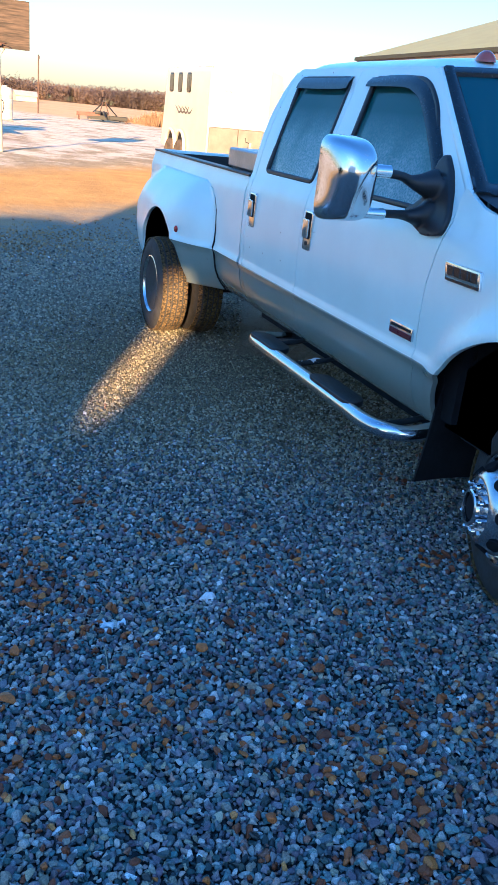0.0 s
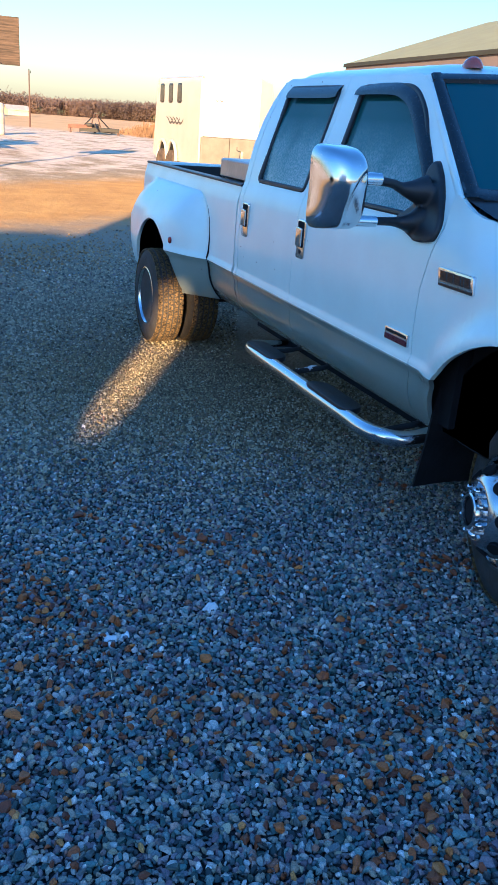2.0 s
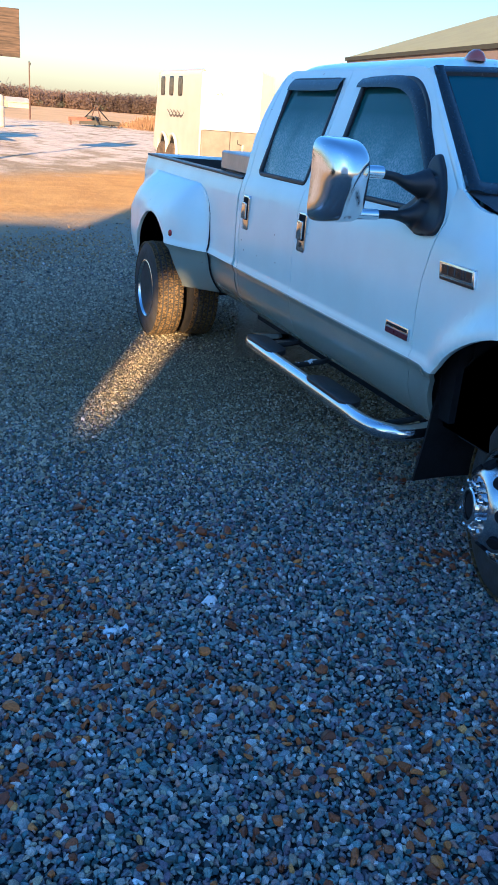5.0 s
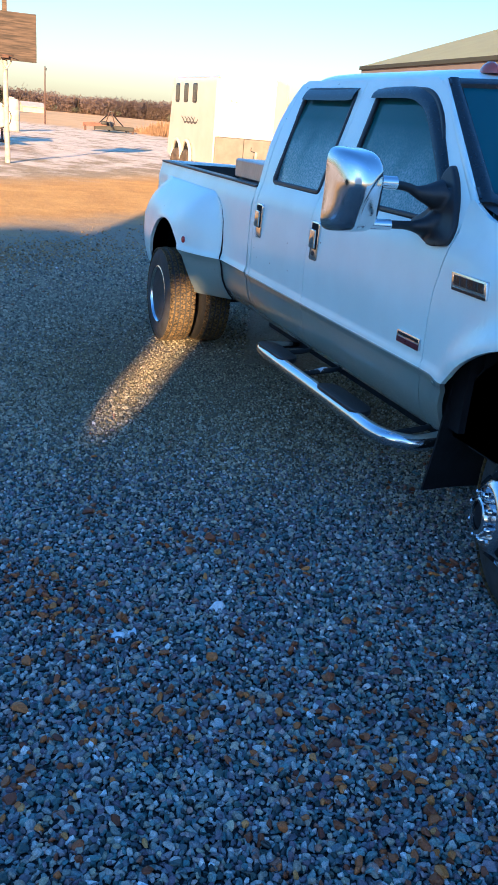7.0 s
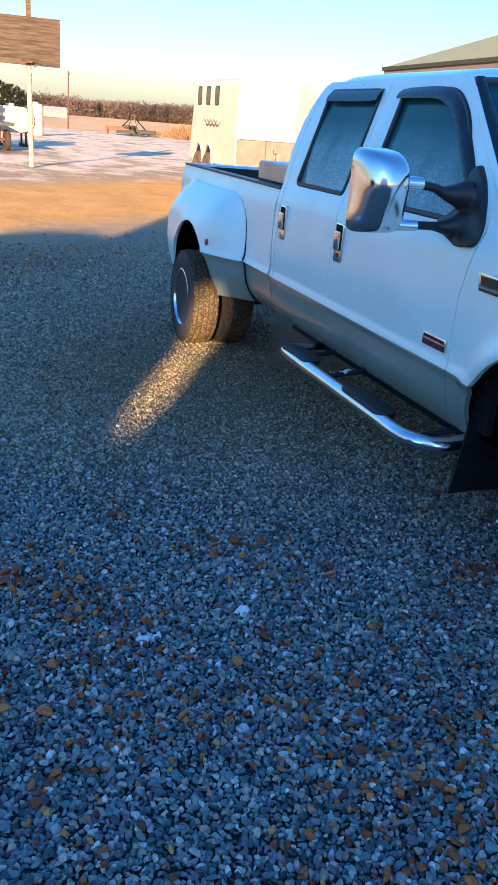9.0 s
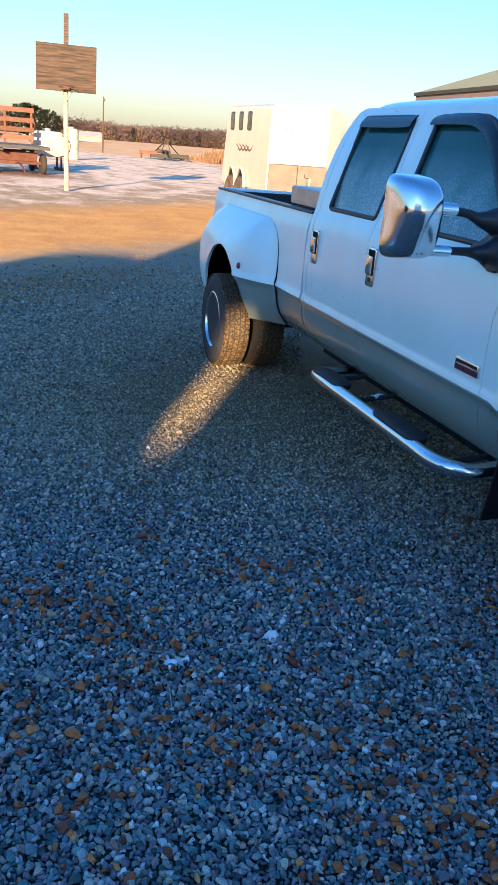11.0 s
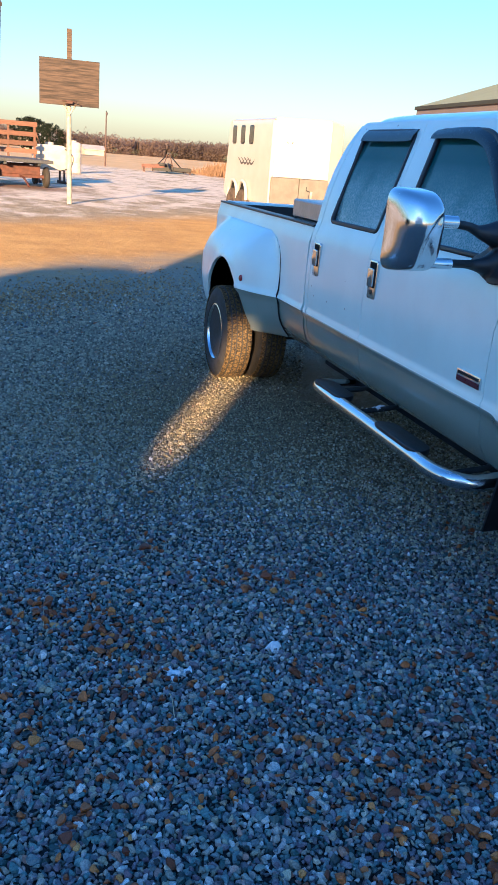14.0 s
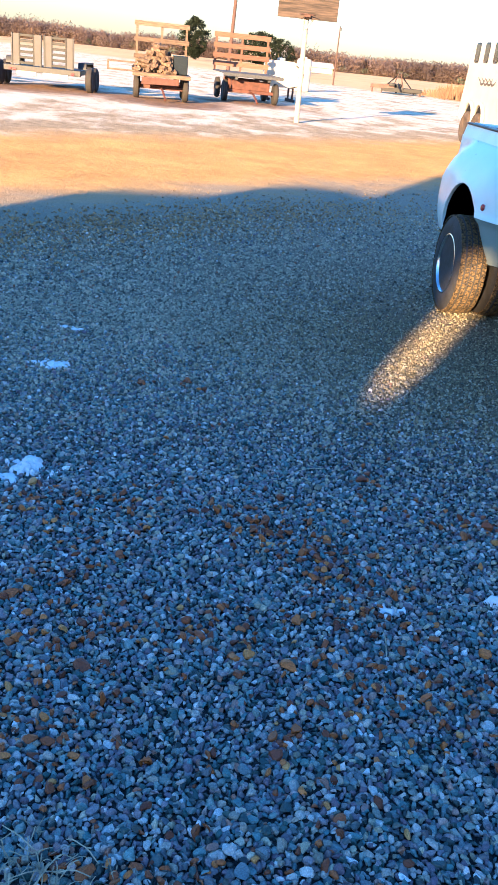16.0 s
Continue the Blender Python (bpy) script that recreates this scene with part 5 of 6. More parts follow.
def horse_trailer():
    """A bumper-pull horse trailer: side windows towards the drive, tan stone guard low on its front."""
    # local: -x side with windows, front towards -y
    g = thing("horse_trailer", pose(5.80, 21.3, 0, 0, 0, 2.5), "ivory horse trailer with three dark side windows", "horse trailer")
    L, W, z0, z1 = 3.7, 1.86, 0.62, 3.02
    sec = rounded([(0, z0), (W, z0), (W, z1), (0, z1)], [0.03, 0.03, 0.20, 0.20], 6)
    part("body", prism(sec, "y", 0.02, L), TRAILERW, g, "ivory riveted body")
    # side wall slopes back at the tail
    part("tail", prism([(L, z0), (L + 0.55, z0 + 0.1), (L + 0.18, z1 - 0.12), (L, z1 - 0.05)], "x", 0.02, W - 0.02, 0.0), TRAILERW, g)
    part("front_skin", prism(rounded([(0.10, z0 + 0.79), (W - 0.02, z0 + 0.79), (W - 0.02, z1 + 0.04), (0.10, z1 - 0.02)], [0.01, 0.01, 0.12, 0.08]), "y", -0.05, 0.02, 0.01), TRAILERF, g, "white front skin")
    part("front_bow", prism(rounded([(W - 0.02, z0 + 0.02), (W + 0.38, z0 + 0.02), (W + 0.38, z1 - 0.06), (W - 0.02, z1 + 0.03)], [0.01, 0.05, 0.06, 0.01]), "y", 0.02, 0.6, 0.01), TRAILERC, g, "shaded ivory corner panel")
    part("stone_guard", box(0.05, 0.93, -0.06, 0.02, z0 + 0.02, z0 + 0.78, 0.012), TAN, g, "tan stone guard panel")
    part("stone_guard", box(0.95, W, -0.06, 0.02, z0 + 0.02, z0 + 0.78, 0.012), TAN, g, "tan stone guard panel")
    part("trim", box(-0.01, W + 0.01, -0.075, 0.0, z0 - 0.05, z0 + 0.01, 0.006), CREAM, g)
    part("roof_rail", tube([(0.06, -0.03, z1 - 0.06), (0.06, L, z1 - 0.06)], 0.018, 8), CREAM, g)
    for y in (1.75, 2.55, 3.35):
        wv = part("window", prism(rounded([(y - 0.19, 2.27), (y + 0.19, 2.27), (y + 0.19, 2.82), (y - 0.19, 2.82)], 0.09), "x", -0.012, 0.01, 0.004), SATIN, g, "dark slot window with rounded corners")
        part("pane", prism(rounded([(y - 0.15, 2.31), (y + 0.15, 2.31), (y + 0.15, 2.78), (y - 0.15, 2.78)], 0.07), "x", -0.016, -0.010), DARKGLASS, wv)
    # swirled vinyl stripes
    for k in range(4):
        y = 1.35 + 0.30 * k
        pts = smooth_path([(-0.006, y, 1.84 + 0.05 * (k % 2)), (-0.006, y + 0.12, 1.74), (-0.006, y + 0.30, 1.70), (-0.006, y + 0.46, 1.80), (-0.006, y + 0.66, 1.88)], 5)
        b = tube(pts, [0.006 + 0.03 * math.sin(math.pi * i / (len(pts) - 1)) for i in range(len(pts))], 6)
        for v in b.verts:
            v.co.x = -0.004 + 0.1 * (v.co.x + 0.006)
        part("stripe", b, GRAPHIC, g, "dark curling vinyl stripe")
    for k in range(2):
        b = tube([(0.42 + 0.14 * k, -0.055, 2.42), (0.48 + 0.14 * k, -0.055, 2.35), (0.53 + 0.14 * k, -0.055, 2.41)], [0.004, 0.018, 0.004], 6)
        for v in b.verts:
            v.co.y = -0.052 + 0.1 * (v.co.y + 0.055)
        part("stripe", b, GRAPHIC, g)
    for y in (2.15, 3.05):
        farm_tyre(g, "wheel", -0.02, y, 0.46, 0.22, "dusty brown trailer tyre", True, CREAM, DUSTYTYRE)
        farm_tyre(g, "wheel", W - 0.10, y, 0.42, 0.22, "trailer tyre", True, CREAM)
        arch = tube([(-0.06, y + 0.44 * math.cos(a), 0.62 + 0.56 * math.sin(a)) for a in span_(0, math.pi, 14)], 0.05, 8)
        part("mudguard", arch, TRAILERW, g)
        part("wheel_arch", prism([(y + 0.42 * math.cos(a), 0.62 + 0.53 * math.sin(a)) for a in span_(0, math.pi, 14)], "x", -0.006, 0.02), VOID, g)
    part("drawbar", tube([(0.25, 0.0, 0.55), (0.86, -1.25, 0.52)], 0.045, 8), STEEL, g)
    part("drawbar", tube([(1.47, 0.0, 0.55), (0.86, -1.25, 0.52)], 0.045, 8), STEEL, g)
    jack = part("jack", rod((0.86, -1.15, 0.18), (0.86, -1.15, 1.10), 0.038, n=12), CREAM, g, "pale tongue jack")
    part("jack_handle", tube([(0.86, -1.15, 1.08), (0.70, -1.15, 1.12), (0.70, -1.15, 1.22)], 0.012, 8), STEEL, jack)
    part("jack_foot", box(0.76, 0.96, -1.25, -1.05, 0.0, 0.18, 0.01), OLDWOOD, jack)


horse_trailer()


def hay_wagon(name, m, label, width, length, deck_z, chassis, rack, rack_wood, deck_wood, r=0.42, rails=(0.35, 0.85, 1.35), rail_h=0.2, front_only=True, stakes=3):
    """A flat farm wagon: plank deck on sills, four wheels, a drawbar and a slatted end rack. Local: near end -y."""
    g = thing(name, m, label, "farm wagon", "farm wagons on the snow")
    w = width / 2
    n = int(length / 0.3)
    for k in range(n):
        y = -length / 2 + k * length / n
        part("deck_board", box(-w, w, y + 0.006, y + length / n - 0.006, deck_z, deck_z + 0.045, 0.004), deck_wood, g)
    for x in (-w * 0.55, w * 0.55):
        part("sill", box(x - 0.06, x + 0.06, -length / 2 + 0.05, length / 2 - 0.05, deck_z - 0.2, deck_z - 0.004, 0.008), deck_wood, g)
    part("end_beam", box(-w, w, -length / 2 - 0.05, -length / 2, deck_z - 0.09, deck_z + 0.03, 0.006), deck_wood, g)
    for y in (-length * 0.33, length * 0.33):
        ax = part("axle", box(-w * 0.8, w * 0.8, y - 0.06, y + 0.06, r - 0.05, r + 0.08, 0.01), chassis, g, "painted steel axle beam")
        part("bolster", box(-w * 0.65, w * 0.65, y - 0.08, y + 0.08, r + 0.08, deck_z - 0.2, 0.01), chassis, ax)
        for x in (-w * 0.86, w * 0.86):
            farm_tyre(g, "wheel", x, y, r, 0.22)
    part("reach_pole", tube([(0, -length * 0.33, r + 0.02), (0, length * 0.33, r + 0.02)], 0.05, 8), chassis, g)
    part("drawbar", tube(smooth_path([(0, -length * 0.33, r), (0.05, -length * 0.5, r - 0.05), (0.16, -length * 0.5 - 0.55, 0.08)]), 0.04, 8), chassis, g)
    if rack:
        yb = length / 2 - 0.06 if rack == "far" else -length / 2 + 0.06
        for k in range(stakes):
            x = -w + 0.08 + k * (2 * w - 0.16) / (stakes - 1)
            part("stake", box(x - 0.045, x + 0.045, yb + 0.004, yb + 0.08, deck_z + 0.045, deck_z + rails[-1] + rail_h * 0.6, 0.005), rack_wood, g)
        for z in rails:
            part("slat", box(-w - 0.03, w + 0.03, yb - 0.035, yb, deck_z + z, deck_z + z + rail_h, 0.006), rack_wood, g)
    return g


# flat wagon with dark deck and red running gear, rack at its far end
hay_wagon("hay_wagon", pose(-0.72, 36.6, 0, 0, 0, 6), "low flat hay wagon with red running gear and slatted end", 2.5, 4.2, 1.08, REDPAINT, "far", REDWOOD, GREYWOOD, r=0.42, rails=(0.22, 0.55, 0.95, 1.38), rail_h=0.20)
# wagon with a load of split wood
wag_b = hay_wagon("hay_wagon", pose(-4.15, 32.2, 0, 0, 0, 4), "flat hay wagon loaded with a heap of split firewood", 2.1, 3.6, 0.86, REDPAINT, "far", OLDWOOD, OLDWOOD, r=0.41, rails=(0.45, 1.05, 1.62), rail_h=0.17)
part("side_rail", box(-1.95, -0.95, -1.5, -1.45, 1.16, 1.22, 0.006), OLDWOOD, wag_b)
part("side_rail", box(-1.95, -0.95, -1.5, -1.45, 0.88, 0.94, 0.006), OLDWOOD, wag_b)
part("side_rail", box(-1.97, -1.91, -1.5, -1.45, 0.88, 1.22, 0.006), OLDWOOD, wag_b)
part("tail_board", prism([(-0.72, 0.52), (0.62, 0.56), (0.62, 0.76), (-0.72, 0.76)], "y", -1.86, -1.82), REDPAINT, wag_b, "faded orange tail board")
part("load_box", box(0.42, 0.95, -1.1, 0.4, 0.92, 1.55, 0.02), SATIN, wag_b, "dark bin on the deck")


def log_mesh(k):
    rng = random.Random(40 + k)
    n = 7
    out = [(0.085 * rng.uniform(0.75, 1.2) * math.cos(2 * math.pi * i / n), 0.085 * rng.uniform(0.7, 1.2) * math.sin(2 * math.pi * i / n)) for i in range(n)]
    return finish(prism(out, "y", -0.21, 0.21, 0.0), "log", FIREWOOD, 0)


LOGS = [log_mesh(k) for k in range(6)]
rng = random.Random(11)
for z, (xa, xb), n in ((0.98, (-0.9, 0.36), 30), (1.12, (-0.85, 0.32), 28), (1.26, (-0.72, 0.28), 24), (1.40, (-0.55, 0.24), 20), (1.54, (-0.42, 0.18), 14), (1.68, (-0.3, 0.12), 9), (1.80, (-0.2, 0.05), 4)):
    for k in range(n):
        o = new("log", LOGS[rng.randrange(6)])
        o.matrix_basis = pose(rng.uniform(xa, xb), -1.35 + rng.random() ** 1.3 * (1.9 - (z - 0.98)), z + rng.uniform(-0.02, 0.02), rng.uniform(-25, 25), rng.uniform(0, 360), rng.choice((0, 90, 60, -40)) + rng.uniform(-20, 20))
        o.parent = wag_b
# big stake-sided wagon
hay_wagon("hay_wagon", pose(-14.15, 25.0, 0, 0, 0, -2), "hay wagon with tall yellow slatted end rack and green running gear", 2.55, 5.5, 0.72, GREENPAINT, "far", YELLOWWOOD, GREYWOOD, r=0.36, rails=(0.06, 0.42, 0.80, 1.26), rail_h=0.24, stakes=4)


def utility_trailer():
    """A low steel car trailer with its two ladder ramps folded upright."""
    g = thing("utility_trailer", pose(-8.30, 30.5, 0, 0, 0, -3), "steel utility trailer with two ladder ramps folded upright", "trailer")
    part("rear_beam", box(-1.38, 1.38, -0.1, 0.05, 0.52, 0.72, 0.015), STEEL, g, "galvanised rear beam")
    part("deck", box(-1.05, 1.05, 0.05, 4.2, 0.60, 0.66), GREYWOOD, g)
    for x in (-1.1, 1.1):
        part("side_rail", box(x - 0.05, x + 0.05, 0.05, 4.3, 0.52, 0.70, 0.01), STEEL, g)
        part("fender", prism(rounded([(0.5, 0.75), (0.6, 0.98), (2.0, 0.98), (2.1, 0.75), (2.0, 0.75), (1.95, 0.93), (0.65, 0.93), (0.6, 0.75)], 0.02, 2), "x", x * 1.06, x * 1.33), STEEL, g)
        for y in (0.85, 1.7):
            farm_tyre(g, "wheel", x * 1.5, y - 0.5, 0.42, 0.24, "dark trailer tyre", True, STEEL)
    for x0 in (-1.10, 0.05):
        rp = part("ramp", box(x0, x0 + 0.05, -0.06, 0.02, 0.72, 1.76, 0.008), STEEL, g, "upright ladder ramp")
        part("ramp_side", box(x0 + 1.03, x0 + 1.08, -0.06, 0.02, 0.72, 1.76, 0.008), STEEL, rp)
        part("panel", box(x0 + 0.05, x0 + 0.27, -0.03, -0.015, 0.74, 1.74), GREYPANEL, rp)
        part("panel", box(x0 + 0.81, x0 + 1.03, -0.03, -0.015, 0.74, 1.74), GREYPANEL, rp)
        part("ramp_side", box(x0 + 0.27, x0 + 0.31, -0.05, 0.01, 0.72, 1.76, 0.006), TAR, rp)
        part("ramp_side", box(x0 + 0.77, x0 + 0.81, -0.05, 0.01, 0.72, 1.76, 0.006), TAR, rp)
        for k in range(6):
            z = 0.76 + k * 0.18
            part("rung", box(x0 + 0.31, x0 + 0.77, -0.05, 0.01, z, z + 0.085, 0.006), TAR, rp)
    part("bumper_plate", box(-0.9, -0.2, -0.16, -0.1, 0.40, 0.54, 0.01), PALEWALL, g, "pale plate")
    part("bumper_plate", box(0.05, 0.95, -0.16, -0.1, 0.38, 0.54, 0.01), DULLCHROME, g)
    for x, mt in ((-1.15, REDLENS), (-0.98, REDLENS), (1.1, REDLENS)):
        part("tail_lamp", box(x - 0.06, x + 0.06, -0.13, -0.1, 0.55, 0.62, 0.008), mt, g)
    part("tongue", tube([(0, 4.2, 0.55), (0, 5.4, 0.5)], 0.06, 8), STEEL, g)
    # bare earth under it
    

utility_trailer()


def corral_panel(m):
    g = thing("corral_panel", m, "rusty tubular livestock gate panel", "gate", "livestock panels beside the wagon")
    for k in range(6):
        z = 0.45 + k * 0.23
        part("bar", rod((0, 0, z), (2.2, 0, z), 0.021, n=8), RUST, g)
    for x in (0.0, 0.75, 1.45, 2.2):
        part("upright", rod((x, 0, 0.0 if x in (0.0, 2.2) else 0.45), (x, 0, 1.62), 0.024, n=8), RUST, g)


corral_panel(pose(-16.6, 36.6, 0, 0, 0, 24))
corral_panel(pose(-16.3, 35.6, 0, 0, 0, 55))
corral_panel(pose(-19.0, 34.2, 0, 0, 0, 14))


def pole(x, y, h, r, lean, label):
    g = thing("utility_pole", pose(x, y, 0, 0, lean, 0), label, "utility pole", "wooden poles")
    part("shaft", rod((0, 0, 0), (0, 0, h), r, r * 0.68, 12), POLEWOOD, g)
    part("pole_cap", lathe([(h, r * 0.7), (h + 0.05, r * 0.6), (h + 0.12, 0)], 12, "Z"), STEEL, g)
    part("insulator", rod((0.12, 0, h - 0.3), (0.12, 0, h - 0.05), 0.04, n=8), STEEL, g)


pole(-1.15, 57.5, 10.0, 0.13, 2.2, "tall brown wooden pole standing alone")
pole(10.0, 86.7, 5.2, 0.08, 0, "short grey wooden pole at the field's edge")


def implement():
    """A mower deck resting on the snow: low rusty deck, A-frame hitch, long braces and a tail wheel."""
    g = thing("farm_implement", pose(14.6, 77.6, 0, 0, 0, -10) @ Matrix.Scale(1.36, 4), "rusty rotary mower deck with an A-frame hitch", "implement")
    part("deck", prism(rounded([(-1.0, -0.55), (0.9, -0.55), (1.1, -0.2), (1.1, 0.9), (0.5, 1.3), (-0.6, 1.3), (-1.0, 0.9)], 0.08, 2), "z", 0.27, 0.34), RUST, g)
    part("side_skirt", box(-1.04, 0.94, -0.60, -0.54, 0.12, 0.40, 0.01), TAR, g, "dark steel front skirt")
    part("side_skirt", box(1.06, 1.12, -0.25, 0.95, 0.06, 0.40, 0.01), RUST, g)
    part("side_skirt", box(-1.06, -1.0, -0.55, 0.95, 0.06, 0.40, 0.01), RUST, g)
    part("toolbar", prism([(-1.80, 0.24), (-0.25, 0.36), (-0.25, 0.56), (-1.80, 0.50)], "y", -0.66, -0.50), RUSTRED, g, "slanted rusty side beam")
    part("toolbar", box(0.35, 1.55, -0.72, -0.55, 0.16, 0.42, 0.02), TAR, g, "dark steel wing of the mower")
    for x in (-1.72, 1.42):
        part("skid_foot", prism([(x, 0.0), (x + 0.16, 0.0), (x + 0.12, 0.34), (x + 0.02, 0.34)], "y", -0.66, -0.52), RUST, g)
    part("belt_cover", box(-0.62, -0.20, -0.70, -0.40, 0.42, 0.66, 0.06, seg=2), TAR, g, "black belt cover")
    part("hitch_arm", rod((-0.36, -0.4, 0.30), (-0.04, -0.3, 1.36), 0.035, n=8), RUST, g)
    part("hitch_arm", rod((0.36, -0.4, 0.30), (0.04, -0.3, 1.36), 0.035, n=8), RUST, g)
    part("hitch_brace", rod((0.0, -0.28, 1.26), (0.95, 0.95, 0.36), 0.035, n=8), TAR, g)
    part("hitch_brace", rod((0.0, -0.28, 1.26), (-0.85, 0.95, 0.36), 0.035, n=8), TAR, g)
    part("hitch_pin", rod((-0.12, -0.3, 1.28), (0.12, -0.3, 1.28), 0.05, n=10), STEEL, g)
    part("gearbox", box(-0.28, 0.26, -0.12, 0.40, 0.34, 0.62, 0.07, seg=2), TAR, g, "black gearbox")
    part("drive_shaft", rod((0.0, -0.1, 0.62), (0.1, -1.2, 0.30), 0.05, n=8), TAR, g)
    wheel = part("tail_wheel", lathe([(-0.07, 0.10), (-0.07, 0.25), (0.0, 0.28), (0.07, 0.25), (0.07, 0.10)], 18, "X", (0.0, 1.75, 0.28)), DARKTYRE, g)
    part("hub", lathe([(-0.09, 0.0), (-0.08, 0.11), (0.08, 0.11), (0.09, 0.0)], 14, "X", (0.0, 1.75, 0.28)), STEEL, wheel)
    part("wheel_arm", box(-0.14, -0.09, 1.25, 1.8, 0.26, 0.34, 0.01), RUST, g)


implement()


def tank():
    """A white plastic sprayer tank on a low frame."""
    g = thing("water_tank", pose(1.0, 40.2, 0, 0, 0, 8), "old white plastic tank on a low steel frame", "tank")
    part("shell", prism(rounded([(-0.72, 0.62), (0.72, 0.62), (0.72, 1.75), (-0.72, 1.75)], 0.3), "y", -0.6, 0.6, 0.05), TANK, g)
    part("filler_cap", lathe([(1.74, 0.2), (1.86, 0.2), (1.88, 0.0)], 18, "Z"), TANK, g)
    part("hose", tube(smooth_path([(0.6, -0.62, 1.6), (0.95, -0.7, 1.3), (0.85, -0.75, 0.8), (0.4, -0.7, 0.62)]), 0.025, 8), BLACK, g)
    part("boom", rod((-0.5, -0.3, 1.7), (-0.75, -0.3, 2.35), 0.03, n=8), YELLOWWOOD, g)
    for x in (-0.6, 0.6):
        part("skid", box(x - 0.06, x + 0.06, -0.8, 0.8, 0.0, 0.14), RUST, g)
        part("frame_leg", box(x - 0.04, x + 0.04, -0.5, -0.42, 0.14, 0.62), RUST, g)
        part("frame_leg", box(x - 0.04, x + 0.04, 0.42, 0.5, 0.14, 0.62), RUST, g)


tank()


def gabled(name, m, label, w, l, eave, ridge, wall_m, roof_m, over=0.3, door=False, windows=0, category="barn", edge_m=None):
    """A simple gabled building; the ridge runs along local x."""
    g = thing(name, m, label, category)
    hw, hl = l / 2, w / 2
    part("wall", prism([(-hl, 0), (hl, 0), (hl, eave), (0, ridge), (-hl, eave)], "x", -hw, hw), wall_m, g, smooth=0)
    for s in (-1, 1):
        d = Vector((0, s * (hl + over), eave - (ridge - eave) * over / hl)) 
        top = Vector((0, 0, ridge))
        n = Vector((0, (top - d).z * s, abs(d.y))).normalized() * 0.09
        bm = bmesh.new()
        vs = [bm.verts.new(Vector((x, p.y, p.z + 0.012)) + o) for x in (-hw - over, hw + over) for p, o in ((d, Vector()), (top, Vector()), (top, Vector((0, 0, 0.1))), (d, Vector((0, 0, 0.1))))]
        for f in ((0, 1, 2, 3), (7, 6, 5, 4), (0, 4, 5, 1), (1, 5, 6, 2), (2, 6, 7, 3), (3, 7, 4, 0)):
            bm.faces.new([vs[i] for i in f])
        rf = part("roof", bm, roof_m, g, smooth=0)
        k = 0
        x = -hw - over + 0.3
        while x < hw + over and k < 40 and l > 30:
            part("roof_rib", prism([(d.y, d.z + 0.112), (0, ridge + 0.112), (0, ridge + 0.126), (d.y, d.z + 0.126)], "x", x, x + 0.035), roof_m, rf, smooth=0)
            x += 0.9
            k += 1
        part("fascia", box(-hw - over, hw + over, d.y - 0.03 if s < 0 else d.y, d.y if s < 0 else d.y + 0.03, d.z + 0.008, d.z + 0.118), edge_m or wall_m, rf, smooth=0)
    for k in range(windows):
        x = -hw + (k + 0.5) * l / windows
        part("window", box(x - 0.5, x + 0.5, -hl - 0.02, -hl + 0.01, eave * 0.4, eave * 0.75), DARKGLASS, g)
    if door:
        part("door", box(-0.6, 0.6, -hl - 0.03, -hl + 0.01, 0.0, 2.1), BLACK, g)
    return g


# green-roofed barn beyond the truck: its eave corner at the left end
gabled("barn", pose(11.86, 24.51, 0, 0, 0, -93.5) @ Matrix.Translation((10.04, 5.24, 0)), "pinkish tan barn with an olive green metal roof", 10.4, 20.0, 3.83, 5.60, BARNWALL, GREENROOF, over=0.04, edge_m=ROOFEDGE)
gabled("house", pose(22, 196, 0, 0, 0, 8), "low pale house at the edge of the field", 3, 4.5, 1.2, 2.0, PALEWALL, GREYROOF, windows=0, category="house")
gabled("shed", pose(11.5, 217, 0, 0, 0, 20), "low pale shed with a tin roof", 6, 7, 2.6, 4.4, PALEWALL, GREYROOF, windows=0, category="shed")
gabled("house", pose(-83.5, 240, 0, 0, 0, 50), "distant house with a slate blue roof", 5, 6, 2.4, 4.6, PALEWALL, BLUEROOF, windows=2, category="house")
gabled("shed", pose(-77.5, 236, 0, 0, 0, 10), "small red shed far across the field", 3, 3.4, 2.1, 2.7, REDSHED, REDSHED, door=True, category="shed")


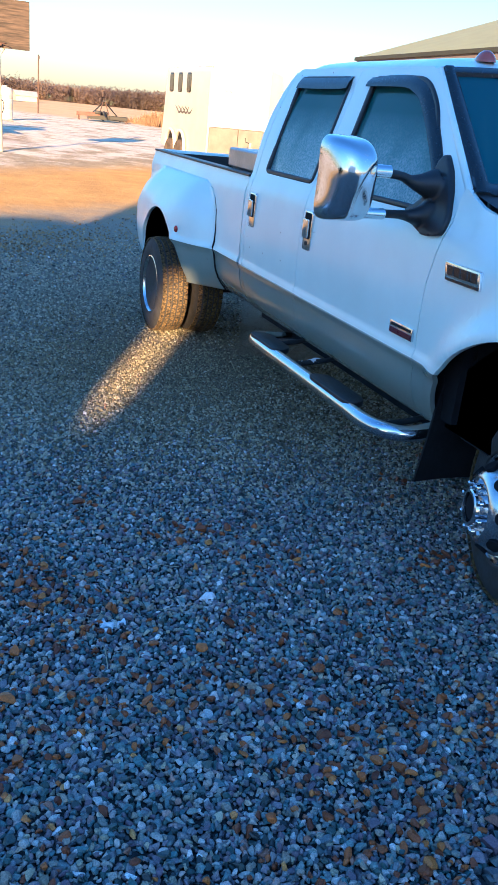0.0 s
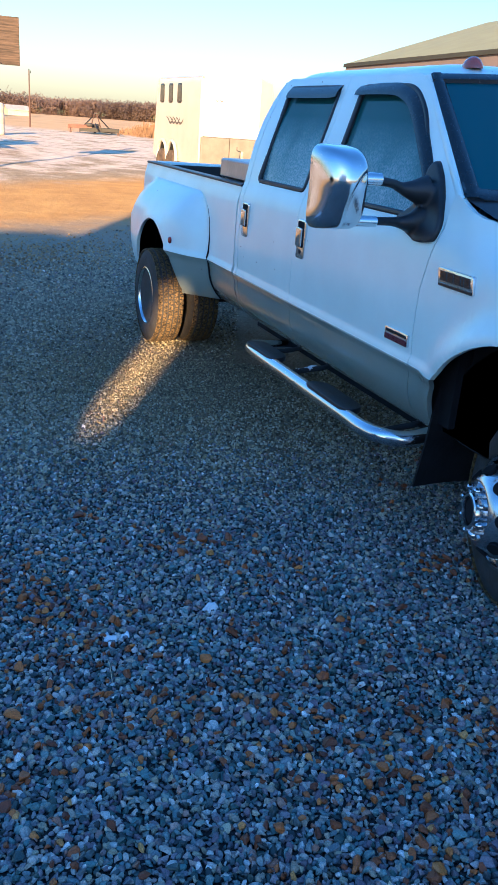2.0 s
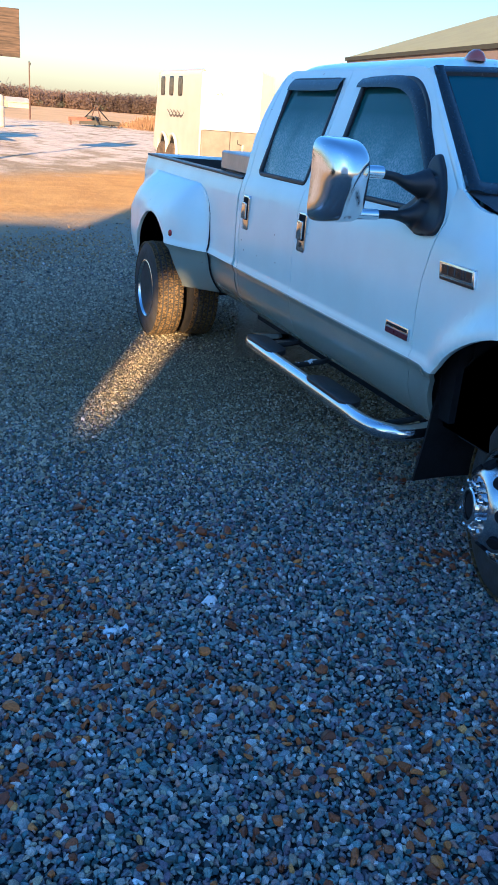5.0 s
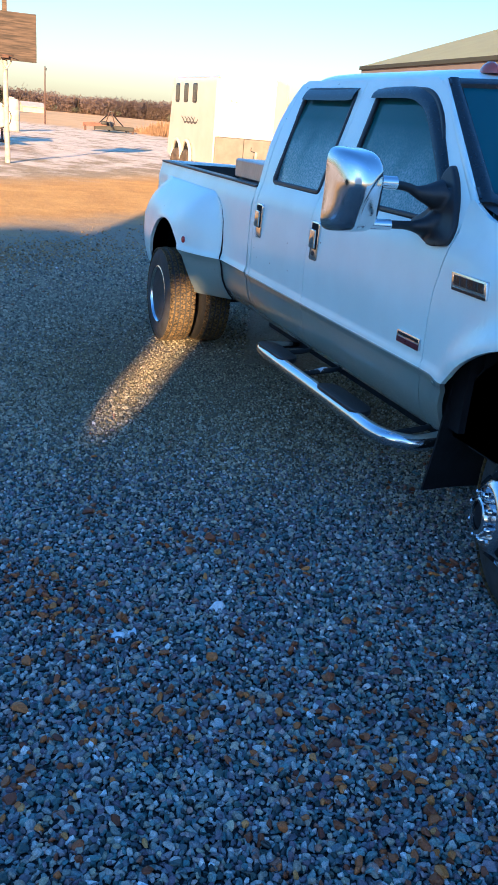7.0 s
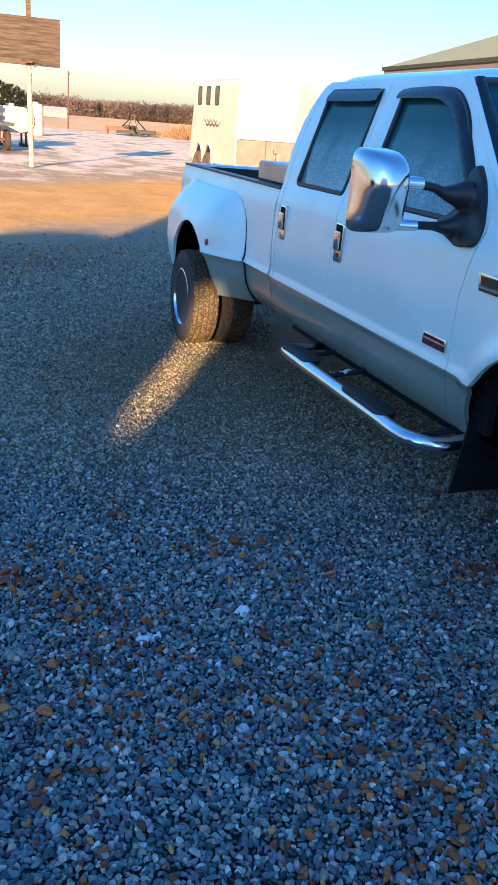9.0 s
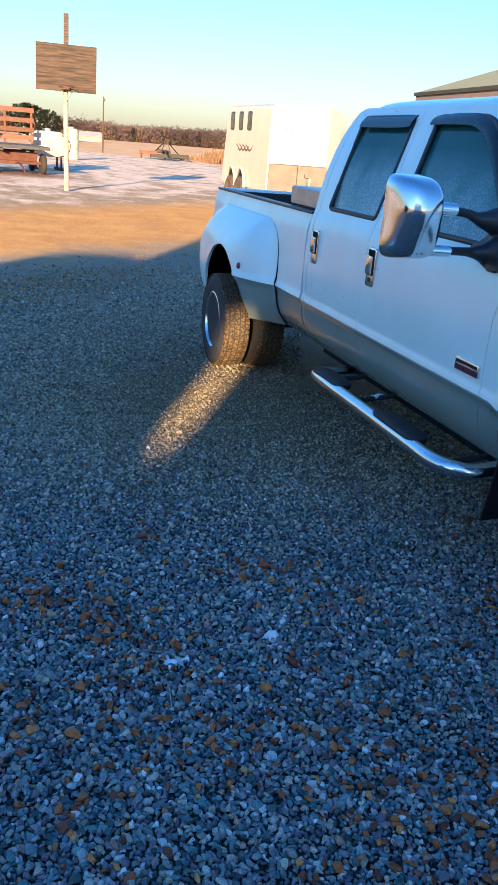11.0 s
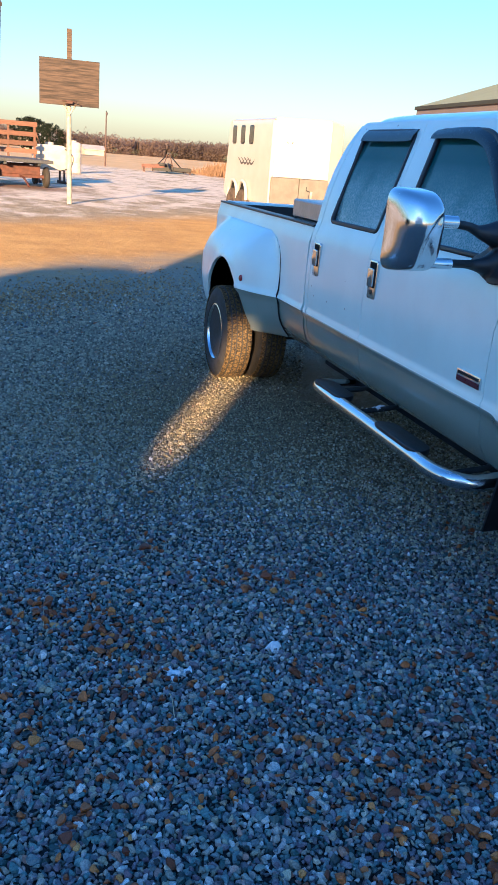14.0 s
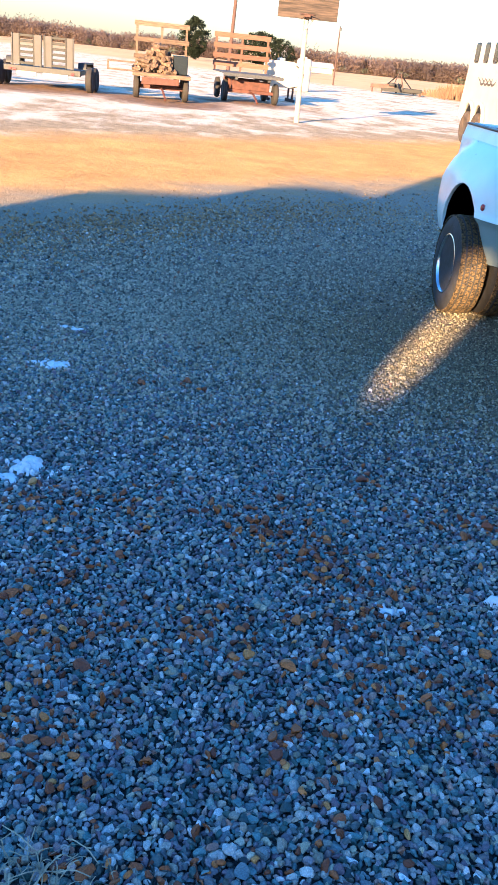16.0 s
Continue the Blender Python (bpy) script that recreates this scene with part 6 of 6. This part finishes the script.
# ---- trees
def twig_tree(m, h, spread, seed, material, label, n=70, leaf=26, dense=1.0, name="tree", base=0.28):
    """Tapered trunk and limbs, with a ragged crown of small clumps."""
    rnd = random.Random(seed)
    g = thing(name, m, label, "tree", "trees across the field")
    part("trunk", tube([(0, 0, 0), (0.03 * h * rnd.uniform(-1, 1), 0.02 * h, h * 0.35), (0.04 * h * rnd.uniform(-1, 1), 0, h * 0.8)], [h * 0.028, h * 0.02, h * 0.006], 8), BARK, g)
    pts, rad = [], []
    limbs = bmesh.new()
    for k in range(14):
        a, z = rnd.uniform(0, 6.28), h * rnd.uniform(base + 0.05, 0.75)
        r = spread * rnd.uniform(0.5, 0.95) * (1.1 - abs(z / h - 0.55))
        tip = Vector((r * math.cos(a), r * math.sin(a), min(h * 0.97, z + h * rnd.uniform(0.08, 0.22))))
        merge(limbs, tube([(0, 0, z - h * 0.05), tip * 0.5 + Vector((0, 0, z * 0.45)), tip], [h * 0.010, h * 0.006, h * 0.002], 5))
    part("limbs", limbs, BARK, g)
    for k in range(n):
        a, u = rnd.uniform(0, 6.28), rnd.random() ** 0.5
        z = h * (base + (1 - base) * rnd.random())
        prof = math.sin(math.pi * min(1, max(0.06, (z / h - base * 0.8) / (1.02 - base * 0.8)))) ** 0.6
        pts.append((spread * u * prof * math.cos(a), spread * u * prof * math.sin(a), z))
        rad.append(h * rnd.uniform(0.05, 0.10) * dense)
    v, f = clump(pts, rad, leaf, np.random.default_rng(seed), leaf=0.9)
    ob = new("crown", raw("crown", v, f, material))
    ob.parent = g
    return g


twig_tree(pose(-70.5, 240, 0), 7.2, 3.1, 2, EVERGREEN, "round dark evergreen tree beside the field", 130, 40, name="evergreen_tree", base=0.05)
twig_tree(pose(-92, 246, 0), 9.8, 4.2, 3, WOODS, "reddish-brown bare tree by the houses", 130, 40)
twig_tree(pose(-87.5, 244, 0), 8.8, 2.6, 13, EVERGREEN, "dark green tree beside the distant house", 90, 40, name="evergreen_tree", base=0.1)
for k in range(7):
    twig_tree(pose(-100 - 6.5 * k, 244 - 2 * (k % 2), 0), 10.5 + 1.5 * (k % 3), 5.2, 60 + k, EVERGREEN, "tall dark evergreen tree by the houses", 240, 40, name="evergreen_tree", base=0.02)
twig_tree(pose(-80.5, 262, 0), 9.6, 2.6, 5, PALETWIG, "pale bare tree in the distance", 70, 24, 0.8)
twig_tree(pose(-6.2, 202, 0), 8.0, 3.4, 6, EVERGREEN, "dark evergreen tree behind the wagons", 260, 60, name="evergreen_tree", base=0.1)
twig_tree(pose(10.0, 162, 0), 5.0, 3.2, 7, EVERGREEN, "dark evergreen tree behind the wagons", 200, 60, name="evergreen_tree", base=0.1)
twig_tree(pose(8.4, 197, 0), 6.6, 5.0, 8, EVERGREEN, "dark evergreen tree behind the wagons", 300, 70, name="evergreen_tree", base=0.05)


def treeline():
    """The far woods: hundreds of ragged crowns in a band, one mass."""
    rg = np.random.default_rng(9)
    pts, rad = [], []
    for k in range(1150):
        x = rg.uniform(-150, 230)
        y = 298 + rg.uniform(0, 20) - 0.10 * x
        h = (5.7 + 0.8 * math.sin(x * 0.021) + 0.5 * math.sin(x * 0.083 + 1) + 0.36 * rg.normal() + (1.5 if rg.random() < 0.035 else 0.0)) * (1.0 - 0.0012 * x) + 0.9
        h = 0.90 * max(h, 2.5)
        for z, w in ((0.10, 0.36), (0.32, 0.40), (0.54, 0.40), (0.72, 0.30)):
            pts.append((x + rg.normal() * 0.8, y + rg.normal() * 0.6, h * z))
            rad.append(h * w)
    v, f = clump(pts, rad, 66, rg, leaf=0.42)
    v[:, 2] = np.maximum(v[:, 2], 0.02)
    xs = np.linspace(-150, 230, 1400)
    heart = np.array([(5.7 + 0.8 * math.sin(x * 0.021) + 0.5 * math.sin(x * 0.083 + 1)) * (1.0 - 0.0012 * x) + 0.9 for x in xs]) * (0.72 + 0.05 * rg.normal(size=len(xs)).clip(-1.5, 1.5))
    low = np.stack([xs, 309 - 0.10 * xs + rg.normal(0, 1.2, len(xs)), 0 * xs], -1)
    high = np.stack([xs + rg.normal(0, 0.1, len(xs)), low[:, 1] + rg.normal(0, 1.2, len(xs)), heart], -1)
    k = np.arange(len(xs) - 1) + len(v)
    n = len(xs)
    f = np.concatenate([f, np.stack([k, k + 1, k + n + 1], -1), np.stack([k, k + n + 1, k + n], -1)])
    v = np.concatenate([v, low, high])
    ob = new("woods", raw("woods", v, f, WOODS))
    tagged(ob, "brown leafless winter woods along the horizon", "woods", kind="stuff")
    low_pts = [(x, 294 - 0.10 * x + rg.normal(), 1.0 + 0.5 * rg.random()) for x in rg.uniform(-140, 200, 70)]
    v, f = clump(low_pts, [1.3 + 0.9 * rg.random() for _ in low_pts], 60, rg, 0.7, 0.32)
    v[:, 2] = np.maximum(v[:, 2], 0.02)
    tagged(new("evergreen_scrub", raw("evergreen_scrub", v, f, SCRUB)), "low dull green cedar scrub along the woods", "shrubs", kind="stuff")


treeline()


def tall_grass():
    """Dead weeds standing at the snow's edge beyond the implement."""
    rg = np.random.default_rng(21)
    n = 2200
    x = rg.normal(22.0, 1.7, n)
    y = 80 + rg.uniform(-4, 7, n)
    h = rg.uniform(0.4, 1.5, n) * np.exp(-((x - 22.2) / 3.4) ** 2)
    base = np.stack([x, y, 0 * x], -1)
    tip = base + np.stack([rg.normal(0, 0.22, n), rg.normal(0, 0.2, n), h], -1)
    side = np.stack([rg.uniform(0.04, 0.09, n), 0 * x, 0 * x], -1)
    v = np.stack([base - side, base + side, tip], 1).reshape(-1, 3)
    ob = new("dead_weeds", raw("dead_weeds", v, np.arange(3 * n).reshape(-1, 3), WEEDS))
    tagged(ob, "stand of tall dry weeds at the field edge", "weeds", kind="stuff")


tall_grass()


def shade_tree():
    """An unseen tree added behind the camera, its crown and limbs shaped to throw ragged shade over the end of the
    drive.
    """
    es, ed = Vector((math.cos(SUN_AZ), -math.sin(SUN_AZ), 0)), Vector((math.sin(SUN_AZ), math.cos(SUN_AZ), 0))
    p = es * -10.0 + ed * -6.0
    t = math.tan(SUN_EL)
    g = twig_tree(Matrix.Translation(p) @ Matrix.Rotation(-SUN_AZ, 4, "Z"), 10.4 * t, 2.3, 31, EVERGREEN, "unseen small evergreen added to shade the end of the drive", 520, 60, 1.5, "evergreen_tree", 0.0)
    part("limb", tube([(-1.3, 0, 9.0 * t), (-0.74, 0, 10.4 * t), (-0.2, 0, 12.2 * t), (0.36, 0, 14.1 * t)], [0.06, 0.055, 0.045, 0.02], 8), BARK, g)
    part("limb", tube([(-1.0, 0, 8.6 * t), (-0.5, 0, 9.9 * t), (0.0, 0, 11.6 * t), (0.30, 0.1, 13.6 * t)], [0.05, 0.045, 0.035, 0.02], 8), BARK, g)


shade_tree()
# ---------------------------------------------------------------- gravel and small things on it
def stone_shapes(count, seed, flat=1.0, detail=1):
    """Crushed-stone shapes: lumps with a few broken, flat faces, without their undersides."""
    if detail:
        b = bmesh.new()
        bmesh.ops.create_icosphere(b, subdivisions=detail, radius=1)
        bmesh.ops.delete(b, geom=[f for f in b.faces if f.calc_center_median().z < (-0.35 if detail > 1 else -0.6)], context="FACES")
        bmesh.ops.delete(b, geom=[v for v in b.verts if not v.link_faces], context="VERTS")
        b.verts.index_update()
        v0 = np.array([v.co[:] for v in b.verts])
        f0 = np.array([[v.index for v in f.verts] for f in b.faces])
        b.free()
    else:
        ring = [(math.cos(a), math.sin(a)) for a in (0.3, 1.9, 3.4, 5.0)]
        v0 = np.array([(0.62 * x, 0.62 * y, 0.75) for x, y in ring] + [(1.05 * x, 1.05 * y, -0.45) for x, y in ring])
        f0 = np.array([(0, 1, 2), (0, 2, 3)] + [t for k in range(4) for t in ((k, 4 + k, 4 + (k + 1) % 4), (k, 4 + (k + 1) % 4, (k + 1) % 4))])
    rg = np.random.default_rng(seed)
    out = []
    for _ in range(count):
        v = v0 * rg.uniform(0.95, 1.05, (len(v0), 1)) if detail > 1 else v0 * rg.uniform(0.70, 1.2, (len(v0), 1))
        if detail > 1:
            for k in range(8):
                n = rg.normal(size=3)
                n /= np.linalg.norm(n)
                over = np.maximum(0, v @ n - rg.uniform(0.38, 0.74))
                v = v - over[:, None] * n
        out.append(v * np.array([1.18, rg.uniform(0.62, 1.0), rg.uniform(0.6, 0.95) * flat]) * (1.22 if detail > 1 else 1.0))
    return np.array(out), f0


def scatter(name, xy, size, lift, material, seed, label, flat=1.0, detail=1):
    """Stones at the places, each turned and tilted; lift is the height of its middle in metres."""
    rg = np.random.default_rng(seed)
    shapes, f0 = stone_shapes(60, seed, flat, detail)
    n = len(xy)
    v = shapes[rg.integers(0, 60, n)] * size[:, None, None]
    a, tx, ty = rg.uniform(0, 6.283, n), rg.normal(0, 0.5, n), rg.normal(0, 0.5, n)
    c, s = np.cos(a)[:, None], np.sin(a)[:, None]
    x, y, z = v[..., 0], v[..., 1], v[..., 2]
    z, y = z * np.cos(tx)[:, None] + y * np.sin(tx)[:, None], y * np.cos(tx)[:, None] - z * np.sin(tx)[:, None]
    z, x = z * np.cos(ty)[:, None] + x * np.sin(ty)[:, None], x * np.cos(ty)[:, None] - z * np.sin(ty)[:, None]
    w = np.stack([x * c - y * s + xy[:, :1], x * s + y * c + xy[:, 1:2], z + lift[:, None]], -1)
    faces = (f0[None] + (np.arange(n) * shapes.shape[1])[:, None, None]).reshape(-1, 3)
    ob = new(name, raw(name, w.reshape(-1, 3), faces, material, False))
    tagged(ob, label, "gravel", kind="stuff")


def polar(xy):
    """Distance and bearing in degrees from the yard's near corner."""
    u = xy - (-2.15, -2.42)
    return np.hypot(u[:, 0], u[:, 1]), np.degrees(np.arctan2(u[:, 0], u[:, 1]))


def packed(rg, step, r0, r1, a0, a1):
    """Close-packed places, a jittered grid, over a part of a ring round the yard's near corner."""
    k = int(r1 / step) + 2
    i, j = np.meshgrid(np.arange(-k, k + 1), np.arange(-int(k / 0.86), int(k / 0.86) + 1))
    xy = np.stack([(i + 0.5 * (j % 2)).ravel() * step, j.ravel() * step * 0.87], -1) + (-2.15, -2.42)
    r, a = polar(xy)
    inside = (r >= r0) & (r < r1) & (a >= a0) & (a < a1)
    xy = xy[inside]
    return xy + rg.uniform(-0.42, 0.42, xy.shape) * step


def fan(rg, n, r0, r1, a0, a1):
    """Points spread evenly over a part of a ring round the yard's near corner."""
    r = np.sqrt(rg.uniform(r0 * r0, r1 * r1, n))
    a = np.radians(rg.uniform(a0, a1, n))
    return np.stack([-2.15 + r * np.sin(a), -2.42 + r * np.cos(a)], -1)


def under_truck(xy):
    return (xy[:, 0] > np.where(xy[:, 1] > 2.6, 1.8, 1.15)) & (xy[:, 1] > -1.1) & (xy[:, 1] < 5.6)


def lay(xy, step, seed, detail):
    """One stretch of packed gravel, grey near the house and tan-grey where it is trodden and further off."""
    rg = np.random.default_rng(seed)
    xy = xy[~under_truck(xy) & (0.78 * xy[:, 1] - 0.62 * xy[:, 0] < 7.5 + 0.3 * np.clip(xy[:, 0] + 4, 0, 2) + rg.normal(0, 0.5, len(xy)))]
    r, a = polar(xy)
    trod = np.exp(-(np.hypot(xy[:, 0] + 0.1, xy[:, 1] - 3.5) / 2.0) ** 2)
    stay = rg.random(len(xy)) > 0.15 * trod
    xy, r, trod = xy[stay], r[stay], trod[stay]
    size = step * np.clip(rg.lognormal(-0.52, 0.24, len(xy)), 0.36, 1.05) * (1 - 0.32 * trod)
    lift = size * rg.uniform(-0.15, 0.7, len(xy)) + rg.uniform(0, 0.005, len(xy)) * (1 - 0.8 * trod)
    warm = rg.random(len(xy)) < np.clip((r - 3.4) / 2.8, 0.05, 0.85) + 0.75 * trod
    dusty = rg.random(len(xy)) < 1.25 * trod - 0.28
    # past the shade's edge stones take the sun-warmed tan
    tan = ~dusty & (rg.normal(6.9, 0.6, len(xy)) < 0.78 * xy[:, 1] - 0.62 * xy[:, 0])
    for pick, mt, lb in ((~warm & ~tan & ~dusty, GREYSTONE, "loose crushed grey stone"), (warm & ~tan & ~dusty, OLIVESTONE, "loose crushed tan-grey stone"), (dusty, TRODSTONE, "fine trodden stone dusted with olive brown earth"), (tan, TANSTONE, "loose tan stone with the sun's orange in its colour at the edge of the drive")):
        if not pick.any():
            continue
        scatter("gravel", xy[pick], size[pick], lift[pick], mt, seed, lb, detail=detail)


rg = np.random.default_rng(1)
lay(packed(rg, 0.0164, 1.15, 2.35, -34, 48), 0.0174, 2, 2)
lay(packed(rg, 0.0168, 2.35, 3.6, -34, 50), 0.0180, 12, 1)
lay(packed(rg, 0.0174, 3.6, 6.5, -33, 42), 0.0178, 13, 0)
far_off = packed(rg, 0.028, 6.5, 17.5, -33, 22)
far_r = polar(far_off)[0]
lay(far_off[rg.random(len(far_off)) > 0.95 * np.clip((far_r - 6.9) / 6.5, 0, 1) ** 0.8], 0.022, 14, 0)
around = np.concatenate([packed(rg, 0.048, 0.0, 1.15, -180, 180), packed(rg, 0.048, 1.15, 4.6, 48, 180), packed(rg, 0.048, 1.15, 4.6, -180, -34)])
around_r = polar(around)[0]
lay(around[rg.random(len(around)) > np.clip((around_r - 2.6) / 2.0, 0, 1)], 0.044, 22, 0)
browns = fan(rg, 14500, 1.15, 5.6, -34, 48)
far = polar(browns)[0]
keep = np.array([0.9 * noise.noise(Vector((x * 2.0, y * 2.0, 3.0))) for x, y in browns]) + rg.uniform(-0.5, 0.4, len(browns)) - 0.34 * np.maximum(0, far - 2.6) - 0.6 * np.clip(-2.5 - browns[:, 0], 0, 1) > 0.05
browns = browns[keep & ~under_truck(browns)]
brown_size = rg.uniform(0.0075, 0.016, len(browns)) * (1 + 0.5 * (rg.random(len(browns)) < 0.12))
scatter("brown_stones", browns, brown_size, 0.009 + brown_size * 0.4, BROWNSTONE, 4, "rust-brown and ochre pebbles among the gravel", 0.95, 2)


def snow_lump(x, y, rx, ry, h, seed, name="snow_patch", label="small lump of old snow on the gravel", turn=0.0, cell=0.008, full=0.60, z=0.0):
    """A ragged thin cake of snow lying among the stones, its rim eaten into by noise."""
    n, m = int(2.9 * rx / cell), int(2.9 * ry / cell)
    bm = bmesh.new()
    vs = {}

    def field(i, k):
        px, py = (i - n / 2) * cell, (k - m / 2) * cell
        big = noise.noise(Vector((px / rx * 1.3 + seed * 7.1, py / ry * 1.3, 0.3)))
        mid = noise.noise(Vector((px * 14 + seed, py * 14, 1.7)))
        fine = noise.noise(Vector((px * 42 + seed, py * 42, 2.9)))
        return px, py, full - math.hypot(px / rx, py / ry) * 0.72 + 0.34 * big + 0.34 * mid + 0.42 * fine, fine

    def vert(i, k):
        if (i, k) not in vs:
            px, py, f, fine = field(i, k)
            vs[i, k] = bm.verts.new((px, py, 0.012 + h * min(1.0, max(0.0, f) * 1.5) ** 0.6 + 0.004 * fine - 0.006 * (f < 0.02)))
        return vs[i, k]
    for i in range(n):
        for k in range(m):
            if field(i + 0.5, k + 0.5)[2] > 0:
                bm.faces.new((vert(i, k), vert(i + 1, k), vert(i + 1, k + 1), vert(i, k + 1)))
    if not bm.faces:
        bm.free()
        return
    solo(name, bm, SNOW, pose(x, y, z, 0, 0, turn), label, "snow", "snow patches on the gravel", smooth=60)


snow_lump(-2.985, 1.05, 0.11, 0.085, 0.045, 1)
snow_lump(-3.06, 0.94, 0.06, 0.05, 0.012, 2)
snow_lump(-3.11, 2.37, 0.13, 0.08, 0.02, 3, full=0.42, cell=0.005)
snow_lump(-3.78, 3.40, 0.17, 0.10, 0.008, 4, turn=20, full=0.26, cell=0.005)
snow_lump(-3.10, 3.10, 0.17, 0.07, 0.006, 5, turn=-20, full=0.26, cell=0.005)
snow_lump(-1.52, 0.13, 0.085, 0.07, 0.014, 6, full=0.34, cell=0.0035)
snow_lump(-1.10, 0.21, 0.035, 0.028, 0.03, 7, cell=0.004)
snow_lump(0.05, 1.745, 0.075, 0.022, 0.015, 31, cell=0.004, label="crumbs of white snow on the step bracket", turn=8, z=0.503)
snow_lump(-4.62, 1.48, 0.55, 1.05, 0.016, 8, label="wide thin patch of old snow lying on gravel", turn=14, cell=0.012)
snow_lump(-4.15, 1.02, 0.36, 0.26, 0.012, 9, turn=14, cell=0.01)
for k, (x, y, a, b) in enumerate(((-4.45, 2.62, 0.28, 0.12), (-4.22, 2.2, 0.22, 0.10), (-4.75, 3.0, 0.3, 0.12), (-4.05, 2.35, 0.14, 0.06), (-4.0, 2.75, 0.14, 0.05))):
    snow_lump(x, y, a, b, 0.010, 20 + k, turn=-10, full=0.38)


def straw():
    """Wisps of dry grass lying about, and one frayed tuft."""
    rg = np.random.default_rng(8)
    spots = list(fan(rg, 110, 1.2, 6.5, -34, 40)) + [(rg.normal(-0.7, 0.8), rg.normal(2.4, 0.8)) for _ in range(60)] + [(-2.62 + rg.normal(0, 0.09), -0.98 + rg.normal(0, 0.05)) for _ in range(70)]
    vs, fs = [], []
    for k, (x, y) in enumerate(spots):
        a, l, bend = rg.uniform(0, 6.28), rg.uniform(0.05, 0.2) * (0.6 if k >= 170 else 1.5 if k >= 110 else 1), rg.normal(0, 0.5)
        px, py = x, y
        half = 0.0022 if 110 <= k < 170 else 0.0014
        base = len(vs)
        for i in range(6):
            z = 0.026 + 0.012 * math.sin(i * 0.9 + k)
            nx, ny = -math.sin(a), math.cos(a)
            vs += [(px + nx * half, py + ny * half, z), (px - nx * half, py - ny * half, z + 0.001)]
            px, py, a = px + math.cos(a) * l / 5, py + math.sin(a) * l / 5, a + bend / 5
        for i in range(5):
            b = base + 2 * i
            fs.append((b, b + 1, b + 3, b + 2))
    ob = new("straw", raw("straw", vs, fs, STRAW))
    tagged(ob, "scattered wisps of dry straw on gravel", "straw", kind="stuff")


straw()
